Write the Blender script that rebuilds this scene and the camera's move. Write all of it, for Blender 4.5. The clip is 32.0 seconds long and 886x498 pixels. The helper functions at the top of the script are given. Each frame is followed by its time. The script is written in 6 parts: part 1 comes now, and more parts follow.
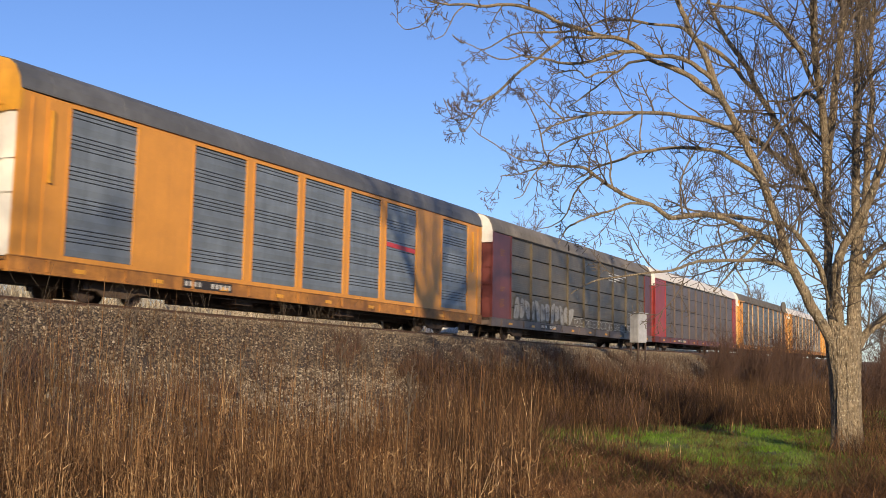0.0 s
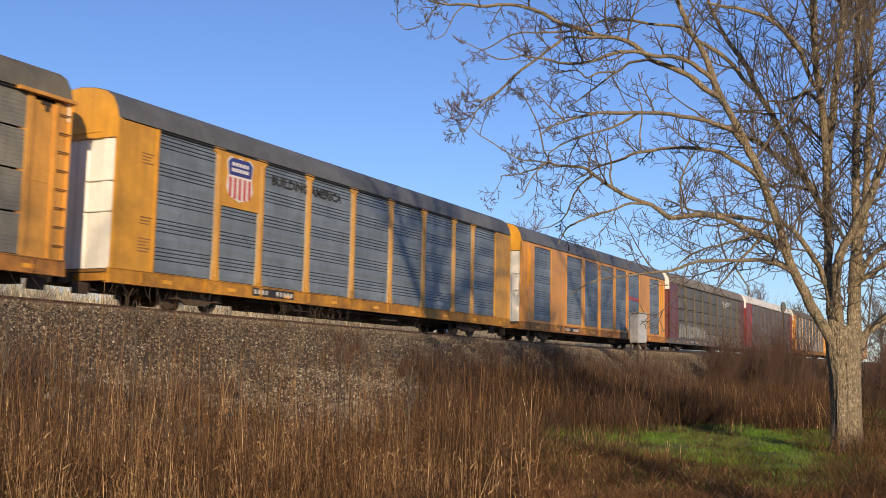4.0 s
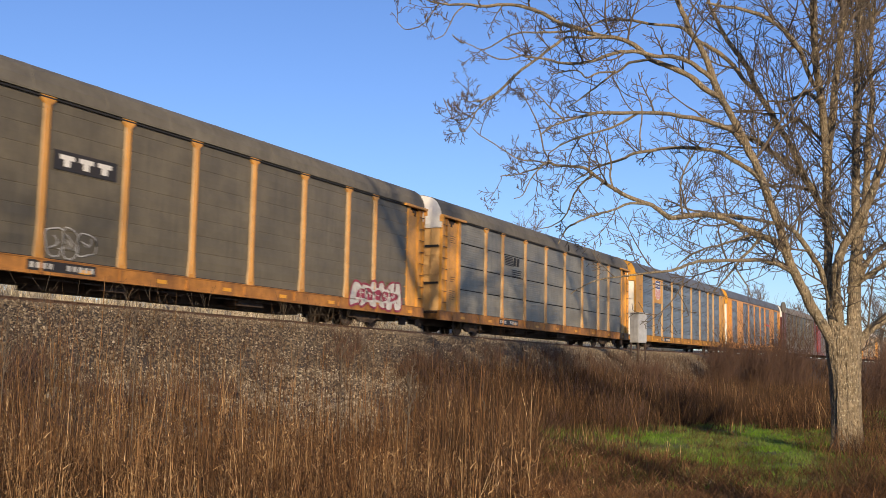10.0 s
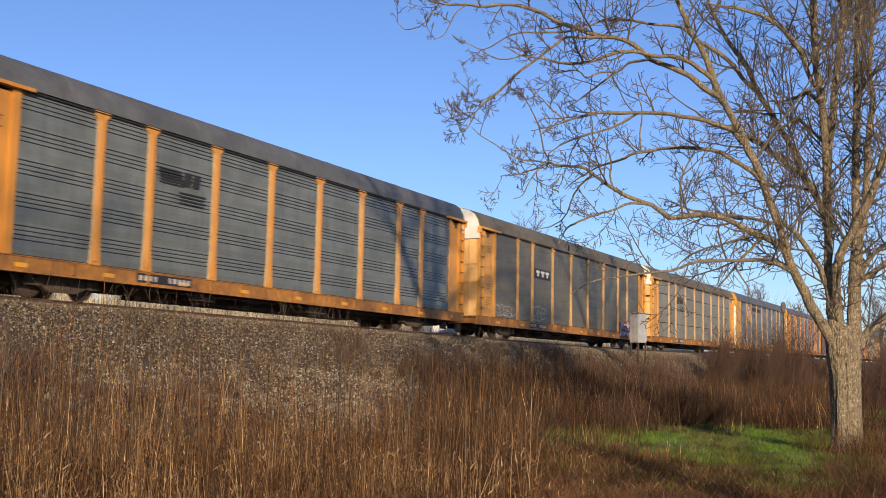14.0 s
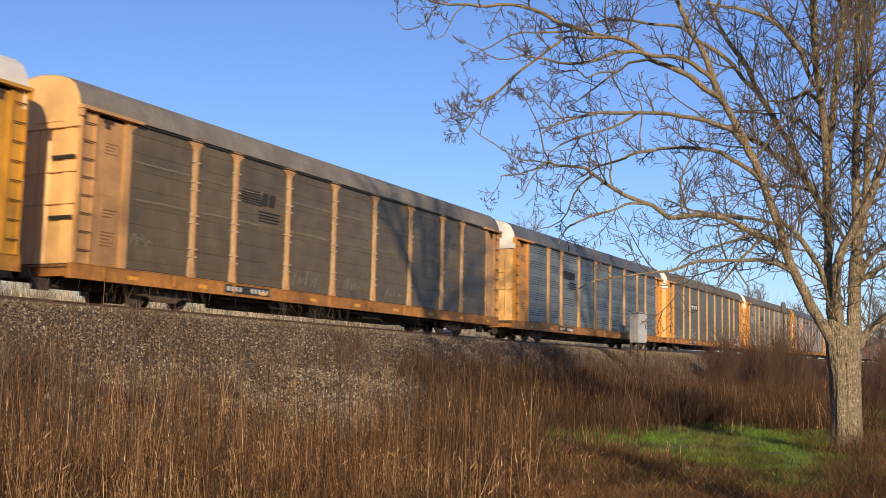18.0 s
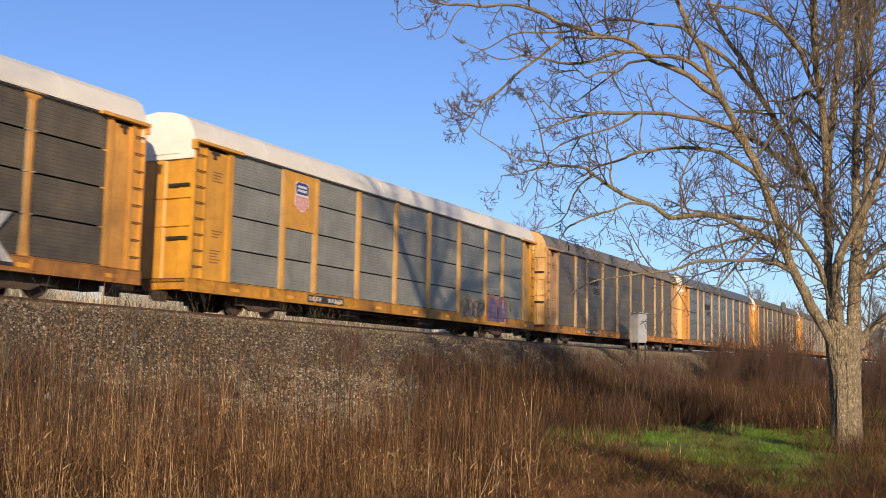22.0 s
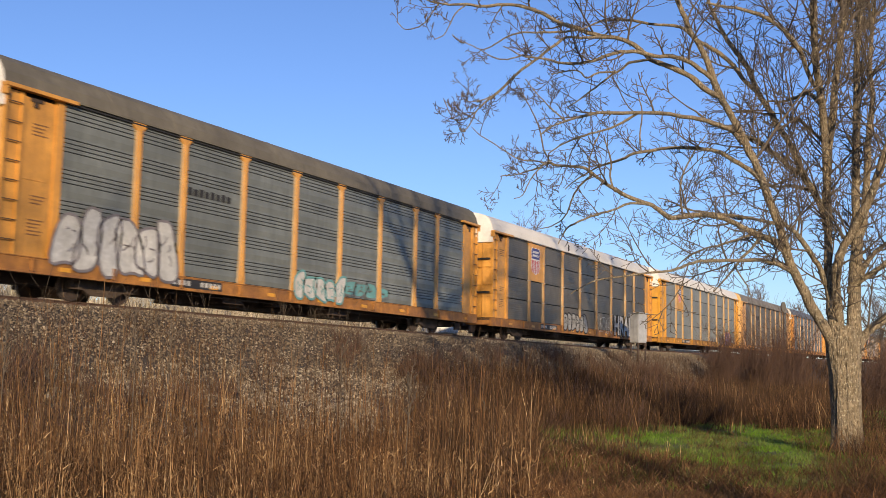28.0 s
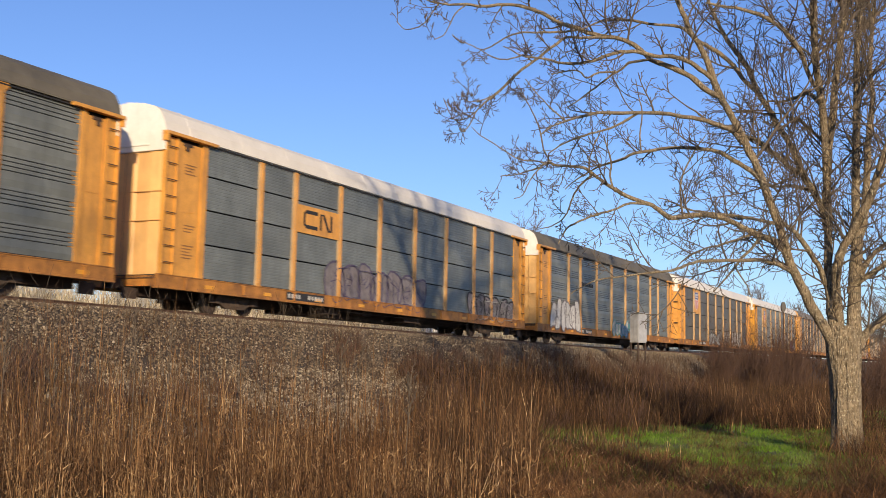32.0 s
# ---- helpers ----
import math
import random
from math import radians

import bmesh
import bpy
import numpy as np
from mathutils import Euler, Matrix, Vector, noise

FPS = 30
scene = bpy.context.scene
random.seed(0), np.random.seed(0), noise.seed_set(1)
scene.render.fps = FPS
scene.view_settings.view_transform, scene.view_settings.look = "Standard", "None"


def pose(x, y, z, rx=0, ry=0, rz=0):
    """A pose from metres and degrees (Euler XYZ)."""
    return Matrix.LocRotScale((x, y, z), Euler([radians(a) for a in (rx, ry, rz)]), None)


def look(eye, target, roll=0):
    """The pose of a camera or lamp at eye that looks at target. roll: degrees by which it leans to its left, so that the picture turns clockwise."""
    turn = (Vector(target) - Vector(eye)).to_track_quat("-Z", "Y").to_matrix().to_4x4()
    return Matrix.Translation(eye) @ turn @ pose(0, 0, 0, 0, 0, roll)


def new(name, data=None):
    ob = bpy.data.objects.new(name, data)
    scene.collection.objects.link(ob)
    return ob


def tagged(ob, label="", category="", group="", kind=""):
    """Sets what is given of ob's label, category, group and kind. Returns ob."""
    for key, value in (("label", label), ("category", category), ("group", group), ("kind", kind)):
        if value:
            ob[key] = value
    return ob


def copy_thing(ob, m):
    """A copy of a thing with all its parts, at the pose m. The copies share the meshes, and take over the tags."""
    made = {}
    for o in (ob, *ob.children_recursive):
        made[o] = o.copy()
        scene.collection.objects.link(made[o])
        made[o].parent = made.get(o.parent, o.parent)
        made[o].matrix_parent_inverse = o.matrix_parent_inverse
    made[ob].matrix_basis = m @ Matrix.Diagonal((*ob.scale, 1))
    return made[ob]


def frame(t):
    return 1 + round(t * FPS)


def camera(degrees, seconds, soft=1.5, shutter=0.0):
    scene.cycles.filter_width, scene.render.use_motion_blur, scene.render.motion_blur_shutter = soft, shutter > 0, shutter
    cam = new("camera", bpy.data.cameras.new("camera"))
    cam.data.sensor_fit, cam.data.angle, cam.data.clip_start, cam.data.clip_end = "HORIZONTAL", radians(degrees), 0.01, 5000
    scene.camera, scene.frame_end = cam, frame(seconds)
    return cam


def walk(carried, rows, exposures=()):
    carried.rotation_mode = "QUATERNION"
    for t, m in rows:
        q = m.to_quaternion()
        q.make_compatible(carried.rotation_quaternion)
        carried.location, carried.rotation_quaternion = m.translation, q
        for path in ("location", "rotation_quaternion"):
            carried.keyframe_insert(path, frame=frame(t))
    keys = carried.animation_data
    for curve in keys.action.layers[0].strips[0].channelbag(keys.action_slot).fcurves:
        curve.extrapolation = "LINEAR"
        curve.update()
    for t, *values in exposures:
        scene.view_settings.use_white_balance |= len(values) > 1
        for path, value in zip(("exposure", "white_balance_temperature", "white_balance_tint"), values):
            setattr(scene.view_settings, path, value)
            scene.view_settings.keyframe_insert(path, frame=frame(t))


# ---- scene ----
# The camera stands still beside the line; x runs along the train, y across the track, z up.
cam = camera(44.773, 32.0, soft=0.8, shutter=0.5)
EYE = Vector((0.0, -20.958, -1.555))
AIM = EYE + Vector((math.sin(1.09956) * math.cos(0.11221), math.cos(1.09956) * math.cos(0.11221), math.sin(0.11221)))
walk(cam, [(0.0, look(EYE, AIM, 1.2175)), (32.0, look(EYE, AIM, 1.2175))], exposures=[(0.0, 0.23), (1.0, 0.19), (3.0, 0.08), (5.0, 0.13), (7.0, 0.18), (13.0, 0.2), (32.0, 0.21)])

# ---- light: low winter sun from behind the camera, clear sky ----
SUN_ELEVATION = radians(15.0)
SHADE_WAY = radians(56.0)  # bearing along which shadows fall, from +y towards +x
world = bpy.data.worlds.new("sky")
scene.world = world
world.use_nodes = True
wn = world.node_tree.nodes
sky = wn.new("ShaderNodeTexSky")
sky.sky_type = "NISHITA"
sky.sun_disc = False
sky.sun_elevation = SUN_ELEVATION
sky.sun_rotation = SHADE_WAY + math.pi
sky.air_density, sky.dust_density, sky.ozone_density = 1.0, 0.3, 2.0
tone = wn.new("ShaderNodeMix")  # the deep clean blue of a dry winter day
tone.data_type, tone.blend_type = "RGBA", "MULTIPLY"
tone.inputs["Factor"].default_value = 1.0
tone.inputs[7].default_value = (0.69, 0.82, 1.2, 1)
world.node_tree.links.new(sky.outputs["Color"], tone.inputs[6])
world.node_tree.links.new(tone.outputs[2], wn["Background"].inputs["Color"])
wn["Background"].inputs["Strength"].default_value = 0.12
sun = new("sun", bpy.data.lights.new("sun", "SUN"))
sun.data.energy = 5.15
sun.data.angle = radians(0.53)
sun.data.color = (1.0, 0.785, 0.53)
TRAVEL = Vector((math.sin(SHADE_WAY) * math.cos(SUN_ELEVATION), math.cos(SHADE_WAY) * math.cos(SUN_ELEVATION), -math.sin(SUN_ELEVATION)))
sun.matrix_world = look((0, -30, 40), Vector((0, -30, 40)) + TRAVEL)


# ---- materials ----
def material(name, color, rough=0.7, metal=0.0, spread=0.25, scale=6.0, grime=(0.06, 0.05, 0.04), dirt=0.25,
             streak=0.0, bump=0.1, grain=60.0, vary=0.0, each="", spec=0.5, moved=True, furrow=(7.0, 7.0, 0.35)):
    """A weathered surface: a base colour with blotches, fine grain, dirt, and downward streaks."""
    m = bpy.data.materials.new(name)
    m.use_nodes = True
    t, link = m.node_tree, m.node_tree.links.new
    bsdf = t.nodes["Principled BSDF"]
    bsdf.inputs["Metallic"].default_value = metal
    bsdf.inputs["Specular IOR Level"].default_value = spec
    shift = t.nodes.new("ShaderNodeVectorMath")
    shift.operation = "MULTIPLY_ADD"
    link(t.nodes.new("ShaderNodeObjectInfo").outputs["Random"], shift.inputs[0])
    shift.inputs[1].default_value = (31.0, 17.0, 5.0) if moved else (0.0, 0.0, 0.0)
    link(t.nodes.new("ShaderNodeTexCoord").outputs["Object"], shift.inputs[2])
    where = shift.outputs["Vector"]

    def cloud(size, detail, stretch=None):
        n = t.nodes.new("ShaderNodeTexNoise")
        n.inputs["Scale"].default_value = size
        n.inputs["Detail"].default_value = detail
        n.inputs["Roughness"].default_value = 0.65
        if stretch:
            mp = t.nodes.new("ShaderNodeMapping")
            mp.inputs["Scale"].default_value = stretch
            link(where, mp.inputs["Vector"])
            link(mp.outputs["Vector"], n.inputs["Vector"])
        else:
            link(where, n.inputs["Vector"])
        return n.outputs["Fac"]

    def ramp(fac, lo, hi, a, b):
        r = t.nodes.new("ShaderNodeValToRGB")
        r.color_ramp.elements[0].position, r.color_ramp.elements[1].position = lo, hi
        r.color_ramp.elements[0].color, r.color_ramp.elements[1].color = (*a, 1), (*b, 1)
        link(fac, r.inputs["Fac"])
        return r.outputs["Color"]

    def mix(fac, a, b):
        x = t.nodes.new("ShaderNodeMix")
        x.data_type = "RGBA"
        for sock, val in (("Factor", fac), ("A", a), ("B", b)):
            s = x.inputs["Factor"] if sock == "Factor" else x.inputs[6 if sock == "A" else 7]
            if isinstance(val, (int, float)):
                s.default_value = val
            elif isinstance(val, tuple):
                s.default_value = (*val, 1)
            else:
                link(val, s)
        return x.outputs[2]

    lo = tuple(c * (1 - spread) for c in color)
    hi = tuple(min(1.0, c * (1 + spread)) for c in color)
    base = ramp(cloud(scale, 5.0), 0.3, 0.7, lo, hi)
    if vary:
        if each == "island":
            rnd = t.nodes.new("ShaderNodeNewGeometry").outputs["Random Per Island"]
        else:
            rnd = t.nodes.new("ShaderNodeObjectInfo").outputs["Random"]
        tint = ramp(rnd, 0.0, 1.0, tuple(c * (1 - vary) for c in color), tuple(min(1.0, c * (1 + vary)) for c in color))
        base = mix(0.6, base, tint)
    if dirt:
        base = mix(ramp(cloud(scale * 0.22, 6.0), 0.42, 0.75, (0, 0, 0), (dirt, dirt, dirt)), base, grime)
    if streak:
        base = mix(ramp(cloud(1.0, 4.0, furrow), 0.5, 0.8, (0, 0, 0), (streak, streak, streak)), base, grime)
    fine = cloud(grain, 3.0)
    base = mix(ramp(fine, 0.35, 0.7, (0.0, 0.0, 0.0), (0.22, 0.22, 0.22)), base, grime)
    link(base, bsdf.inputs["Base Color"])
    r = t.nodes.new("ShaderNodeMapRange")
    r.inputs["To Min"].default_value, r.inputs["To Max"].default_value = max(0.05, rough - 0.12), min(1.0, rough + 0.12)
    link(fine, r.inputs["Value"])
    link(r.outputs["Result"], bsdf.inputs["Roughness"])
    if bump:
        b = t.nodes.new("ShaderNodeBump")
        b.inputs["Strength"].default_value = bump
        b.inputs["Distance"].default_value = 0.02
        link(fine, b.inputs["Height"])
        link(b.outputs["Normal"], bsdf.inputs["Normal"])
    return m


YELLOW = material("yellow_paint", (0.70, 0.335, 0.06), 0.46, spread=0.16, scale=2.5, dirt=0.42, streak=0.42, grime=(0.16, 0.075, 0.03))
GOLD = material("golden_yellow_paint", (0.66, 0.32, 0.03), 0.42, spread=0.14, scale=2.5, dirt=0.35, streak=0.35, grime=(0.16, 0.08, 0.03))
WHITE = material("white_paint", (0.78, 0.76, 0.70), 0.5, spread=0.06, dirt=0.18, streak=0.2, grime=(0.35, 0.28, 0.2))
DARK = material("gap_shade_and_hinge_black", (0.012, 0.012, 0.014), 0.8, dirt=0.0)
IRON = material("rusty_underframe_steel", (0.045, 0.032, 0.026), 0.8, spread=0.4, dirt=0.4, grime=(0.09, 0.05, 0.03))
TREAD = material("polished_wheel_tread", (0.35, 0.33, 0.31), 0.35, metal=0.9, dirt=0.1)
RAIL_SIDE = material("rusty_rail", (0.10, 0.055, 0.035), 0.75, spread=0.3, dirt=0.3)
TIE_WOOD = material("weathered_tie_wood", (0.09, 0.07, 0.055), 0.9, spread=0.4, dirt=0.3, vary=0.3)
BALLAST = material("grey_ballast", (0.055, 0.04, 0.027), 0.95, spread=0.45, scale=9.0, dirt=0.5, grime=(0.05, 0.042, 0.035), bump=0.9, grain=26.0)
STONE_PALE = material("pale_limestone", (0.38, 0.325, 0.235), 0.9, spread=0.15, scale=8.0, dirt=0.1, vary=0.4, each="island")
STONE = material("ballast_stone", (0.182, 0.14, 0.093), 0.9, spread=0.25, scale=8.0, dirt=0.1, vary=0.8, each="island")
SOIL = material("dry_soil_and_thatch", (0.042, 0.024, 0.011), 0.95, spread=0.4, scale=1.2, dirt=0.4, bump=0.9, grain=22.0)


# ---- mesh helpers ----
def bm_box(bm, x0, x1, y0, y1, z0, z1):
    vs = [bm.verts.new(p) for p in ((x0, y0, z0), (x1, y0, z0), (x1, y1, z0), (x0, y1, z0), (x0, y0, z1), (x1, y0, z1), (x1, y1, z1), (x0, y1, z1))]
    for f in ((0, 3, 2, 1), (4, 5, 6, 7), (0, 1, 5, 4), (1, 2, 6, 5), (2, 3, 7, 6), (3, 0, 4, 7)):
        bm.faces.new([vs[i] for i in f])
    return vs


def bm_prism(bm, outline, y0, y1):
    """An outline of (x, z) pairs drawn between two depths along y."""
    a = [bm.verts.new((x, y0, z)) for x, z in outline]
    b = [bm.verts.new((x, y1, z)) for x, z in outline]
    n = len(a)
    bm.faces.new(a)
    bm.faces.new(b[::-1])
    for i in range(n):
        bm.faces.new((a[i], b[i], b[(i + 1) % n], a[(i + 1) % n]))


def bm_tube(bm, pts, radii, sides=6, close=True):
    """A tapered tube along a line of points."""
    rings = []
    up = Vector((0.31, 0.17, 0.93))
    for i, p in enumerate(pts):
        d = (Vector(pts[min(i + 1, len(pts) - 1)]) - Vector(pts[max(i - 1, 0)])).normalized()
        u = d.cross(up)
        if u.length < 1e-3:
            u = d.cross(Vector((1, 0, 0)))
        u.normalize()
        w = d.cross(u)
        rings.append([bm.verts.new(Vector(p) + radii[i] * (math.cos(k * math.tau / sides) * u + math.sin(k * math.tau / sides) * w)) for k in range(sides)])
    for a, b in zip(rings, rings[1:]):
        for k in range(sides):
            bm.faces.new((a[k], a[(k + 1) % sides], b[(k + 1) % sides], b[k]))
    if close:
        bm.faces.new(rings[0][::-1])
        bm.faces.new(rings[-1])


def mesh_of(name, bm, mat, smooth=False):
    bmesh.ops.recalc_face_normals(bm, faces=bm.faces)
    me = bpy.data.meshes.new(name)
    bm.to_mesh(me)
    bm.free()
    for m in (mat if isinstance(mat, (list, tuple)) else (mat,)):
        me.materials.append(m)
    if smooth:
        me.polygons.foreach_set("use_smooth", [True] * len(me.polygons))
    return me


def part(name, data, mat=None, parent=None, label="", smooth=False):
    """Links a bmesh (or a mesh already made) as one object under a thing or a part."""
    me = data if isinstance(data, bpy.types.Mesh) else mesh_of(name, data, mat, smooth)
    ob = new(name, me)
    ob.parent = parent
    return tagged(ob, label)


def raw_mesh(name, verts, faces, mat, smooth=False):
    """A large mesh from numpy arrays: verts (n, 3), faces (m, 3 or 4)."""
    me = bpy.data.meshes.new(name)
    n, k = faces.shape
    me.vertices.add(len(verts))
    me.vertices.foreach_set("co", np.ascontiguousarray(verts, dtype=np.float32).ravel())
    me.loops.add(n * k)
    me.loops.foreach_set("vertex_index", np.ascontiguousarray(faces, dtype=np.int32).ravel())
    me.polygons.add(n)
    me.polygons.foreach_set("loop_start", np.arange(0, n * k, k, dtype=np.int32))
    me.polygons.foreach_set("loop_total", np.full(n, k, dtype=np.int32))
    me.materials.append(mat)
    me.update(calc_edges=True)
    if smooth:
        me.polygons.foreach_set("use_smooth", np.ones(n, dtype=bool))
    return me


# ---- the ground: one sheet, with the railway bank as a rise in it ----
def bank(y):
    """Height of the ground across the line: field, bank, ballast shoulder, track bed, and the far side."""
    return np.interp(y, [-400, -40, -16, -9.0, -6.6, -3.2, -0.75, -0.1, 6.6, 8.5, 13, 19, 40, 400],
                     [-3.3, -3.15, -3.05, -2.95, -2.6, -1.55, -0.28, -0.13, -0.13, 0.0, 0.5, 1.3, 1.2, -1.2])


def lumps(x, y):
    return (0.06 * np.sin(0.9 * x + 1.3 * np.sin(0.5 * y)) + 0.05 * np.sin(1.7 * y + 0.6 * x) + 0.03 * np.sin(3.1 * x - 2.3 * y))


def grade(x):
    """The line climbs gently farther along."""
    return np.interp(x, [55, 62, 70, 80, 100, 450, 2500], [0, 0.02, 0.09, 0.19, 0.40, 4.1, 4.1])


def height(x, y):
    soft = np.clip((-1.2 - y) / 4.0, 0.0, 1.0)
    level = 1.0 - 0.85 * np.interp(x, [11, 16, 44, 55], [0, 1, 1, 0]) * np.interp(y, [-24, -20, -12, -9], [0, 1, 1, 0])  # even ground round the big tree
    return bank(y) + lumps(x, y) * (0.12 + 0.88 * soft) * level + grade(x) * np.interp(y, [-7.0, -3.0, 14.0, 60.0], [0, 1, 1, 0])


def build_ground():
    xs = np.concatenate([np.linspace(-1500, -60, 12), np.linspace(-50, 120, 171), np.linspace(125, 300, 36), np.linspace(340, 2500, 14)])
    ys = np.concatenate([np.linspace(-1500, -60, 10), np.linspace(-50, -26, 13), np.linspace(-25, 9, 103), np.linspace(10, 40, 16), np.linspace(60, 2500, 14)])
    gx, gy = np.meshgrid(xs, ys, indexing="ij")
    gz = height(gx, gy)
    v = np.stack([gx, gy, gz], -1).reshape(-1, 3)
    ny = len(ys)
    i, j = np.meshgrid(np.arange(len(xs) - 1), np.arange(ny - 1), indexing="ij")
    a = (i * ny + j).ravel()
    f = np.stack([a, a + ny, a + ny + 1, a + 1], -1)
    me = raw_mesh("ground", v, f, SOIL, True)
    me.materials.append(BALLAST)
    cx, cy = (gx[:-1, :-1] + gx[1:, 1:]).ravel() / 2, (gy[:-1, :-1] + gy[1:, 1:]).ravel() / 2
    me.polygons.foreach_set("material_index", ((cy > -7.4) & (cy < 7.5) & (cx < 92.0)).astype(np.int32))
    tagged(new("ground", me), "brown winter field rising to a grey ballast railway bank", "ground", kind="structure")


build_ground()


# ---- the train: enclosed car carriers, each a thing of its own ----
LENGTH = 26.85
NEAR = -0.17  # where a car's near end lies, in its own space
POSTS = (4.53, 6.48, 9.35, 12.22, 15.08, 17.95, 20.82, 22.77)
ROOF = ((-1.5, 5.12), (-1.42, 5.45), (-1.25, 5.75), (-1.0, 5.92), (-0.6, 6.03), (0.0, 6.1))
ROOF = ROOF + tuple((-y, z) for y, z in ROOF[-2::-1])
FACE = -1.5  # the near side of a car, in its own space
shared = {}


def steel(name, color, **more):
    kw = dict(rough=0.42, spread=0.24, scale=1.4, dirt=0.7, streak=0.7, grime=tuple(c * 0.5 for c in color), grain=45.0, bump=0.03, spec=0.5)
    kw.update(more)
    return material(name, color, **kw)


def panel_mesh(kind, w, z0, z1, mat):
    """A side panel w wide between two heights, with its ribs or louvre slots, standing at x = 0."""
    key = (kind, round(w, 2), round(z0, 2), round(z1, 2), mat.name)
    if key in shared:
        return shared[key]
    prof, dark = [], set()
    z = z0
    if kind == "ribbed":
        while z < z1 - 0.03:
            prof += [(0.0, z), (0.0, z + 0.075), (0.0065, z + 0.083), (0.0065, z + 0.1)]
            z += 0.104
        prof.append((0.0, z1))
    elif kind == "louvre":
        while z < z1 - 0.2:
            prof += [(0.0, z), (-0.012, z + 0.17), (0.0, z + 0.34)]
            z += 0.36
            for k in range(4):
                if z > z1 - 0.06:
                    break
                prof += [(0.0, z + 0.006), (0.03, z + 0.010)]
                # the slot's back face is coloured dark for the shade inside it
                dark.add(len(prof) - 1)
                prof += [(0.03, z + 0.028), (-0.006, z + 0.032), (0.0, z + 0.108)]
                z += 0.112
        prof.append((0.0, z1))
    else:
        while z < z1 - 0.05:
            prof += [(0.0, z), (0.006, z + 0.24), (0.014, z + 0.25), (0.014, z + 0.262), (0.006, z + 0.27)]
            z += 0.5
        prof.append((0.0, z1))
    prof = [(y, min(zz, z1)) for y, zz in prof]
    bm = bmesh.new()
    a = [bm.verts.new((0, y, zz)) for y, zz in prof]
    b = [bm.verts.new((w, y, zz)) for y, zz in prof]
    for i in range(len(prof) - 1):
        f = bm.faces.new((a[i], b[i], b[i + 1], a[i + 1]))
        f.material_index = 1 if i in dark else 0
    back = [bm.verts.new((0, 0.06, z0)), bm.verts.new((w, 0.06, z0)), bm.verts.new((w, 0.06, z1)), bm.verts.new((0, 0.06, z1))]
    bm.faces.new(back[::-1])
    bm.faces.new((a[0], back[0], back[1], b[0]))
    bm.faces.new((a[-1], b[-1], back[2], back[3]))
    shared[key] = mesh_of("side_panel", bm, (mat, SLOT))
    return shared[key]


def post_mesh(w, flare, mat, studs):
    key = ("post", w, flare, mat.name, studs)
    if key in shared:
        return shared[key]
    h = w / 2
    bm = bmesh.new()
    if flare:
        bm_prism(bm, [(-h - 0.06, 0.99), (h + 0.06, 0.99), (h + 0.03, 1.35), (h, 1.7), (h, 4.9), (h + 0.13, 5.02), (h + 0.13, 5.11), (-h - 0.13, 5.11), (-h - 0.13, 5.02), (-h, 4.9), (-h, 1.7), (-h - 0.03, 1.35)], 0.0, 0.1)
    else:
        bm_prism(bm, [(-h, 0.99), (h, 0.99), (h, 5.08), (-h, 5.08)], 0.0, 0.1)
    bm_box(bm, -h * 0.35, h * 0.35, -0.025, 0.0, 1.1, 4.88)
    shared[key] = mesh_of("post", bm, (mat, POST_EDGE if mat in (YELLOW, ORANGE, GOLD, TANNED) else mat))
    # side faces of yellow posts take a paler colour than the front
    for f in shared[key].polygons:
        if abs(f.normal.x) > 0.7:
            f.material_index = 1
    return shared[key]


def bar_mesh(key, boxes, mat):
    """One mesh made of plain blocks; kept, so that alike cars share it."""
    key = (key, mat.name)
    if key not in shared:
        bm = bmesh.new()
        for b in boxes:
            bm_box(bm, *b)
        shared[key] = mesh_of(key[0], bm, mat)
    return shared[key]


def roof_mesh(mat):
    key = ("roof", mat.name)
    if key in shared:
        return shared[key]
    bm = bmesh.new()
    xs, x = [(NEAR + 0.06, 0.0)], 1.0
    while x < LENGTH - 0.6:
        xs += [(x - 0.05, 0.0), (x - 0.04, 0.006), (x + 0.04, 0.006), (x + 0.05, 0.0)]
        x += 2.53
    xs.append((LENGTH - 0.06, 0.0))
    rings = [[bm.verts.new((x, y * (1 + up / 1.5), z + up)) for y, z in ROOF] for x, up in xs]
    for a, b in zip(rings, rings[1:]):
        for k in range(len(ROOF) - 1):
            bm.faces.new((a[k], b[k], b[k + 1], a[k + 1]))
    bm.faces.new(rings[0])
    bm.faces.new(rings[-1][::-1])
    bm_box(bm, NEAR + 0.1, LENGTH - 0.1, -1.52, -1.44, 5.12, 5.17)
    shared[key] = mesh_of("roof", bm, mat)
    return shared[key]


def sill_mesh(mat):
    key = ("sill", mat.name)
    if key not in shared:
        bm = bmesh.new()
        prof = [(FACE - 0.02, 0.60), (FACE + 0.2, 0.60), (FACE + 0.2, 0.63), (FACE + 0.12, 0.64), (FACE + 0.12, 1.01), (FACE - 0.02, 1.01), (FACE - 0.02, 0.985), (FACE, 0.98), (FACE, 0.64), (FACE - 0.02, 0.63)]
        a = [bm.verts.new((NEAR, y, z)) for y, z in prof]
        b = [bm.verts.new((LENGTH, y, z)) for y, z in prof]
        bm.faces.new(a)
        bm.faces.new(b[::-1])
        for i in range(len(prof)):
            bm.faces.new((a[i], b[i], b[(i + 1) % len(prof)], a[(i + 1) % len(prof)]))
        shared[key] = mesh_of("side_sill", bm, mat)
    return shared[key]


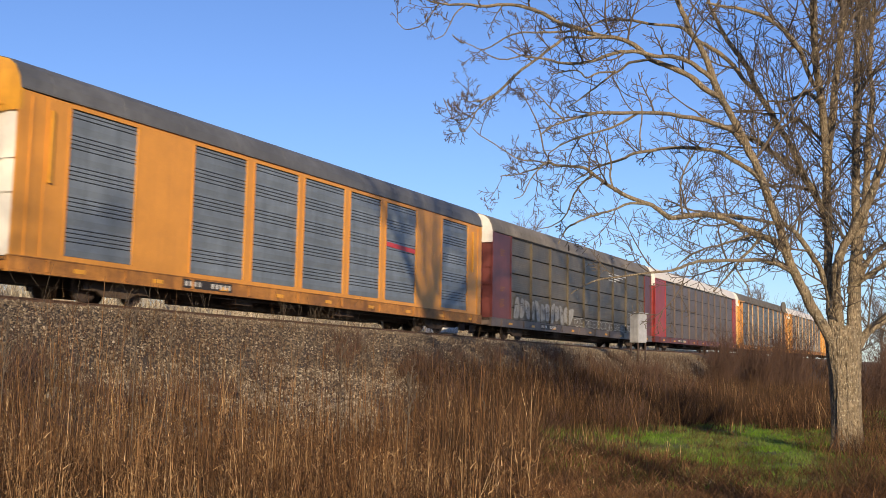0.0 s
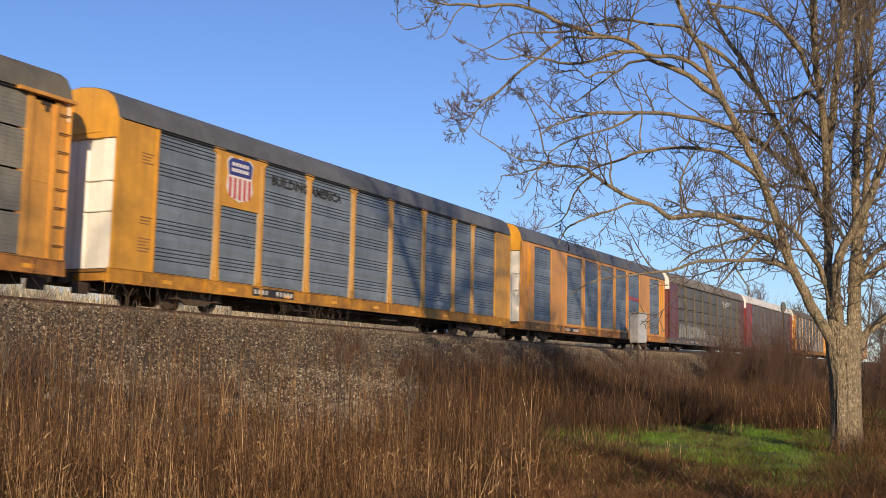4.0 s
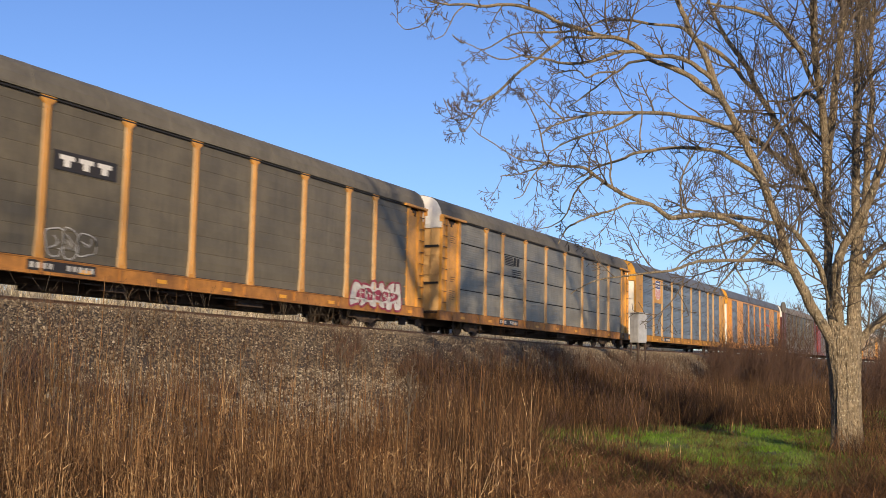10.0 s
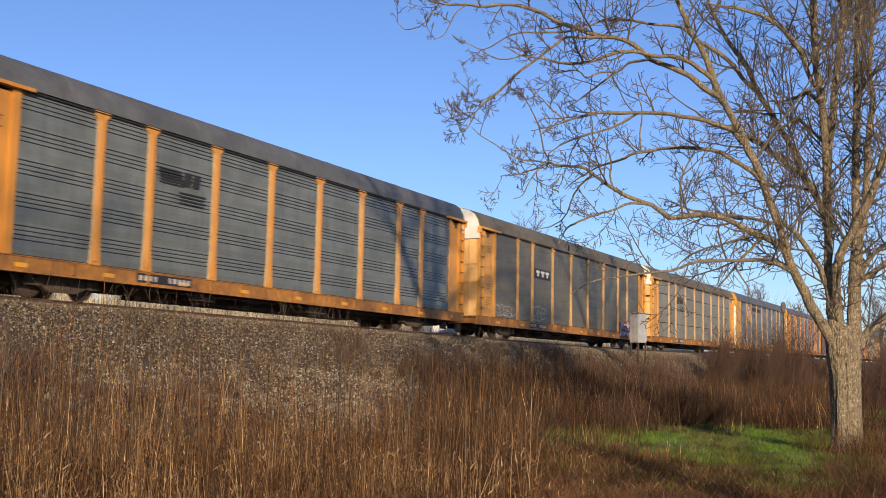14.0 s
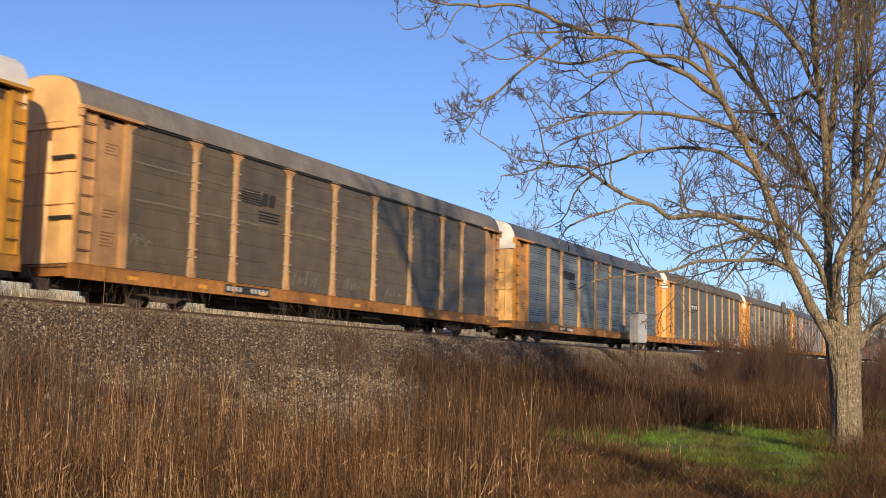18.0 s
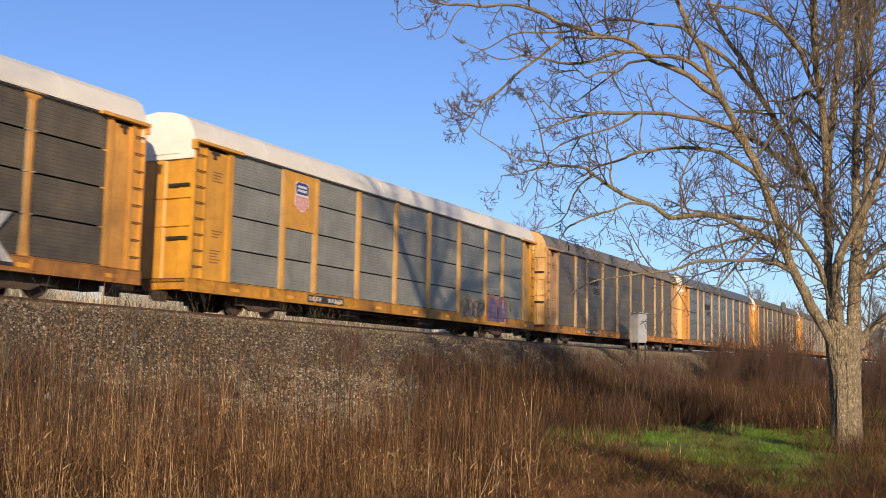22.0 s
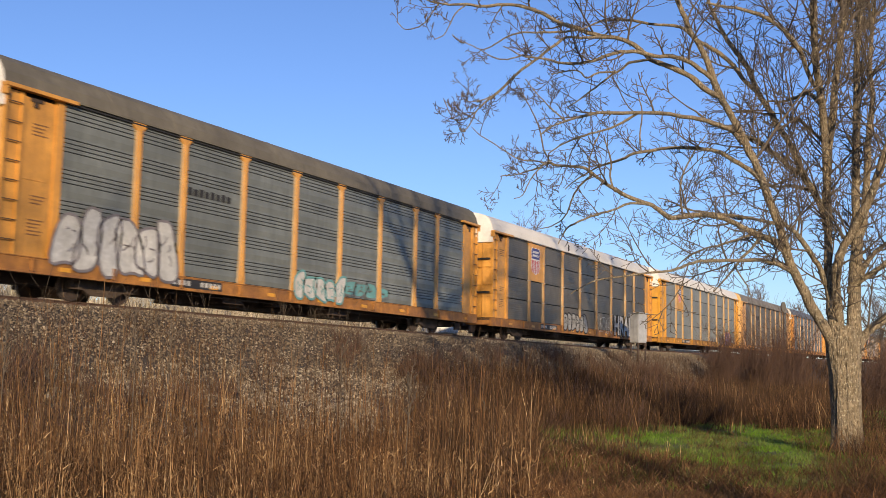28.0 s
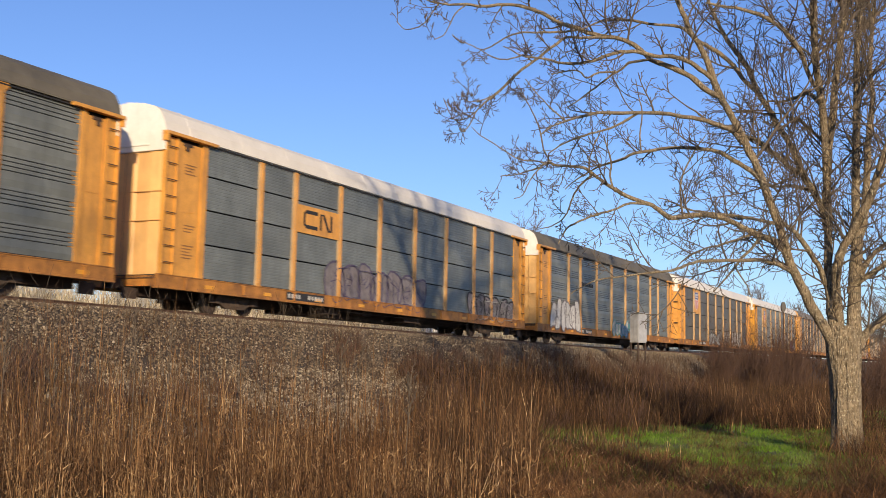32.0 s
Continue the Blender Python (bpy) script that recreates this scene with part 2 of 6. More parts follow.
def bogie_mesh():
    if "bogie" in shared:
        return shared["bogie"]
    bm = bmesh.new()
    for y in (-1.08, 0.96):
        bm_prism(bm, [(-1.2, 0.36), (-0.75, 0.36), (-0.45, 0.22), (0.45, 0.22), (0.75, 0.36), (1.2, 0.36), (1.2, 0.60), (0.8, 0.66), (0.4, 0.78), (-0.4, 0.78), (-0.8, 0.66), (-1.2, 0.60)], y, y + 0.12)
        for x in (-0.16, 0.0, 0.16):
            bm_tube(bm, [(x, y + 0.03, 0.30), (x, y + 0.03, 0.62)], [0.06, 0.06], 8)
        for x in (-0.89, 0.89):
            bm_tube(bm, [(x, y - 0.05, 0.47), (x, y + 0.15, 0.47)], [0.13, 0.13], 10)
    bm_box(bm, -0.2, 0.2, -1.1, 1.1, 0.52, 0.80)
    shared["bogie"] = mesh_of("bogie", bm, DUST)
    return shared["bogie"]


def wheelset_mesh():
    if "wheelset" in shared:
        return shared["wheelset"]
    bm = bmesh.new()
    bm_tube(bm, [(0, -0.95, 0), (0, 0.95, 0)], [0.085, 0.085], 8)
    for s in (-1, 1):
        bm_tube(bm, [(0, s * 0.83, 0), (0, s * 0.815, 0), (0, s * 0.72, 0), (0, s * 0.715, 0), (0, s * 0.69, 0)], [0.36, 0.42, 0.425, 0.45, 0.44], 22)
        bm_tube(bm, [(0, s * 0.86, 0), (0, s * 0.82, 0)], [0.15, 0.17], 10)
        for k in range(4):
            c, d = math.cos(k * math.pi / 2) * 0.27, math.sin(k * math.pi / 2) * 0.27
            bm_box(bm, c - 0.03, c + 0.03, s * 0.84 - 0.02, s * 0.84 + 0.02, d - 0.03, d + 0.03)
    shared["wheelset"] = mesh_of("wheelset", bm, (IRON, TREAD))
    for f in shared["wheelset"].polygons:
        r = math.hypot(f.center.x, f.center.z)
        if r > 0.4 and abs(f.normal.y) < 0.3:
            f.material_index = 1
    return shared["wheelset"]


CARS, WHEELS = [], []


def build_car(start, label, kind, panel, roof, trim, cap, posts=POSTS, bay0=1.79, bay1=25.38, post_w=0.2, flare=True, studs=(),
              seams=(4.13, 3.10, 2.05), corner="ladder", end=None, hinges=False, windows=None, sill=None, arched=False):
    """One car: start is where its near end stands at the beginning."""
    car = tagged(new("autorack_car"), label, "railway car", "cars of the train")
    end, sill = end or (PALE if trim in (YELLOW, ORANGE, TANNED) else trim), sill or {YELLOW: WORN, ORANGE: WORN, TANNED: WORN, GOLD: WORN_GOLD}.get(trim, trim)
    # frame
    part("side_sill", sill_mesh(sill), None, car)
    part("far_side_sill", bar_mesh("far_side_sill", [(NEAR, LENGTH, 1.38, 1.5, 0.62, 1.0)], sill), None, car)
    part("deck", bar_mesh("deck", [(NEAR + 0.02, LENGTH - 0.02, -1.36, 1.36, 0.88, 0.98)] + [(1.2 + k * 2.4, 1.35 + k * 2.4, -1.36, 1.36, 0.68, 0.88) for k in range(11)], IRON), None, car)
    part("center_sill", bar_mesh("center_sill", [(0.3, LENGTH - 0.3, -0.33, 0.33, 0.42, 0.88), (7.5, LENGTH - 7.5, -0.4, 0.4, 0.30, 0.42)], IRON), None, car)
    part("brake_gear", bar_mesh("brake_gear", [(9.0, 10.0, -1.1, -0.55, 0.38, 0.78), (11.6, 12.3, -1.15, -0.6, 0.45, 0.8), (15.0, 16.3, -1.1, -0.5, 0.36, 0.76), (6.5, 21.0, -0.9, -0.84, 0.60, 0.66), (6.2, 21.2, -1.2, -1.16, 0.50, 0.54)], IRON), None, car)
    for x in (NEAR - 0.42, LENGTH - 0.4):
        part("coupler", bar_mesh("coupler", [(0.0, 0.82, -0.11, 0.11, 0.62, 0.86), (0.0, 0.2, -0.2, 0.2, 0.58, 0.9), (0.1, 0.7, -0.5, -0.45, 0.3, 0.62)], IRON), None, car).location.x = x
    for x in (NEAR + 0.06, LENGTH - 0.3):
        part("end_sill", bar_mesh("end_sill", [(0.0, 0.24, -1.46, 1.46, 0.66, 0.98), (-0.04, 0.0, -1.3, 1.3, 0.9, 0.96)], sill), None, car).location.x = x
    for x in (3.9, LENGTH - 3.9):
        bogie = part("bogie", bogie_mesh(), None, car)
        bogie.location.x = x
        for dx in (-0.89, 0.89):
            w = part("wheelset", wheelset_mesh(), None, bogie)
            w.location = (dx, 0, 0.475)
            WHEELS.append((w, dx))
    # roof and walls
    part("roof", roof_mesh(roof), None, car)
    part("far_side", bar_mesh("far_side", [(0.05, LENGTH - 0.05, 1.42, 1.5, 1.0, 5.12)], panel), None, car)
    part("backing", bar_mesh("backing", [(0.3, LENGTH - 0.3, -1.30, -1.26, 1.0, 5.1)], DARK), None, car)
    part("top_rail", bar_mesh("top_rail", [(bay0 - 0.2, bay1 + 0.2, -1.46, -1.38, 5.03, 5.12)], roof if not windows else trim), None, car)
    if windows:
        gaps = [(0.75, windows[0][0])] + [(a[1], b[0]) for a, b in zip(windows, windows[1:])] + [(windows[-1][1], LENGTH - 0.75)]
        for a, b in gaps:
            part("side_sheet", bar_mesh("side_sheet %.2f %.2f" % (a, b), [(a, b, FACE, FACE + 0.06, 1.0, 5.08)], trim), None, car)
            for x in ([a - 0.05] if a > 1 else []) + ([b - 0.03] if b < 26 else []):
                part("edge_strip", bar_mesh("edge_strip", [(0.0, 0.08, FACE - 0.015, FACE + 0.05, 1.12, 4.98)], trim), None, car).location.x = x
        for a, b in windows:
            part("side_panel", panel_mesh(kind, b - a, 1.14, 4.94, panel), None, car).location = (a, FACE + 0.035, 0)
            part("head_strip", bar_mesh("head_strip %.2f" % (b - a), [(0.0, b - a, 0.0, 0.05, 4.97, 5.06)], trim), None, car).location = (a, FACE, 0)
            part("foot_strip", bar_mesh("foot_strip %.2f" % (b - a), [(0.0, b - a, 0.0, 0.05, 1.0, 1.13)], trim), None, car).location = (a, FACE, 0)
    else:
        edges = [bay0, *posts, bay1]
        levels = [1.02, *sorted(seams), 5.04] if seams else [1.02, 5.04]
        for i, (a, b) in enumerate(zip(edges, edges[1:])):
            a, b = a + (post_w * 0.4 if i else 0), b - (post_w * 0.4 if b != bay1 else 0)
            for z0, z1 in zip(levels, levels[1:]):
                part("side_panel", panel_mesh(kind, b - a, z0 + (0.025 if z0 > 1.1 else 0), z1 - (0.025 if z1 < 5 else 0), panel), None, car).location = (a, FACE + 0.06, 0)
            if arched:
                bm = bmesh.new()
                for x0, x1, x2 in ((a, a + 0.12, a + 0.3), (b, b - 0.12, b - 0.3)):
                    bm_prism(bm, [(x0, 4.72), (x1, 4.92), (x2, 5.03), (x0, 5.03)], FACE + 0.02, FACE + 0.05)
                part("arch_gusset", bm, trim, car)
        for x in posts:
            post = part("post", post_mesh(post_w, flare, trim, studs), None, car)
            post.location = (x, FACE, 0)
            if studs:
                w = post_w / 2 + 0.035
                for z in studs:
                    for sx in (-w, w):
                        part("bolt_head", bar_mesh("bolt_head", [(-0.026, 0.026, -0.03, 0.05, -0.02, 0.02)], BOLT), None, post).location = (sx, 0, z)
    # corners with their ladders, posts and visors
    for flip in (False, True):
        def at(ob):
            ob.location.x = NEAR
            if flip:
                ob.location.x, ob.scale.x = LENGTH, -1 if windows or corner == "plain" else -(LENGTH - bay1) / 1.82
            return ob
        w = bay0 - NEAR if not flip else LENGTH - bay1
        if windows:
            at(part("corner_sheet", bar_mesh("corner_sheet", [(0.05, 1.03, FACE + 0.03, FACE + 0.1, 1.0, 5.1), (0.42, 0.5, FACE + 0.0, FACE + 0.05, 1.0, 5.0)], trim), None, car))
            at(part("grab_rail", bar_mesh("grab_rail", [(1.02, 1.12, FACE - 0.07, FACE - 0.01, 2.9, 4.75)], cap), None, car))
        elif corner == "plain":
            at(part("corner_sheet", bar_mesh("corner_sheet %.2f" % w, [(0.06, w - 0.02, FACE + 0.03, FACE + 0.1, 1.0, 5.1)], trim), None, car))
            at(part("corner_strip", bar_mesh("corner_strip", [(0.06, 0.2, FACE, FACE + 0.06, 1.0, 5.12)], trim), None, car))
            at(part("corner_strip", bar_mesh("inner_strip %.2f" % w, [(w - 0.1, w, FACE, FACE + 0.1, 1.0, 5.1)], trim), None, car))
        else:
            at(part("corner_panel", bar_mesh("corner_panel", [(0.66, 1.98, FACE + 0.07, FACE + 0.12, 1.0, 4.95), (0.7, 1.5, FACE + 0.06, FACE + 0.07, 2.9, 2.93), (0.68, 0.74, FACE + 0.03, FACE + 0.08, 1.0, 4.95)], trim), None, car))
            px = at(part("corner_post", bar_mesh("corner_post", [(1.58, 1.82, FACE + 0.02, FACE + 0.2, 0.99, 5.08), (1.54, 1.6, FACE + 0.05, FACE + 0.2, 1.0, 4.9)], trim), None, car))
            px.location.x = LENGTH if flip else 0.0
            at(part("ladder_plate", bar_mesh("ladder_plate", [(0.12, 0.62, FACE + 0.06, FACE + 0.10, 1.0, 5.02), (0.6, 0.66, FACE + 0.01, FACE + 0.12, 1.0, 5.02)], trim), None, car))
            rungs = [(0.15, 0.6, FACE - 0.02, FACE + 0.005, 1.35 + k * 0.48, 1.375 + k * 0.48) for k in range(8)]
            ladder = at(part("ladder", bar_mesh("ladder", [(0.10, 0.15, FACE - 0.02, FACE + 0.12, 1.0, 5.02)], trim), None, car))
            for rung in rungs:
                part("rung", bar_mesh("rung %.2f" % rung[4], [rung], RUNG), None, ladder)
            at(part("visor", bar_mesh("visor", [(0.0, 2.3, FACE - 0.12, FACE + 0.08, 5.05, 5.14), (0.02, 0.1, FACE - 0.1, FACE + 0.1, 4.85, 5.05)], trim), None, car))
            at(part("bracket", bar_mesh("bracket", [(1.0, 1.12, FACE + 0.02, FACE + 0.16, 4.72, 4.9), (0.9, 1.3, FACE + 0.04, FACE + 0.16, 4.86, 4.95)], IRON), None, car))
    # end doors: two folded leaves under a cap
    for flip in (False, True):
        for side in (-1, 1):
            bm = bmesh.new()
            ys = [0.01, 0.35, 0.4, 0.9, 0.95, 1.42]
            ds = [0.0, 0.0, 0.05, 0.05, 0.0, 0.06]
            lo = [bm.verts.new((0.10 + d, side * y, 1.0)) for y, d in zip(ys, ds)]
            hi = [bm.verts.new((0.10 + d, side * y, 4.58)) for y, d in zip(ys, ds)]
            for k in range(5):
                bm.faces.new((lo[k], lo[k + 1], hi[k + 1], hi[k]))
            for z in (2.55, 3.4):
                bm_box(bm, 0.07, 0.12, side * 0.05 if side > 0 else -1.36, 1.36 if side > 0 else -0.05, z, z + 0.03)
            door = part("end_door", bm, end, car)
            door.location.x = NEAR
            if flip:
                door.location.x, door.scale.x = LENGTH, -1
            if hinges:
                for z in (2.15, 3.75):
                    part("hinge_bar", bar_mesh("hinge_bar %d %.1f" % (side, z), [(0.03, 0.09, side * 0.95 - 0.4, side * 0.95 + 0.4, z, z + 0.09)], DARK), None, door)
        bm = bmesh.new()
        outline = [(y * 0.985, max(z - 0.02, 4.59)) for y, z in ((-1.5, 4.59), *ROOF, (1.5, 4.59))]
        a = [bm.verts.new((0.05, y, z)) for y, z in outline]
        b = [bm.verts.new((0.16, y, z)) for y, z in outline]
        bm.faces.new(a)
        bm.faces.new(b[::-1])
        for k in range(len(a)):
            bm.faces.new((a[k], b[k], b[(k + 1) % len(a)], a[(k + 1) % len(a)]))
        bm_box(bm, 0.02, 0.06, -0.9, 0.2, 4.75, 4.79)
        lid = part("end_cap", bm, cap, car)
        lid.location.x = NEAR
        if flip:
            lid.location.x, lid.scale.x = LENGTH, -1
    # near-black strips painting the shade under the eave and along the panel feet
    if not windows:
        part("eave_gap", bar_mesh("eave_gap %.2f %.2f" % (bay0, bay1), [(bay0, bay1, FACE - 0.004, FACE + 0.05, 5.045, 5.085)], DARK), None, car)
        part("foot_gap", bar_mesh("foot_gap %.2f %.2f" % (bay0, bay1), [(bay0, bay1, FACE + 0.04, FACE + 0.055, 1.012, 1.036)], DARK), None, car)
    # reflectors along the sill and the number board with bars
    for k in range(10):
        part("sill_bracket", bar_mesh("sill_bracket", [(0.0, 0.07, FACE - 0.045, FACE + 0.02, 0.66, 0.97), (-0.08, 0.15, FACE - 0.03, FACE + 0.02, 0.93, 0.97)], sill), None, car).location.x = 1.0 + k * 2.75
    for k in range(9):
        part("reflector", bar_mesh("reflector", [(0.0, 0.4, 0.0, 0.006, 0.72, 0.83)], REFLECT), None, car).location = (1.9 + k * 2.95, FACE - 0.012, 0)
    board = part("number_board", bar_mesh("number_board", [(0.0, 2.3, 0.0, 0.006, 0.69, 0.95)], SIGN_BLACK), None, car)
    board.location = (6.1, FACE - 0.010, 0)
    for q in (0, 1, 2, 3, 6, 7, 8, 9, 10):
        part("marking", bar_mesh("marking", [(0.1, 0.21, -0.005, 0.0, 0.75, 0.89)], SPRAY_WHITE), None, board).location.x = q * 0.2
    for x, z, n in ((0.85, 4.3, 4), (0.9, 2.5, 3), (0.85, 1.9, 5)):
        if not windows:
            dep = FACE + (0.066 if corner == "ladder" else 0.026)
            part("stencil", bar_mesh("stencil %d %.1f" % (n, dep), [(0.0, 0.5 - 0.08 * (k % 3), dep - 0.003, dep + 0.004, -k * 0.09, 0.035 - k * 0.09) for k in range(n)], STENCIL), None, car).location = (x, 0, z)
    CARS.append((car, start))
    return car


# ---- emblems, lettering and spray paint on the cars ----
def ribbon(bm, pts, w, y):
    """A flat painted stroke along (x, z) points."""
    prev = None
    for i, (x, z) in enumerate(pts):
        x0, z0 = pts[max(i - 1, 0)]
        x1, z1 = pts[min(i + 1, len(pts) - 1)]
        d = math.hypot(x1 - x0, z1 - z0) or 1.0
        nx, nz = -(z1 - z0) / d * w / 2, (x1 - x0) / d * w / 2
        pair = (bm.verts.new((x + nx, y, z + nz)), bm.verts.new((x - nx, y, z - nz)))
        if prev:
            bm.faces.new((prev[0], prev[1], pair[1], pair[0]))
        prev = pair


def plate(bm, outline, y, thick=0.006):
    bm_prism(bm, outline, y - thick, y)


def lettering(car, words, x, z, size, mat, y, label="", bold=0.0, stretch=1.0, shear=0.0, name="lettering"):
    cu = bpy.data.curves.new("words", "FONT")
    cu.body, cu.size, cu.offset, cu.shear, cu.extrude = words, size, bold, shear, 0.002
    cu.resolution_u = 2
    tmp = bpy.data.objects.new("words", cu)
    me = bpy.data.meshes.new_from_object(tmp)
    bpy.data.objects.remove(tmp)
    me.transform(Matrix.Translation((x, y, z)) @ Matrix.Rotation(math.pi / 2, 4, "X") @ Matrix.Diagonal((stretch, 1, 1, 1)))
    me.materials.clear()
    me.materials.append(mat)
    return part(name, me, None, car, label)


def shield(car, x, z, w, h, y):
    """A shield emblem with a dark blue head over red and white stripes, as plain shapes."""
    def edge(k):
        return [(x - w * 0.5 * k, z + h * 0.38 * k), (x - w * 0.36 * k, z + h * 0.5 * k), (x - w * 0.18 * k, z + h * 0.44 * k), (x, z + h * 0.5 * k), (x + w * 0.18 * k, z + h * 0.44 * k), (x + w * 0.36 * k, z + h * 0.5 * k), (x + w * 0.5 * k, z + h * 0.38 * k),
                (x + w * 0.44 * k, z + h * 0.1 * k), (x + w * 0.5 * k, z - h * 0.22 * k), (x + w * 0.38 * k, z - h * 0.4 * k), (x, z - h * 0.5 * k), (x - w * 0.38 * k, z - h * 0.4 * k), (x - w * 0.5 * k, z - h * 0.22 * k), (x - w * 0.44 * k, z + h * 0.1 * k)]
    bm = bmesh.new()
    plate(bm, edge(1.0), y)
    ob = part("emblem", bm, SIGN_WHITE, car, "shield emblem with a blue head and red stripes")
    bm = bmesh.new()
    plate(bm, [(x - w * 0.46, z + h * 0.36), (x - w * 0.34, z + h * 0.46), (x + w * 0.34, z + h * 0.46), (x + w * 0.46, z + h * 0.36), (x + w * 0.41, z + h * 0.08), (x - w * 0.41, z + h * 0.08)], y - 0.007, 0.004)
    part("emblem_head", bm, SIGN_BLUE, ob)
    for k in range(5):
        bm = bmesh.new()
        cx = x + (k - 2) * w * 0.18
        drop = (0.43, 0.47, 0.48, 0.47, 0.43)[k] - 0.03
        plate(bm, [(cx - w * 0.045, z + h * 0.03), (cx + w * 0.045, z + h * 0.03), (cx + w * 0.045, z - h * drop), (cx - w * 0.045, z - h * drop)], y - 0.007, 0.004)
        part("emblem_stripe", bm, SIGN_RED, ob)
    for zz in (0.33, 0.2):
        for q in range(5):
            bm = bmesh.new()
            plate(bm, [(x - w * 0.32 + q * w * 0.13, z + h * zz - h * 0.04), (x - w * 0.22 + q * w * 0.13, z + h * zz - h * 0.04), (x - w * 0.22 + q * w * 0.13, z + h * zz + h * 0.04), (x - w * 0.32 + q * w * 0.13, z + h * zz + h * 0.04)], y - 0.012, 0.003)
            part("emblem_bar", bm, SIGN_WHITE, ob)


def spray(car, x0, x1, z0, z1, fill, line, y, seed, n=6, label="spray-painted bubble letters", block=0.0):
    """Rounded spray-painted letter shapes side by side: filled blobs with outlined loops over them."""
    rnd = random.Random(seed)
    w = (x1 - x0) / n
    loops = []
    for k in range(n):
        cx, cz = x0 + (k + 0.5) * w, (z0 + z1) / 2 + rnd.uniform(-0.05, 0.05) * (z1 - z0)
        rx, rz = w * rnd.uniform(0.5, 0.62), (z1 - z0) * rnd.uniform(0.42, 0.52)
        lean, a0 = rnd.uniform(-0.25, 0.25), rnd.uniform(0, 6)
        pts = []
        for q in range(18):
            a = q * math.tau / 18
            r = 1.0 + 0.13 * math.sin(2 * a + a0) + 0.10 * math.sin(3 * a + 2 * a0)
            ex = math.copysign(abs(math.cos(a)) ** 0.7, math.cos(a)) * rx * r
            ez = math.copysign(abs(math.sin(a)) ** 0.7, math.sin(a)) * rz * r
            pts.append((cx + ex + lean * ez, min(z1 + 0.1, max(z0 - 0.05, cz + ez))))
        loops.append((pts, cx, cz, rx, rz, lean))
    for i, (pts, cx, cz, rx, rz, lean) in enumerate(loops):
        letter = car
        if fill:
            bm = bmesh.new()
            bm.faces.new([bm.verts.new((px, y - 0.0008 * i, pz)) for px, pz in pts])
            letter = part("graffiti", bm, fill, car, label)
        bm = bmesh.new()
        ribbon(bm, pts + pts[:2], 0.08 if fill else 0.028, y - 0.008)
        for _ in range(3):
            a, b = rnd.uniform(-0.6, 0.6), rnd.uniform(-0.6, 0.6)
            c, d = rnd.uniform(-0.6, 0.6), rnd.uniform(-0.6, 0.6)
            ribbon(bm, [(cx + a * rx, cz + b * rz), (cx + (a + c) / 2 * rx + 0.08, cz + (b + d) / 2 * rz), (cx + c * rx, cz + d * rz)], 0.045 if fill else 0.025, y - 0.008)
        part("graffiti_outline", bm, line, letter, "" if fill else label)


def tag(car, x0, x1, z0, z1, line, y, seed, wide=0.03, label="thin spray-painted scrawl"):
    """A scrawled word: one running line of tall and short strokes, and a dash under it."""
    rnd = random.Random(seed)
    bm = bmesh.new()
    x, pts, k = x0, [], 0
    while x < x1:
        high = z1 if rnd.random() < 0.35 else (z0 + z1) / 2 + rnd.uniform(0, 0.3) * (z1 - z0)
        pts.append((x, z0 + rnd.uniform(0, 0.2) * (z1 - z0)))
        pts.append((x + rnd.uniform(0.02, 0.1), high))
        if rnd.random() < 0.5:
            pts.append((x + rnd.uniform(0.12, 0.22), high - 0.06))
        x += rnd.uniform(0.14, 0.26)
        k += 1
        if rnd.random() < 0.25 and len(pts) > 3:
            ribbon(bm, pts, wide, y)
            pts = []
            x += 0.12
    if len(pts) > 2:
        ribbon(bm, pts, wide, y)
    part("graffiti", bm, line, car, label)


BAND = material("pale_dust_band", (0.165, 0.14, 0.095), 0.8, spread=0.3, scale=3.0, dirt=0.8, grime=(0.11, 0.09, 0.056))
DUST = material("dusty_brown_bogie_steel", (0.075, 0.05, 0.034), 0.85, spread=0.3, dirt=0.4, grime=(0.03, 0.024, 0.02))
SPRAY_GREY = material("grey_violet_spray_paint", (0.20, 0.18, 0.19), 0.7, spread=0.3, scale=4, dirt=0.3)
SPRAY_FADED = material("faded_pale_spray_paint", (0.33, 0.325, 0.30), 0.7, spread=0.25, scale=4, dirt=0.4, grime=(0.15, 0.14, 0.12))
SPRAY_YELLOW = material("yellow_spray_paint", (0.30, 0.25, 0.10), 0.7, spread=0.2, scale=4, dirt=0.2)
SPRAY_RED = material("red_spray_paint", (0.31, 0.10, 0.09), 0.7, spread=0.2, scale=4, dirt=0.2)
SPRAY_SAGE = material("sage_spray_paint", (0.14, 0.21, 0.13), 0.7, spread=0.2, scale=4, dirt=0.2)
POST_EDGE = material("pale_post_edge", (0.50, 0.36, 0.21), 0.5, spread=0.2, scale=3.0, dirt=0.4, streak=0.4, grime=(0.22, 0.13, 0.07))
RUNG = material("dark_rung_steel", (0.10, 0.05, 0.025), 0.7, spread=0.2, dirt=0.3)
BOLT = material("pale_bolt_steel", (0.42, 0.40, 0.36), 0.5, spread=0.1, dirt=0.2)
WORN = material("worn_yellow_sill_paint", (0.44, 0.19, 0.036), 0.6, spread=0.35, scale=3.5, dirt=0.9, streak=0.8, grime=(0.13, 0.06, 0.028))
WORN_GOLD = material("worn_golden_sill_paint", (0.54, 0.25, 0.025), 0.6, spread=0.25, scale=3.5, dirt=0.85, streak=0.75, grime=(0.11, 0.05, 0.02))
# shade inside the louvre slots, put into the colour
SLOT = material("louvre_slot_shade", (0.035, 0.038, 0.042), 0.8, dirt=0.0)
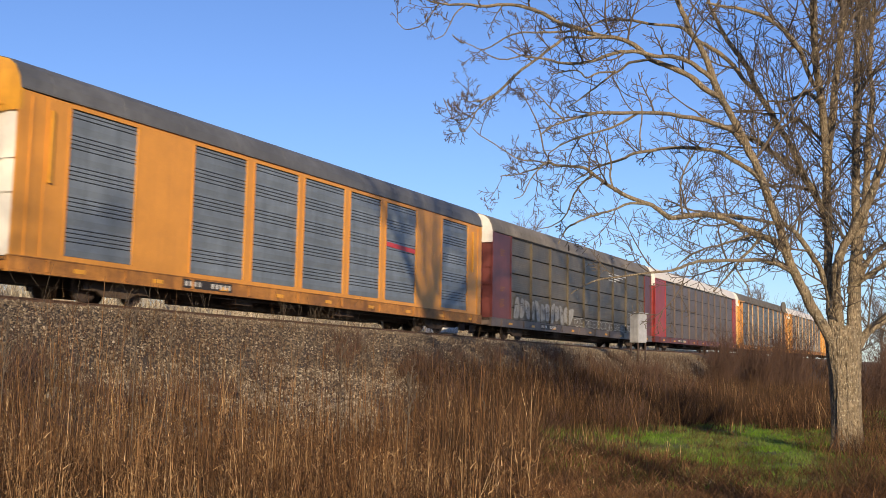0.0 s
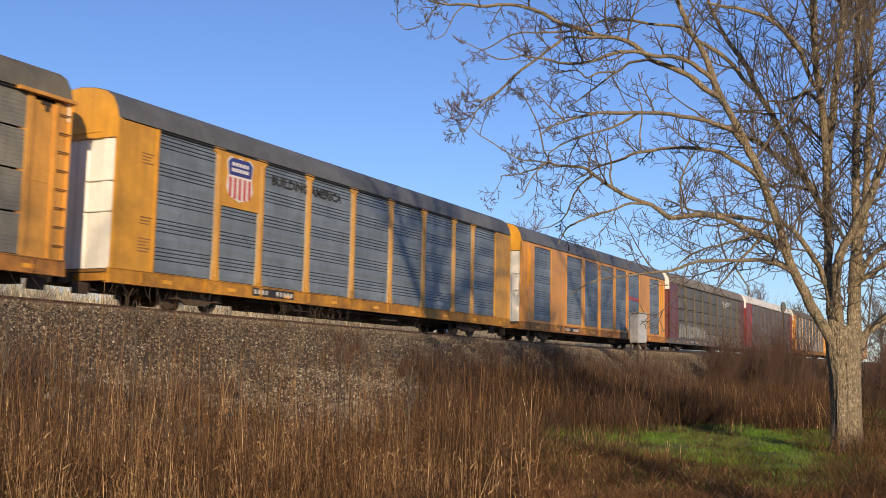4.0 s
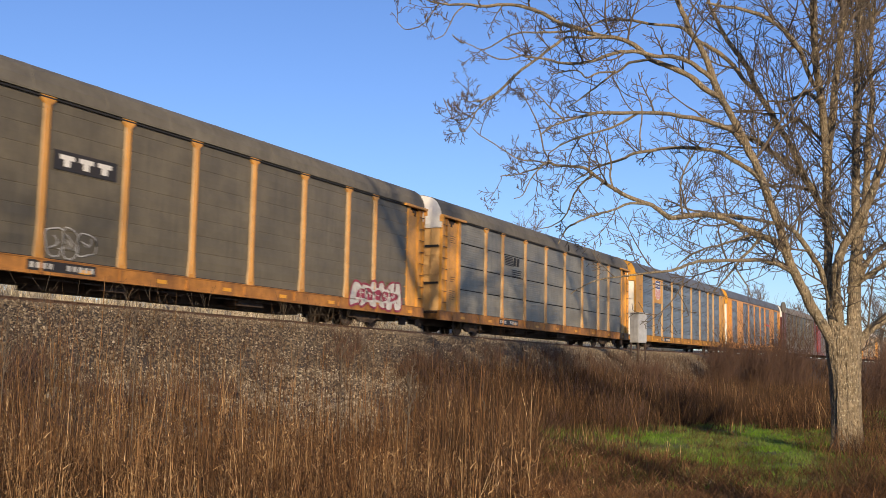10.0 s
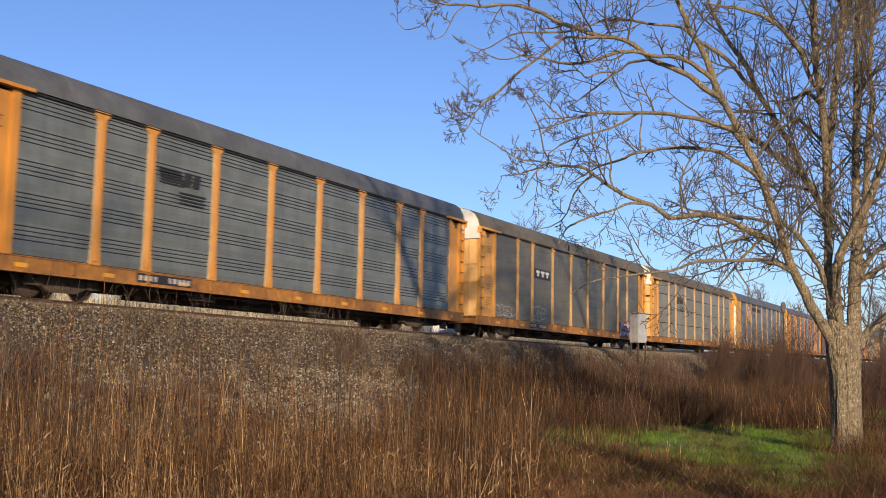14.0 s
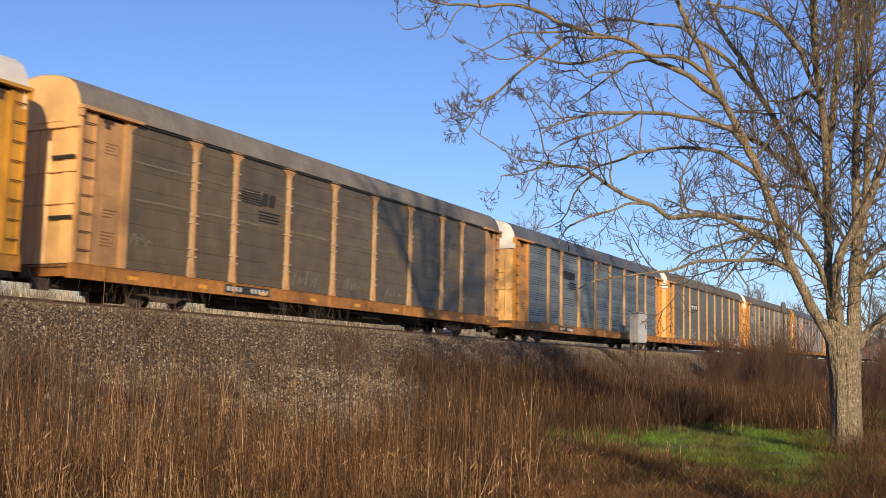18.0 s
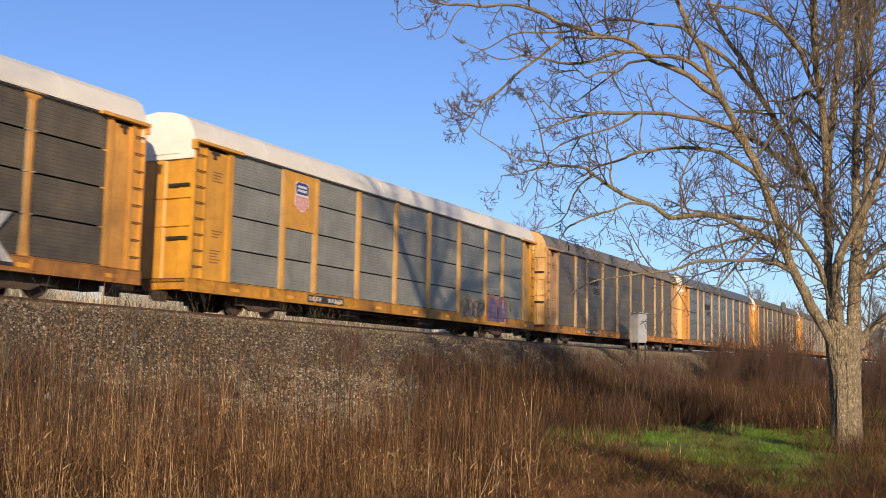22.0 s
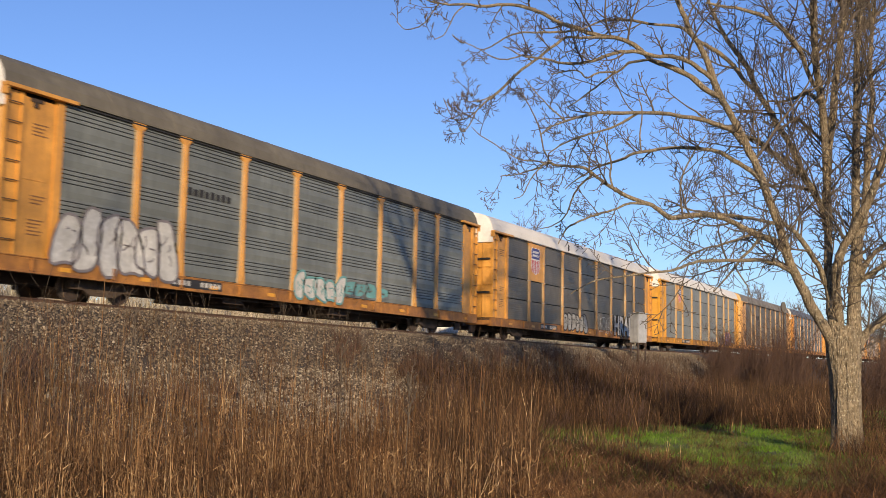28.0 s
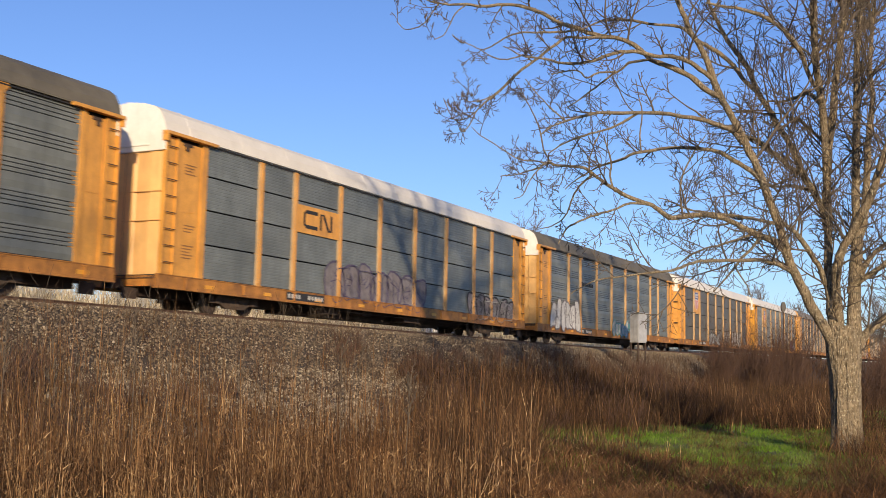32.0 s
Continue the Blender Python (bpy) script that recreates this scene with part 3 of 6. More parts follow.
PALE = material("pale_yellow_paint", (0.74, 0.45, 0.17), 0.5, spread=0.1, scale=2.0, dirt=0.25, streak=0.35, grime=(0.3, 0.15, 0.06))
SIGN_WHITE = material("sign_white", (0.75, 0.73, 0.68), 0.5, spread=0.05, dirt=0.15)
SIGN_BLACK = material("sign_black", (0.02, 0.02, 0.02), 0.5, spread=0.2, dirt=0.15, grime=(0.1, 0.06, 0.03))
SIGN_BLUE = material("sign_blue", (0.035, 0.045, 0.22), 0.5, spread=0.1, dirt=0.1)
SIGN_RED = material("sign_red", (0.55, 0.05, 0.06), 0.5, spread=0.1, dirt=0.1)
STENCIL = material("stencil_paint", (0.27, 0.13, 0.045), 0.7, dirt=0.1)
REFLECT = material("yellow_reflective_sheeting", (0.72, 0.34, 0.03), 0.4, spread=0.1, dirt=0.15, grime=(0.4, 0.16, 0.03))
SPRAY_WHITE = material("white_spray_paint", (0.55, 0.54, 0.51), 0.7, spread=0.25, scale=4, dirt=0.45, grime=(0.25, 0.24, 0.22))
SPRAY_PINK = material("crimson_spray_paint", (0.27, 0.035, 0.07), 0.7, spread=0.35, scale=3, dirt=0.2)
SPRAY_TEAL = material("teal_spray_paint", (0.14, 0.34, 0.34), 0.7, spread=0.2, scale=3, dirt=0.2)
SPRAY_PURPLE = material("purple_spray_paint", (0.085, 0.07, 0.13), 0.7, spread=0.3, scale=3, dirt=0.2)
SPRAY_BLACK = material("black_spray_paint", (0.025, 0.024, 0.028), 0.7, dirt=0.1)
SPRAY_BLUE = material("blue_spray_paint", (0.115, 0.11, 0.22), 0.7, spread=0.3, scale=3, dirt=0.2)
LOGO_INK = material("faded_black_lettering", (0.018, 0.018, 0.02), 0.7, spread=0.3, dirt=0.1)

ROOF_GREY = steel("grey_roof_steel", (0.15, 0.133, 0.10), rough=0.75)
ROOF_BLUE = steel("blue_grey_roof_steel", (0.125, 0.13, 0.135), rough=0.6)
ROOF_MOTTLED = steel("mottled_roof_steel", (0.215, 0.192, 0.158), rough=0.75, spread=0.4, scale=0.8)
ROOF_WHITE = steel("white_roof_paint", (0.72, 0.68, 0.60), rough=0.55, spread=0.06, dirt=0.15, streak=0.15)
P_GREY = steel("grey_galvanised_panel", (0.24, 0.222, 0.175))
P_DARK = steel("dark_weathered_panel", (0.14, 0.117, 0.075))
P_BLUE = steel("blue_grey_galvanised_panel", (0.158, 0.176, 0.172))
P_BLUER = steel("blue_galvanised_panel", (0.17, 0.203, 0.238))
P_BROWN = steel("brown_grimed_panel", (0.127, 0.094, 0.052), spread=0.3)
P_SILVER = steel("silver_grey_panel", (0.235, 0.235, 0.205))
P_UMBER = steel("umber_grimed_panel", (0.122, 0.1, 0.066), spread=0.3)
P_SLATE = steel("slate_grey_panel", (0.172, 0.183, 0.165))
P_CYAN = steel("slate_blue_panel", (0.165, 0.183, 0.178))
P_RUST = steel("rust_grey_panel", (0.13, 0.10, 0.085), spread=0.3, streak=0.6)
RED = steel("faded_red_paint", (0.33, 0.035, 0.03))
MAROON = steel("maroon_paint", (0.14, 0.035, 0.03))
ORANGE = material("orange_yellow_paint", (0.66, 0.29, 0.045), 0.42, spread=0.08, scale=1.5, dirt=0.16, streak=0.22, grime=(0.30, 0.12, 0.03))

TANNED = material("sun_faded_yellow_paint", (0.56, 0.31, 0.115), 0.45, spread=0.18, scale=2.5, dirt=0.55, streak=0.55, grime=(0.2, 0.10, 0.05))
car = build_car(160.4, "dusty red enclosed car carrier on the railway track", "ribbed", P_RUST, ROOF_WHITE, YELLOW, WHITE)
car = build_car(131.6, "grey enclosed car carrier with a pale roof and yellow ends", "ribbed", P_GREY, ROOF_WHITE, YELLOW, WHITE)
car = build_car(102.8, "yellow enclosed car carrier with grey louvred sides", "louvre", P_BLUE, ROOF_GREY, ORANGE, WHITE)
car = build_car(74.4, "rust-brown enclosed car carrier with bright red ends", "ribbed", P_RUST, ROOF_WHITE, RED, WHITE, corner="plain", flare=False, post_w=0.1, bay0=2.7, bay1=25.6, sill=MAROON, posts=(5.2, 7.4, 9.6, 11.8, 14.0, 16.2, 18.4, 20.6, 23.0))
for ob in car.children:
    if ob.name.startswith("post"):
        ob.data = post_mesh(0.1, False, P_RUST, False)
car = build_car(46.5, "grimy brown enclosed car carrier with maroon ends", "ribbed", P_UMBER, ROOF_MOTTLED, MAROON, WHITE, corner="plain", flare=False, post_w=0.1, bay0=2.2, bay1=25.2, seams=(4.2, 3.3, 2.4, 1.6), sill=P_RUST, posts=(4.8, 7.5, 10.2, 12.9, 15.6, 18.3, 21.0, 23.6))
for ob in car.children:
    if ob.name.startswith("post"):
        ob.data = post_mesh(0.1, False, P_UMBER, False)
spray(car, 2.6, 11.0, 1.05, 2.1, SPRAY_FADED, P_UMBER, FACE + 0.04, 5, 12, "flaking pale paint patches")
spray(car, 11.4, 25.4, 1.05, 1.5, None, SPRAY_WHITE, FACE + 0.04, 6, 18, "flaking pale paint patches")
bm = bmesh.new()
for k in range(4):
    plate(bm, [(17.4, 4.62 - k * 0.14), (21.0 - k * 0.7, 4.6 - k * 0.14), (21.0 - k * 0.7, 4.54 - k * 0.14), (17.4, 4.56 - k * 0.14)], FACE + 0.03)
part("stencil", bm, SIGN_WHITE, car)
car = build_car(18.35, "orange-yellow enclosed car carrier with inset blue-grey louvred panels", "louvre", P_BLUER, ROOF_BLUE, ORANGE, GOLD, end=WHITE,
                windows=((1.48, 4.02), (6.34, 8.97), (9.31, 11.88), (12.15, 14.84), (15.14, 17.48), (17.82, 20.4), (22.65, 25.3)))
bm = bmesh.new()
plate(bm, [(17.95, 3.42), (20.3, 3.34), (20.3, 3.16), (17.95, 3.24)], FACE + 0.02)
part("red_stripe", bm, SIGN_RED, car)
car = build_car(-10.04, "golden-yellow enclosed car carrier with blue louvred sides", "louvre", P_BLUER, ROOF_BLUE, GOLD, GOLD, end=WHITE, corner="plain", seams=(), post_w=0.26,
                posts=(4.23, 6.41, 9.15, 12.1, 14.95, 17.73, 20.55, 22.5), bay0=1.52, bay1=25.0)
bm = bmesh.new()
plate(bm, [(4.3, 5.06), (6.4, 5.06), (6.4, 3.35), (4.3, 3.35)], FACE + 0.03, 0.02)
part("emblem_plate", bm, GOLD, car)
shield(car, 5.25, 4.26, 1.35, 1.42, FACE + 0.008)
lettering(car, "BUILDING AMERICA", 6.95, 4.42, 0.42, LOGO_INK, FACE + 0.035, bold=0.014, stretch=1.14)
car = build_car(-38.62, "grey panelled car carrier with yellow posts and sill", "ribbed", P_GREY, ROOF_GREY, YELLOW, WHITE, hinges=True)
def striped_emblem(car, y=0.0):
    """A row of dark stripes beside two slanted blocks, with small bars under them."""
    pieces = [("emblem_stripe", [(6.75, 4.06 - k * 0.08), (7.75 + 0.03 * k, 4.06 - k * 0.08), (7.75 + 0.03 * k, 4.02 - k * 0.08), (6.8 + 0.03 * k, 4.02 - k * 0.08)]) for k in range(6)]
    pieces += [("emblem_block", [(x, 3.66), (x + 0.3, 3.66), (x + 0.36, 4.06), (x + 0.06, 4.06)]) for x in (7.85, 8.25)]
    pieces += [("emblem_bar", [(7.7, 3.46 - k * 0.1), (8.9 - 0.1 * (k % 2), 3.46 - k * 0.1), (8.9 - 0.1 * (k % 2), 3.42 - k * 0.1), (7.7, 3.42 - k * 0.1)]) for k in range(4)]
    for name, outline in pieces:
        bm = bmesh.new()
        plate(bm, outline, FACE + 0.045 + y)
        part(name, bm, LOGO_INK, car)


striped_emblem(car)
car = build_car(-67.12, "dark grey weathered car carrier with yellow posts", "smooth", P_DARK, ROOF_GREY, YELLOW, WHITE, seams=())
bm = bmesh.new()
plate(bm, [(6.78, 3.82), (9.0, 3.82), (9.0, 3.32), (6.78, 3.32)], FACE + 0.045)
board = part("sign_board", bm, SIGN_BLACK, car, "black sign board with pale block shapes")
for x in (6.98, 7.64, 8.3):
    bm = bmesh.new()
    plate(bm, [(x, 3.72), (x + 0.5, 3.72), (x + 0.5, 3.60), (x + 0.36, 3.60), (x + 0.36, 3.42), (x + 0.14, 3.42), (x + 0.14, 3.60), (x, 3.60)], FACE + 0.036)
    part("block_shape", bm, SIGN_WHITE, board)
spray(car, 1.95, 4.2, 1.15, 1.62, None, SPRAY_WHITE, FACE + 0.04, 11, 5)
spray(car, 6.7, 8.3, 1.12, 1.85, None, SPRAY_WHITE, FACE + 0.04, 12, 3)
spray(car, 21.1, 24.9, 0.72, 1.75, SPRAY_WHITE, SPRAY_PINK, FACE - 0.02, 13, 6)
spray(car, 21.5, 24.5, 1.0, 1.5, SPRAY_PINK, SPRAY_WHITE, FACE - 0.03, 14, 5)
car = build_car(-95.67, "blue-grey louvred car carrier with orange-yellow posts", "louvre", P_BLUE, ROOF_BLUE, ORANGE, WHITE, seams=(), post_w=0.28)
striped_emblem(car, -0.03)
car = build_car(-124.55, "dark brown car carrier with arched panels and studded yellow posts", "smooth", P_BROWN, ROOF_MOTTLED, TANNED, PALE, seams=(), studs=(1.62, 1.85, 2.62, 2.85, 3.62, 3.85, 4.45), arched=True, hinges=True)
striped_emblem(car)
tag(car, 2.0, 2.7, 1.7, 2.05, SPRAY_FADED, FACE + 0.04, 21)
tag(car, 9.3, 11.2, 1.15, 1.75, SPRAY_FADED, FACE + 0.04, 22)
tag(car, 13.0, 14.3, 1.2, 1.75, SPRAY_FADED, FACE + 0.04, 23)
tag(car, 16.0, 17.2, 1.2, 1.6, SPRAY_FADED, FACE + 0.04, 24)
rnd = random.Random(9)
for z0, z1 in ((4.02, 3.98), (2.98, 3.02)):
    bm = bmesh.new()
    up, low = [], []
    for k in range(90):
        x = 1.9 + k * 0.262
        z = z0 + (z1 - z0) * k / 89 + rnd.uniform(-0.012, 0.012)
        up.append((x, z + rnd.uniform(0.015, 0.05)))
        low.append((x, z - rnd.uniform(0.015, 0.05)))
    for a, b, c, d in zip(up, up[1:], low[1:], low):
        bm.faces.new([bm.verts.new((px, FACE + 0.046, pz)) for px, pz in (a, b, c, d)])
    part("faded_band", bm, BAND, car, "thin pale band of dust across the panels")
car = build_car(-153.18, "silver-grey panelled car carrier with a white roof and golden ends", "ribbed", P_SILVER, ROOF_WHITE, GOLD, WHITE, hinges=True, flare=False, post_w=0.26)
bm = bmesh.new()
plate(bm, [(4.6, 5.05), (6.4, 5.05), (6.4, 3.1), (4.6, 3.1)], FACE + 0.03, 0.02)
part("emblem_plate", bm, GOLD, car)
shield(car, 5.55, 4.25, 0.85, 1.05, FACE + 0.008)
spray(car, 18.2, 20.6, 0.8, 1.8, SPRAY_GREY, SPRAY_YELLOW, FACE - 0.02, 31, 4)
spray(car, 18.4, 20.4, 0.9, 1.6, None, SPRAY_BLACK, FACE - 0.03, 33, 4)
spray(car, 20.8, 23.9, 0.75, 1.95, SPRAY_SAGE, SPRAY_SAGE, FACE + 0.045, 34, 3)
for x0 in (20.95, 22.15):
    bm = bmesh.new()
    bm.faces.new([bm.verts.new((x0 + dx, FACE - 0.02, z)) for dx, z in ((0.0, 0.8), (1.2, 0.8), (1.25, 1.4), (1.1, 1.75), (0.7, 1.92), (0.2, 1.9), (0.0, 1.8))])
    letter = part("graffiti", bm, SPRAY_BLUE, car, "blue spray-painted arched letter with red edges")
    bm = bmesh.new()
    ribbon(bm, [(x0 + dx, z) for dx, z in ((0.05, 0.78), (0.05, 1.75), (0.25, 1.93), (0.7, 1.95), (1.08, 1.78), (1.22, 1.4), (1.2, 0.75))], 0.13, FACE - 0.026)
    ribbon(bm, [(x0 + dx, z) for dx, z in ((0.6, 0.85), (0.62, 1.45), (0.72, 1.5))], 0.1, FACE - 0.026)
    part("graffiti_outline", bm, SPRAY_RED, letter)
    for k in range(4):
        bm = bmesh.new()
        ribbon(bm, [(x0 + 0.15, 0.98 + k * 0.23), (x0 + 1.08 - 0.05 * k, 0.95 + k * 0.23)], 0.06, FACE - 0.024)
        part("graffiti_stripe", bm, SPRAY_PURPLE, letter)
car = build_car(-182.16, "dark umber panelled car carrier with a white roof and spray paint", "ribbed", P_UMBER, ROOF_WHITE, YELLOW, WHITE, end=YELLOW, hinges=True, studs=(2.05, 3.1, 4.13))
bm = bmesh.new()
plate(bm, [(4.6, 5.05), (6.4, 5.05), (6.4, 3.12), (4.6, 3.12)], FACE + 0.03, 0.02)
part("emblem_plate", bm, YELLOW, car)
shield(car, 5.3, 4.16, 1.25, 1.42, FACE + 0.008)
lettering(car, "HRAK", 18.35, 0.86, 1.62, SPRAY_WHITE, FACE - 0.03, "white block letters in spray paint", 0.05, 0.92, name="graffiti")
lettering(car, "HRAK", 18.28, 0.82, 1.62, SPRAY_BLACK, FACE - 0.02, "black shadow of the block letters", 0.10, 0.925, name="graffiti_shadow")
spray(car, 9.4, 13.3, 0.75, 1.75, SPRAY_FADED, SPRAY_BLACK, FACE - 0.03, 41, 6)
spray(car, 15.2, 18.0, 0.85, 1.85, None, SPRAY_WHITE, FACE - 0.03, 42, 5)
car = build_car(-210.8, "slate-grey louvred car carrier with yellow posts and white graffiti", "louvre", P_SLATE, ROOF_GREY, YELLOW, WHITE, seams=(), post_w=0.24)
for k in range(8):
    bm = bmesh.new()
    plate(bm, [(6.7 + k * 0.26, 3.45), (6.88 + k * 0.26, 3.45), (6.88 + k * 0.26, 3.68 - 0.03 * (k % 2)), (6.7 + k * 0.26, 3.68 - 0.03 * (k % 2))], FACE + 0.045)
    part("marking", bm, LOGO_INK, car)
spray(car, 1.7, 6.2, 0.75, 2.4, SPRAY_WHITE, SPRAY_GREY, FACE - 0.03, 51, 6)
spray(car, 12.2, 15.4, 0.75, 1.65, SPRAY_WHITE, SPRAY_TEAL, FACE - 0.03, 52, 5)
spray(car, 15.4, 18.6, 1.1, 1.65, SPRAY_TEAL, P_SLATE, FACE + 0.03, 53, 4)
car = build_car(-239.55, "slate-blue panelled car carrier with a white roof and purple graffiti", "ribbed", P_CYAN, ROOF_WHITE, YELLOW, WHITE, flare=False, post_w=0.24)
bm = bmesh.new()
plate(bm, [(6.58, 4.0), (9.28, 4.0), (9.28, 3.04), (6.58, 3.04)], FACE + 0.03, 0.02)
board = part("emblem_plate", bm, YELLOW, car)
bm = bmesh.new()
ribbon(bm, [(7.85, 3.80), (7.15, 3.80), (7.03, 3.72), (7.03, 3.36), (7.15, 3.28), (7.85, 3.28)], 0.13, FACE + 0.004)
ribbon(bm, [(8.05, 3.25), (8.05, 3.80), (8.22, 3.80), (8.55, 3.28), (8.72, 3.28), (8.72, 3.84)], 0.13, FACE + 0.004)
part("emblem", bm, LOGO_INK, board, "dark bent-line emblem")
spray(car, 8.6, 16.1, 0.75, 2.3, SPRAY_GREY, SPRAY_PURPLE, FACE + 0.03, 61, 7)
spray(car, 9.0, 15.8, 0.8, 2.2, None, SPRAY_PURPLE, FACE - 0.02, 64, 8)
spray(car, 20.3, 25.5, 0.65, 1.95, SPRAY_GREY, SPRAY_BLACK, FACE + 0.03, 62, 6)
spray(car, 20.5, 25.3, 0.75, 1.9, None, SPRAY_BLACK, FACE - 0.02, 63, 5)
spray(car, 20.9, 25.1, 0.85, 1.75, None, SPRAY_FADED, FACE - 0.03, 65, 5)
rnd = random.Random(77)
for k in range(5):
    z = 1.45 + k * 0.62
    bm = bmesh.new()
    ribbon(bm, [(25.72, z), (25.74, z + 0.42), (26.1, z + 0.46), (26.18, z + 0.2 + rnd.uniform(-0.1, 0.1)), (25.85, z + 0.18), (26.2, z - 0.02)], 0.09, FACE + 0.15)
    part("graffiti", bm, SPRAY_PURPLE, car, "purple spray-painted letter on the end panel")
car = build_car(-268.25, "grey louvred car carrier with yellow posts and ends", "louvre", P_SLATE, ROOF_GREY, YELLOW, WHITE, seams=(), post_w=0.24)


# ---- bare trees ----
def bark_material(name, color, lichen):
    m = material(name, color, 0.95, spread=0.35, scale=7.0, dirt=0.45, streak=0.75, grime=tuple(c * 0.35 for c in color), bump=1.0, grain=30.0, furrow=(16.0, 16.0, 1.8))
    t = m.node_tree
    bsdf = t.nodes["Principled BSDF"]
    old = bsdf.inputs["Base Color"].links[0].from_socket
    n = t.nodes.new("ShaderNodeTexNoise")
    n.inputs["Scale"].default_value, n.inputs["Detail"].default_value = 24.0, 6.0
    t.links.new(t.nodes.new("ShaderNodeTexCoord").outputs["Object"], n.inputs["Vector"])
    r = t.nodes.new("ShaderNodeValToRGB")
    r.color_ramp.elements[0].position, r.color_ramp.elements[1].position = 0.56, 0.66
    t.links.new(n.outputs["Fac"], r.inputs["Fac"])
    x = t.nodes.new("ShaderNodeMix")
    x.data_type = "RGBA"
    t.links.new(r.outputs["Color"], x.inputs["Factor"])
    t.links.new(old, x.inputs[6])
    x.inputs[7].default_value = (*lichen, 1)
    t.links.new(x.outputs[2], bsdf.inputs["Base Color"])
    # deep upright furrows
    mp = t.nodes.new("ShaderNodeMapping")
    mp.inputs["Scale"].default_value = (38.0, 38.0, 11.0)
    t.links.new(t.nodes.new("ShaderNodeTexCoord").outputs["Object"], mp.inputs["Vector"])
    ridge = t.nodes.new("ShaderNodeTexNoise")
    ridge.inputs["Scale"].default_value, ridge.inputs["Detail"].default_value = 1.0, 4.0
    t.links.new(mp.outputs["Vector"], ridge.inputs["Vector"])
    crack = t.nodes.new("ShaderNodeValToRGB")
    crack.color_ramp.elements[0].position, crack.color_ramp.elements[1].position = 0.36, 0.50
    crack.color_ramp.elements[0].color, crack.color_ramp.elements[1].color = (0.5, 0.47, 0.44, 1), (1, 1, 1, 1)
    t.links.new(ridge.outputs["Fac"], crack.inputs["Fac"])
    cut = t.nodes.new("ShaderNodeMix")
    cut.data_type, cut.blend_type = "RGBA", "MULTIPLY"
    cut.inputs["Factor"].default_value = 1.0
    t.links.new(x.outputs[2], cut.inputs[6])
    t.links.new(crack.outputs["Color"], cut.inputs[7])
    t.links.new(cut.outputs[2], bsdf.inputs["Base Color"])
    b = t.nodes.new("ShaderNodeBump")
    b.inputs["Strength"].default_value, b.inputs["Distance"].default_value = 1.0, 0.07
    t.links.new(ridge.outputs["Fac"], b.inputs["Height"])
    t.links.new(bsdf.inputs["Normal"].links[0].from_socket, b.inputs["Normal"])
    t.links.new(b.outputs["Normal"], bsdf.inputs["Normal"])
    return m


BARK = bark_material("grey_brown_bark", (0.29, 0.225, 0.14), (0.46, 0.40, 0.27))
TWIG = material("dark_twig_bark", (0.105, 0.08, 0.055), 0.9, spread=0.3, dirt=0.2, vary=0.35, each="island")
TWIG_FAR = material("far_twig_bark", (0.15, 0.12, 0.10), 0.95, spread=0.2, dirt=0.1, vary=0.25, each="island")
BRUSH = material("red_brown_brush", (0.095, 0.05, 0.03), 0.9, spread=0.3, dirt=0.1, vary=0.5, each="island")


class Sticks:
    """Gathers many tapered sticks into one mesh."""

    def __init__(self):
        self.v, self.f = [], []

    def add(self, pts, radii, sides):
        n0 = len(self.v)
        up = Vector((0.23, 0.31, 0.92))
        for i, p in enumerate(pts):
            d = pts[min(i + 1, len(pts) - 1)] - pts[max(i - 1, 0)]
            u = d.cross(up)
            u = u.normalized() if u.length > 1e-6 else Vector((1, 0, 0))
            w = d.cross(u)
            w = w.normalized() if w.length > 1e-9 else Vector((0, 1, 0))
            for k in range(sides):
                a = k * math.tau / sides
                self.v.append(p + (math.cos(a) * u + math.sin(a) * w) * radii[i])
        for i in range(len(pts) - 1):
            for k in range(sides):
                a, b = n0 + i * sides + k, n0 + i * sides + (k + 1) % sides
                self.f.append((a, b, b + sides, a + sides))

    def mesh(self, name, mat):
        return raw_mesh(name, np.array([tuple(q) for q in self.v]), np.array(self.f), mat, True)


def grow(sticks, rnd, start, way, length, radius, depth, bend=0.38, lift=0.45, least=0.0068):
    """A crooked twig with side twigs of its own."""
    n = 5 if depth > 1 else (4 if depth == 1 else 3)
    pts, radii, p, d = [start], [radius], start.copy(), way.normalized()
    for i in range(n):
        d = (d + Vector((rnd.uniform(-bend, bend), rnd.uniform(-bend, bend), rnd.uniform(-bend, bend) + lift * 0.35))).normalized()
        p = p + d * (length / n)
        pts.append(p.copy())
        radii.append(max(radius * (1 - 0.8 * (i + 1) / n), least))
    sticks.add(pts, radii, 5 if radius > 0.025 else (4 if radius > 0.01 else 3))
    if depth > 0:
        for i in range(1, n + 1):
            for _ in range(1 if rnd.random() < 0.8 else 2):
                axis = Vector((rnd.gauss(0, 1), rnd.gauss(0, 1), rnd.gauss(0, 1)))
                e = (pts[i] - pts[i - 1]).normalized()
                side = e.cross(axis)
                if side.length < 0.05:
                    continue
                q = pts[i - 1].lerp(pts[i], rnd.uniform(0.2, 1.0))
                grow(sticks, rnd, q, e * 0.65 + side.normalized() * rnd.uniform(0.45, 1.0), length * rnd.uniform(0.34, 0.6), max(radius * 0.6, least * 1.15), depth - 1, bend, lift, least)


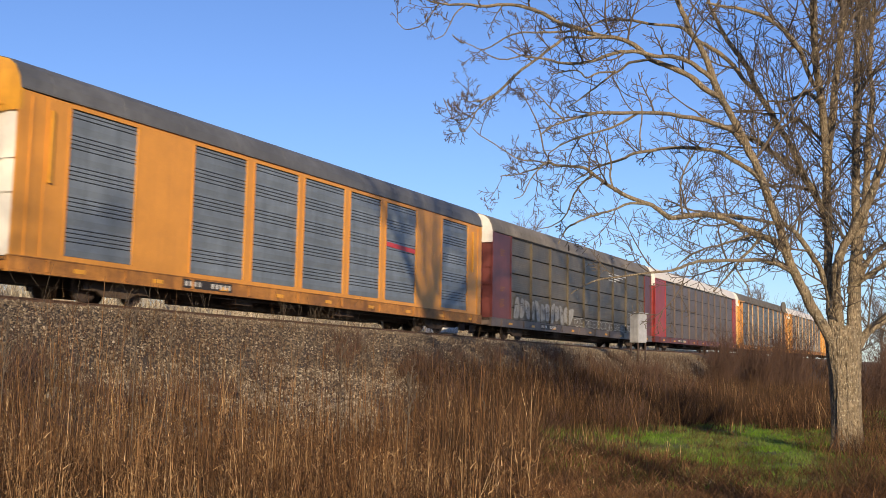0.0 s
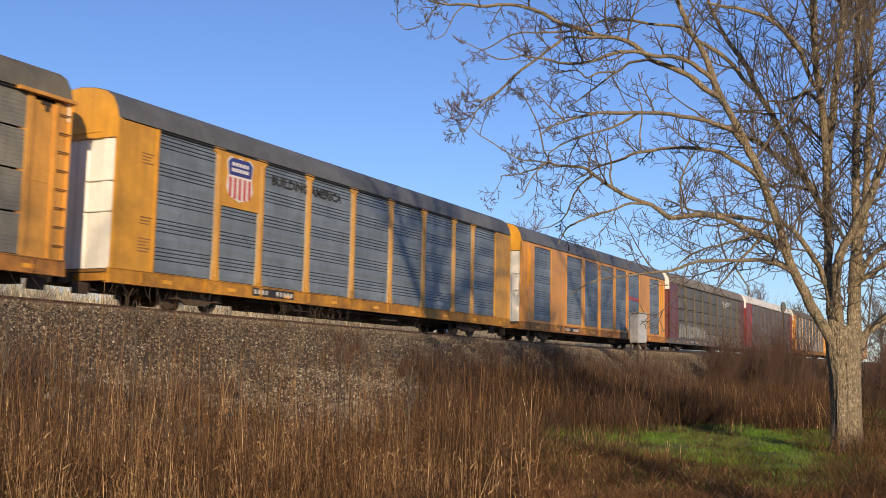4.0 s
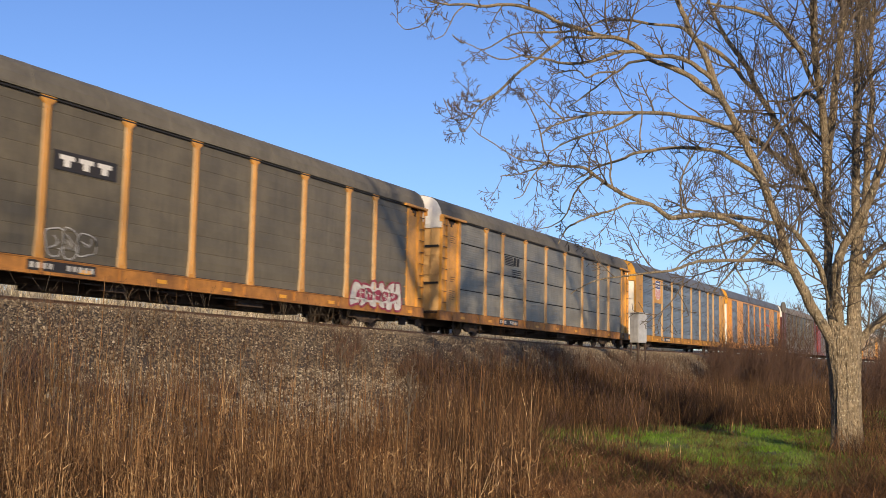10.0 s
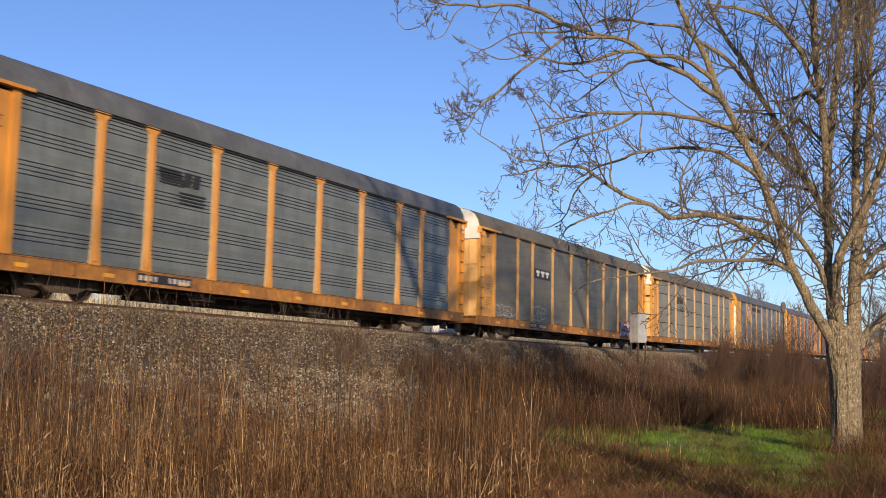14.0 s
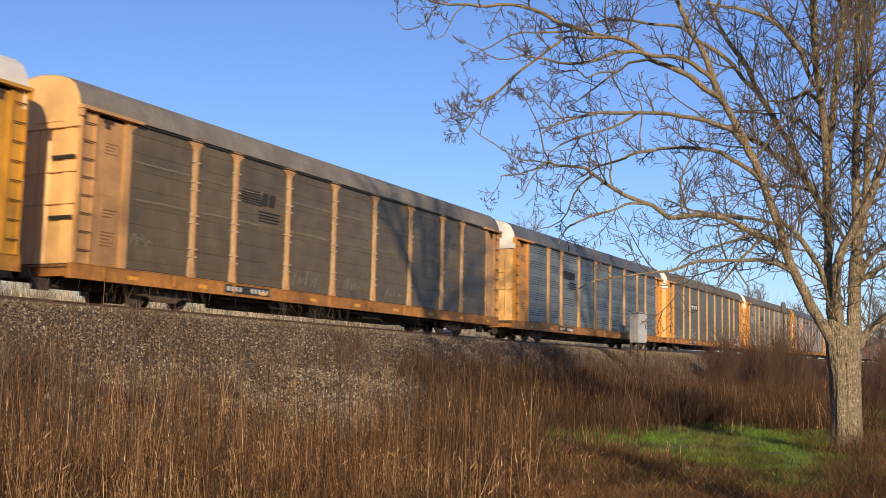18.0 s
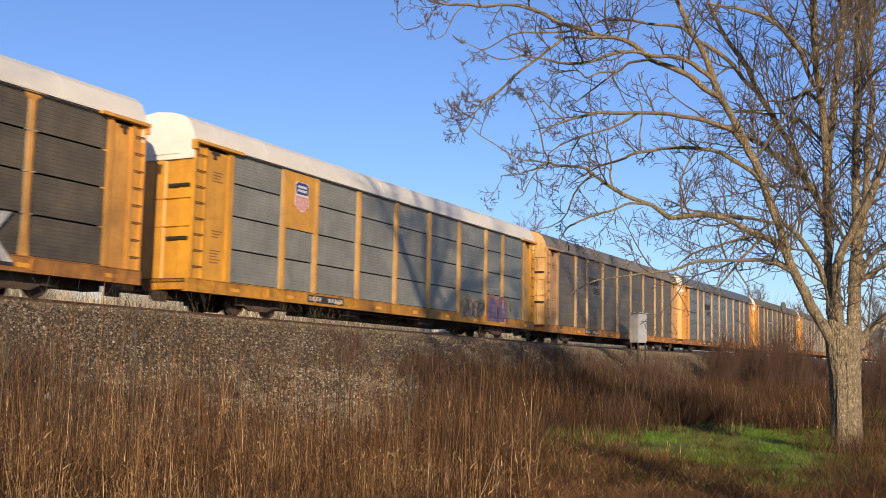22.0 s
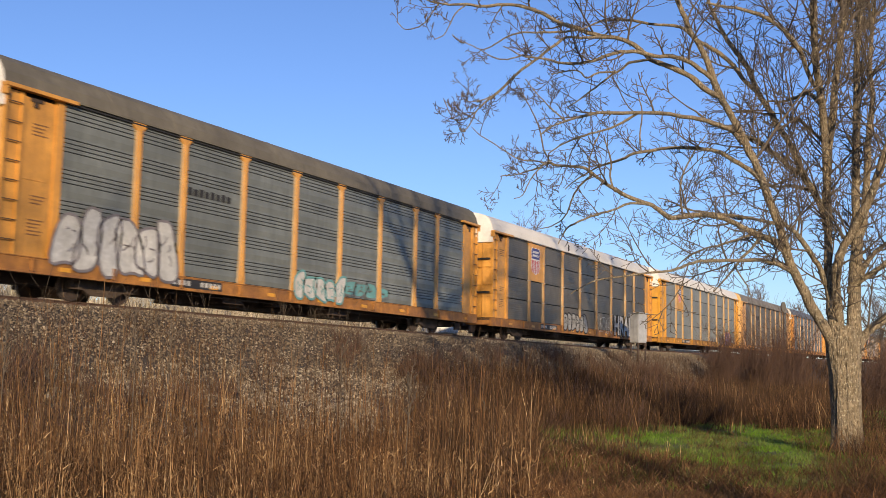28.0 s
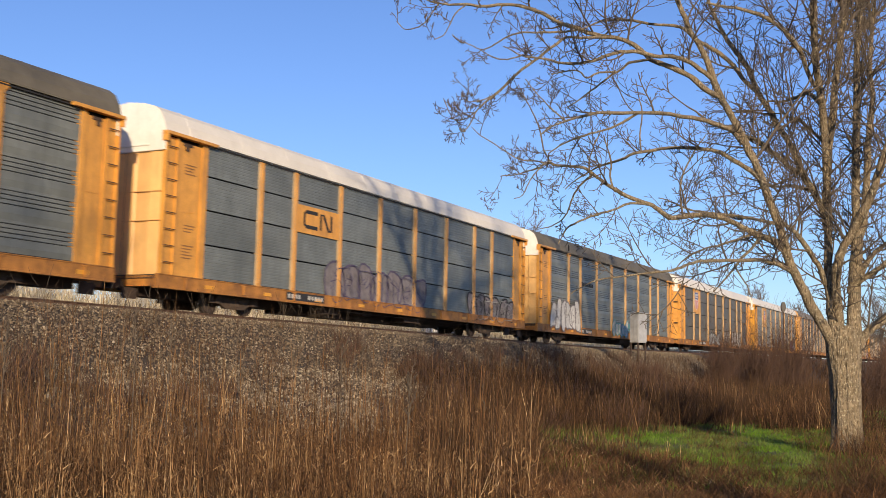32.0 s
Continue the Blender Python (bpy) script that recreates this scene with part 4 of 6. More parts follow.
def curl(sticks, rnd, start, way, length, radius, depth):
    """A twig that curls upward in a steady bow, with knobs and short spurs along it."""
    n = 7 if depth > 1 else (6 if depth == 1 else 4)
    d = way.normalized()
    turn = Vector((rnd.gauss(0, 1), rnd.gauss(0, 1), rnd.gauss(0, 0.5))) * 0.075
    pts, radii, p = [start], [radius], start.copy()
    for i in range(n):
        jog = 0.17
        d = (d + turn + Vector((rnd.uniform(-jog, jog), rnd.uniform(-jog, jog), rnd.uniform(-jog, jog) + 0.06))).normalized()
        if rnd.random() < 0.25:
            turn = -turn * 0.8
        p = p + d * (length / n) * rnd.uniform(0.8, 1.2)
        pts.append(p.copy())
        radii.append(max(radius * (1 - 0.72 * (i + 1) / n), 0.0068) * rnd.uniform(0.92, 1.1))
    sticks.add(pts, radii, 5 if radius > 0.02 else (4 if radius > 0.01 else 3))
    if depth < 1:
        return
    side = 1.0
    for i in range(1, n + 1):
        if rnd.random() > (0.86 if depth > 1 else 0.7):
            continue
        e = (pts[i] - pts[i - 1]).normalized()
        axis = Vector((rnd.gauss(0, 0.55), rnd.gauss(0, 0.55), rnd.gauss(0, 0.3))) + Vector((math.sin(1.09956), math.cos(1.09956), 0)) * side
        side = -side if rnd.random() < 0.8 else side
        out = e.cross(axis)
        if out.length < 0.05:
            continue
        share = 1.0 - 0.45 * i / n
        curl(sticks, rnd, pts[i - 1].lerp(pts[i], rnd.uniform(0.3, 1.0)), e * 0.75 + out.normalized() * rnd.uniform(0.6, 1.0), length * rnd.uniform(0.34, 0.62) * share, max(radius * 0.62, 0.0075), depth - 1)


# The limbs of the tree by the line: its lean towards the lens, then (right, up, radius) in metres from its foot.
BOUGH_LINES = {}
BOUGH_LINES["stem_left"] = (-0.6, ((-0.25, 2.15, 0.148), (-0.45, 2.53, 0.137), (-0.67, 2.90, 0.125), (-0.87, 3.30, 0.119), (-1.04, 3.64, 0.114), (-1.20, 4.07, 0.108), (-1.31, 4.53, 0.102), (-1.53, 5.11, 0.097), (-1.73, 5.69, 0.091), (-2.00, 6.27, 0.091), (-2.23, 6.74, 0.085), (-2.43, 7.12, 0.080), (-2.60, 7.47, 0.080), (-2.73, 7.89, 0.074), (-2.92, 8.28, 0.063), (-3.11, 8.60, 0.063), (-3.27, 9.00, 0.057), (-3.37, 9.26, 0.057), (-3.50, 9.75, 0.046), (-3.71, 10.35, 0.023)))
BOUGH_LINES["stem_mid_left"] = (0.3, ((-0.20, 2.29, 0.137), (-0.28, 2.85, 0.125), (-0.33, 3.42, 0.114), (-0.34, 3.94, 0.102), (-0.33, 4.58, 0.102), (-0.34, 5.16, 0.102), (-0.32, 5.74, 0.091), (-0.26, 6.33, 0.091), (-0.18, 6.93, 0.091), (-0.12, 7.52, 0.091), (-0.02, 8.25, 0.085), (0.07, 8.85, 0.080), (0.17, 9.34, 0.080), (0.31, 10.07, 0.057), (0.45, 11.06, 0.034)))
BOUGH_LINES["stem_right"] = (0.5, ((0.14, 2.30, 0.171), (0.17, 2.98, 0.159), (0.21, 3.67, 0.148), (0.26, 4.24, 0.137), (0.25, 4.82, 0.102), (0.25, 5.41, 0.102), (0.27, 5.99, 0.097), (0.30, 6.58, 0.097), (0.32, 7.18, 0.091), (0.33, 7.77, 0.085), (0.36, 8.37, 0.080), (0.41, 8.98, 0.080), (0.45, 9.35, 0.080), (0.54, 10.20, 0.057), (0.63, 11.19, 0.034)))
BOUGH_LINES["stem_dark"] = (-0.8, ((-0.33, 5.22, 0.080), (-0.34, 5.74, 0.091), (-0.36, 6.33, 0.091), (-0.39, 6.80, 0.091), (-0.43, 7.28, 0.080), (-0.49, 7.76, 0.080), (-0.53, 8.23, 0.080), (-0.55, 8.72, 0.085), (-0.54, 9.20, 0.085), (-0.55, 9.81, 0.068), (-0.63, 10.67, 0.034)))
BOUGH_LINES["stem_far_right"] = (0.9, ((0.29, 4.24, 0.102), (0.42, 4.83, 0.102), (0.48, 5.53, 0.091), (0.52, 6.11, 0.091), (0.58, 6.71, 0.080), (0.65, 7.30, 0.068), (0.61, 7.90, 0.057), (0.65, 8.50, 0.057), (0.71, 9.23, 0.046), (0.78, 10.33, 0.023)))
BOUGH_LINES["limb_inner"] = (0.8, ((-0.30, 4.35, 0.091), (-0.44, 4.92, 0.091), (-0.61, 5.27, 0.091), (-0.79, 5.59, 0.091), (-0.94, 5.91, 0.085), (-1.10, 6.29, 0.080), (-1.28, 6.57, 0.080), (-1.44, 6.86, 0.080), (-1.60, 7.13, 0.074), (-1.74, 7.37, 0.074), (-1.87, 7.73, 0.068), (-2.02, 7.99, 0.068), (-2.19, 8.22, 0.063), (-2.37, 8.48, 0.057), (-2.54, 8.79, 0.051), (-2.70, 9.15, 0.046), (-2.83, 9.64, 0.034), (-2.94, 10.25, 0.017)))
BOUGH_LINES["limb_side"] = (-0.4, ((-0.85, 5.64, 0.063), (-1.12, 5.79, 0.063), (-1.31, 5.98, 0.057), (-1.52, 6.13, 0.057), (-1.72, 6.30, 0.057), (-1.92, 6.36, 0.051), (-2.15, 6.53, 0.034), (-2.38, 6.62, 0.017)))
BOUGH_LINES["bough_crown"] = (-0.7, ((-1.71, 7.31, 0.057), (-1.97, 7.54, 0.057), (-2.20, 7.86, 0.057), (-2.43, 8.07, 0.057), (-2.69, 8.25, 0.051), (-2.90, 8.36, 0.046), (-3.11, 8.52, 0.040), (-3.27, 8.66, 0.040), (-3.48, 8.71, 0.040), (-3.77, 8.72, 0.034), (-4.07, 8.75, 0.034), (-4.30, 8.80, 0.034), (-4.65, 8.81, 0.030), (-4.95, 8.77, 0.027), (-5.12, 8.70, 0.023), (-5.36, 8.59, 0.017)))
BOUGH_LINES["limb_cross"] = (-0.7, ((-0.14, 2.57, 0.125), (-0.20, 3.26, 0.114), (-0.16, 3.72, 0.114), (-0.05, 4.06, 0.108), (0.13, 4.41, 0.102), (0.33, 4.77, 0.102), (0.55, 5.18, 0.097), (0.70, 5.59, 0.091), (0.87, 6.12, 0.080), (1.05, 6.72, 0.068), (1.30, 7.56, 0.046), (1.56, 8.40, 0.023)))
BOUGH_LINES["limb_right"] = (-0.4, ((0.07, 3.30, 0.068), (0.39, 3.52, 0.068), (0.65, 3.70, 0.063), (0.92, 3.89, 0.057), (1.44, 4.27, 0.046), (2.15, 4.75, 0.023)))
BOUGH_LINES["limb_right_upper"] = (0.5, ((0.28, 3.44, 0.068), (0.40, 3.74, 0.068), (0.61, 4.04, 0.063), (0.87, 4.26, 0.057), (1.45, 4.73, 0.034), (1.93, 5.21, 0.017)))
BOUGH_LINES["limb_low_right"] = (0.2, ((0.19, 2.13, 0.125), (0.37, 2.36, 0.102), (0.54, 2.53, 0.097), (0.81, 2.76, 0.091), (1.41, 3.29, 0.068), (2.23, 3.94, 0.046), (2.95, 4.65, 0.023)))
BOUGH_LINES["limb_fork"] = (-0.2, ((-0.38, 3.37, 0.074), (-0.50, 3.71, 0.068), (-0.65, 3.93, 0.068), (-0.81, 4.20, 0.063), (-0.99, 4.42, 0.057), (-1.17, 4.56, 0.051), (-1.33, 4.70, 0.040), (-1.48, 4.88, 0.023)))
BOUGH_LINES["bough_long"] = (-0.3, ((-1.26, 4.09, 0.080), (-1.48, 4.26, 0.080), (-1.71, 4.35, 0.074), (-2.00, 4.48, 0.068), (-2.25, 4.61, 0.068), (-2.57, 4.72, 0.063), (-2.94, 4.75, 0.063), (-3.26, 4.70, 0.063), (-3.55, 4.68, 0.057), (-3.78, 4.85, 0.057), (-3.97, 4.95, 0.051), (-4.30, 5.05, 0.051), (-4.62, 5.22, 0.046), (-4.90, 5.39, 0.040), (-5.11, 5.55, 0.040), (-5.28, 5.66, 0.040), (-5.57, 5.70, 0.034), (-5.86, 5.71, 0.034), (-6.03, 5.76, 0.034), (-6.20, 5.66, 0.023), (-6.43, 5.58, 0.018), (-6.72, 5.49, 0.014), (-7.01, 5.46, 0.011)))
BOUGH_LINES["bough_low"] = (-0.8, ((-1.12, 3.64, 0.051), (-1.32, 3.75, 0.051), (-1.55, 3.82, 0.046), (-1.78, 3.85, 0.046), (-2.23, 3.83, 0.040), (-2.69, 3.81, 0.040), (-2.98, 3.79, 0.034), (-3.21, 3.71, 0.034), (-3.38, 3.64, 0.032), (-3.61, 3.58, 0.028), (-3.95, 3.55, 0.025), (-4.52, 3.45, 0.020), (-4.98, 3.38, 0.017), (-5.32, 3.23, 0.014), (-5.55, 3.08, 0.011)))
BOUGH_LINES["bough_mid"] = (0.6, ((-1.73, 5.54, 0.057), (-1.96, 5.73, 0.057), (-2.22, 5.88, 0.057), (-2.50, 6.05, 0.051), (-2.79, 6.10, 0.046), (-3.08, 6.13, 0.046), (-3.60, 6.11, 0.040), (-3.95, 6.05, 0.040), (-4.30, 5.98, 0.034), (-4.53, 5.86, 0.034), (-4.88, 5.75, 0.028), (-5.13, 5.62, 0.023), (-5.45, 5.42, 0.017), (-5.68, 5.22, 0.011)))
BOUGH_LINES["bough_inner_left"] = (0.5, ((-1.40, 4.59, 0.046), (-1.71, 4.66, 0.040), (-2.11, 4.72, 0.040), (-2.46, 4.76, 0.034), (-2.80, 4.80, 0.028), (-3.20, 4.86, 0.023), (-3.49, 5.00, 0.017), (-3.78, 5.08, 0.011)))
BOUGH_LINES["bough_high"] = (-0.9, ((-2.07, 6.27, 0.063), (-2.21, 6.46, 0.057), (-2.44, 6.59, 0.057), (-2.67, 6.67, 0.057), (-2.96, 6.74, 0.051), (-3.31, 6.79, 0.046), (-3.66, 6.84, 0.046), (-4.18, 6.84, 0.040), (-4.65, 6.83, 0.040), (-5.00, 6.82, 0.034), (-5.35, 6.74, 0.028), (-5.69, 6.63, 0.023), (-5.98, 6.51, 0.018), (-6.21, 6.32, 0.014)))
BOUGH_LINES["spray_under_high"] = (0.2, ((-4.18, 6.84, 0.028), (-4.53, 6.62, 0.028), (-4.86, 6.47, 0.025), (-5.17, 6.38, 0.023), (-5.52, 6.26, 0.020), (-5.80, 6.12, 0.017), (-6.03, 5.95, 0.014)))
BOUGH_LINES["bough_upper"] = (0.1, ((-2.48, 7.21, 0.068), (-2.71, 7.31, 0.068), (-2.90, 7.44, 0.068), (-3.11, 7.63, 0.063), (-3.37, 7.76, 0.063), (-3.66, 7.87, 0.063), (-3.93, 7.97, 0.057), (-4.13, 8.16, 0.057), (-4.32, 8.30, 0.057), (-4.56, 8.40, 0.051), (-4.89, 8.45, 0.051), (-5.24, 8.52, 0.051), (-5.53, 8.63, 0.051), (-5.83, 8.72, 0.046), (-6.18, 8.91, 0.046), (-6.48, 9.01, 0.046), (-6.77, 9.08, 0.040), (-7.12, 9.07, 0.040), (-7.42, 9.03, 0.034), (-7.77, 9.07, 0.034), (-8.12, 9.06, 0.028), (-8.42, 9.09, 0.023), (-8.66, 9.17, 0.017)))
BOUGH_LINES["spray_upper_tip"] = (0.2, ((-8.36, 9.05, 0.018), (-8.51, 8.81, 0.016), (-8.64, 8.64, 0.015), (-8.82, 8.54, 0.014), (-9.05, 8.51, 0.011), (-9.20, 8.67, 0.009)))
BOUGH_LINES["spray_upper_tip_low"] = (-0.2, ((-7.77, 9.07, 0.017), (-8.00, 8.86, 0.015), (-8.11, 8.61, 0.013), (-8.23, 8.40, 0.011), (-8.42, 8.30, 0.009)))
BOUGH_LINES["bough_top"] = (-0.5, ((-2.64, 7.57, 0.057), (-2.92, 7.80, 0.057), (-3.19, 7.97, 0.051), (-3.51, 8.05, 0.051), (-3.83, 8.05, 0.046), (-4.18, 8.13, 0.046), (-4.54, 8.12, 0.043), (-4.83, 8.04, 0.040), (-5.12, 7.92, 0.036), (-5.47, 7.86, 0.034), (-5.82, 7.86, 0.030), (-6.05, 7.93, 0.026), (-6.41, 7.96, 0.023), (-6.64, 8.01, 0.018), (-6.82, 8.12, 0.014), (-6.99, 8.19, 0.011)))
BOUGH_LINES["spray_top_low"] = (0.4, ((-3.95, 7.98, 0.034), (-4.18, 7.94, 0.034), (-4.39, 7.89, 0.032), (-4.53, 7.76, 0.028), (-4.71, 7.64, 0.026), (-5.00, 7.42, 0.023), (-5.23, 7.23, 0.020), (-5.46, 7.05, 0.017), (-5.64, 6.93, 0.014)))
BOUGH_LINES["spray_top_mid"] = (-0.3, ((-4.65, 7.69, 0.025), (-5.00, 7.67, 0.023), (-5.26, 7.56, 0.020), (-5.41, 7.70, 0.018), (-5.70, 7.68, 0.017), (-5.99, 7.61, 0.014)))
BOUGH_LINES["spray_long_fall"] = (-0.3, ((-4.71, 8.43, 0.036), (-5.24, 8.41, 0.034), (-5.67, 8.40, 0.034), (-5.88, 8.27, 0.034), (-6.23, 7.98, 0.034), (-6.58, 7.71, 0.032), (-6.87, 7.43, 0.030), (-7.10, 7.19, 0.027), (-7.30, 7.03, 0.023), (-7.50, 6.83, 0.018), (-7.61, 6.59, 0.015), (-7.76, 6.38, 0.011), (-7.87, 6.43, 0.009)))
BOUGH_LINES["spray_fall_tip"] = (0.3, ((-7.44, 6.89, 0.016), (-7.67, 6.67, 0.014), (-7.96, 6.62, 0.013), (-8.10, 6.82, 0.011), (-8.20, 7.05, 0.009)))
BOUGH_LINES["spray_fall_side"] = (0.2, ((-7.19, 7.13, 0.015), (-7.44, 7.03, 0.014), (-7.67, 7.00, 0.011), (-7.85, 7.14, 0.009)))
BOUGH_LINES["spray_level"] = (0.3, ((-5.42, 8.57, 0.028), (-5.71, 8.53, 0.028), (-6.18, 8.50, 0.025), (-6.59, 8.49, 0.023), (-6.82, 8.43, 0.020), (-7.05, 8.31, 0.018), (-7.23, 8.18, 0.016), (-7.46, 8.11, 0.014), (-7.70, 8.22, 0.011), (-7.91, 8.29, 0.010), (-8.05, 8.41, 0.009)))
BOUGH_LINES["spray_level_low"] = (-0.3, ((-6.58, 8.01, 0.018), (-6.81, 7.93, 0.016), (-7.05, 7.91, 0.015), (-7.28, 7.99, 0.013), (-7.46, 8.11, 0.010)))
BOUGH_LINES["spray_down"] = (0.1, ((-1.68, 4.34, 0.036), (-1.89, 4.08, 0.034), (-2.12, 3.85, 0.032), (-2.26, 3.64, 0.027), (-2.47, 3.41, 0.020), (-2.67, 3.18, 0.014)))
BOUGH_LINES["spray_drop"] = (0.1, ((-2.24, 3.73, 0.023), (-2.10, 3.50, 0.019), (-1.99, 3.33, 0.016), (-1.90, 3.11, 0.011)))
BOUGH_LINES["spray_mid_b"] = (0.3, ((-1.71, 4.41, 0.034), (-2.12, 4.28, 0.028), (-2.46, 4.16, 0.028), (-2.81, 4.06, 0.023), (-3.09, 3.94, 0.023), (-3.32, 3.76, 0.017), (-3.44, 3.59, 0.011)))
BOUGH_LINES["spray_left_a"] = (0.2, ((-5.97, 5.76, 0.023), (-6.13, 6.03, 0.020), (-6.18, 6.32, 0.018), (-6.27, 6.62, 0.016), (-6.42, 6.91, 0.014), (-6.57, 7.21, 0.011), (-6.66, 7.38, 0.009)))
BOUGH_LINES["spray_left_b"] = (-0.3, ((-6.03, 5.74, 0.020), (-6.32, 5.79, 0.018), (-6.61, 5.81, 0.017), (-6.84, 5.93, 0.015), (-7.14, 6.13, 0.013), (-7.43, 6.30, 0.011), (-7.61, 6.47, 0.009)))
BOUGH_LINES["spray_left_c"] = (0.3, ((-5.16, 5.50, 0.025), (-5.34, 5.34, 0.025), (-5.47, 5.17, 0.023), (-5.56, 4.95, 0.020), (-5.64, 4.72, 0.017), (-5.79, 4.55, 0.015), (-6.02, 4.43, 0.013), (-6.19, 4.39, 0.010)))
BOUGH_LINES["spray_left_d"] = (0.4, ((-5.69, 6.65, 0.020), (-5.95, 6.86, 0.017), (-6.14, 7.06, 0.015), (-6.34, 7.27, 0.013), (-6.52, 7.50, 0.010)))
BOUGH_LINES["spray_left_low"] = (-0.2, ((-6.15, 5.69, 0.018), (-6.32, 5.50, 0.016), (-6.43, 5.32, 0.014), (-6.54, 5.08, 0.011), (-6.72, 5.00, 0.009)))
BOUGH_LINES["spray_low"] = (-0.2, ((-3.95, 4.93, 0.032), (-4.35, 4.96, 0.030), (-4.70, 4.81, 0.027), (-5.04, 4.71, 0.025), (-5.39, 4.56, 0.023), (-5.62, 4.43, 0.020), (-5.73, 4.25, 0.015), (-5.81, 4.09, 0.011)))
BOUGH_LINES["spray_rise"] = (0.1, ((-4.12, 6.04, 0.023), (-4.16, 6.37, 0.020), (-4.11, 6.84, 0.017), (-4.18, 7.20, 0.014), (-4.24, 7.55, 0.010)))
BOUGH_LINES["spray_rise_b"] = (0.2, ((-5.16, 5.50, 0.023), (-5.19, 5.82, 0.020), (-5.09, 6.14, 0.018), (-4.97, 6.41, 0.015)))
BOUGH_LINES["spray_rise_c"] = (0.3, ((-3.28, 4.71, 0.028), (-3.33, 5.21, 0.025), (-3.28, 5.56, 0.023), (-3.14, 5.86, 0.020), (-3.00, 6.13, 0.017), (-2.79, 6.42, 0.011)))
BOUGH_LINES["spray_rise_d"] = (-0.2, ((-4.67, 5.21, 0.025), (-4.76, 5.51, 0.023), (-4.74, 5.79, 0.020), (-4.82, 6.09, 0.016), (-4.90, 6.35, 0.013)))
BOUGH_LINES["bough_step"] = (0.4, ((-0.34, 6.92, 0.057), (-0.48, 7.16, 0.057), (-0.69, 7.33, 0.051), (-0.92, 7.24, 0.040), (-1.21, 7.14, 0.034), (-1.51, 7.14, 0.023), (-1.80, 7.01, 0.017)))
BOUGH_LINES["bough_right_c"] = (-0.4, ((-0.43, 7.34, 0.057), (-0.63, 7.63, 0.057), (-0.75, 8.01, 0.057), (-0.88, 8.30, 0.057), (-1.08, 8.56, 0.051), (-1.34, 8.80, 0.046), (-1.66, 8.97, 0.046), (-2.07, 9.10, 0.040), (-2.42, 9.14, 0.034), (-2.77, 9.21, 0.028)))
BOUGH_LINES["bough_right_d"] = (0.6, ((-0.58, 5.25, 0.040), (-1.01, 5.38, 0.036), (-1.41, 5.37, 0.030), (-1.76, 5.48, 0.023), (-2.10, 5.56, 0.014)))
BOUGH_LINES["bough_right_b"] = (-0.5, ((0.32, 7.18, 0.046), (0.48, 7.54, 0.040), (0.70, 7.84, 0.034), (0.99, 8.15, 0.028), (1.33, 8.52, 0.017)))
BOUGH_LINES["bough_right_a"] = (0.5, ((-0.31, 6.21, 0.046), (-0.58, 6.50, 0.040), (-0.87, 6.73, 0.034), (-1.22, 6.91, 0.028), (-1.44, 7.50, 0.018), (-1.61, 8.09, 0.014)))


def smooth_line(pts, step=4):
    """Points between the given ones on a Catmull-Rom line; each point carries its radius."""
    out = []
    for i in range(len(pts) - 1):
        p0, p1, p2, p3 = (pts[max(i - 1, 0)], pts[i], pts[i + 1], pts[min(i + 2, len(pts) - 1)])
        for k in range(step):
            t = k / step
            out.append(0.5 * (2 * p1 + (p2 - p0) * t + (2 * p0 - 5 * p1 + 4 * p2 - p3) * t * t + (3 * p1 - p0 - 3 * p2 + p3) * t ** 3))
    out.append(pts[-1])
    return out


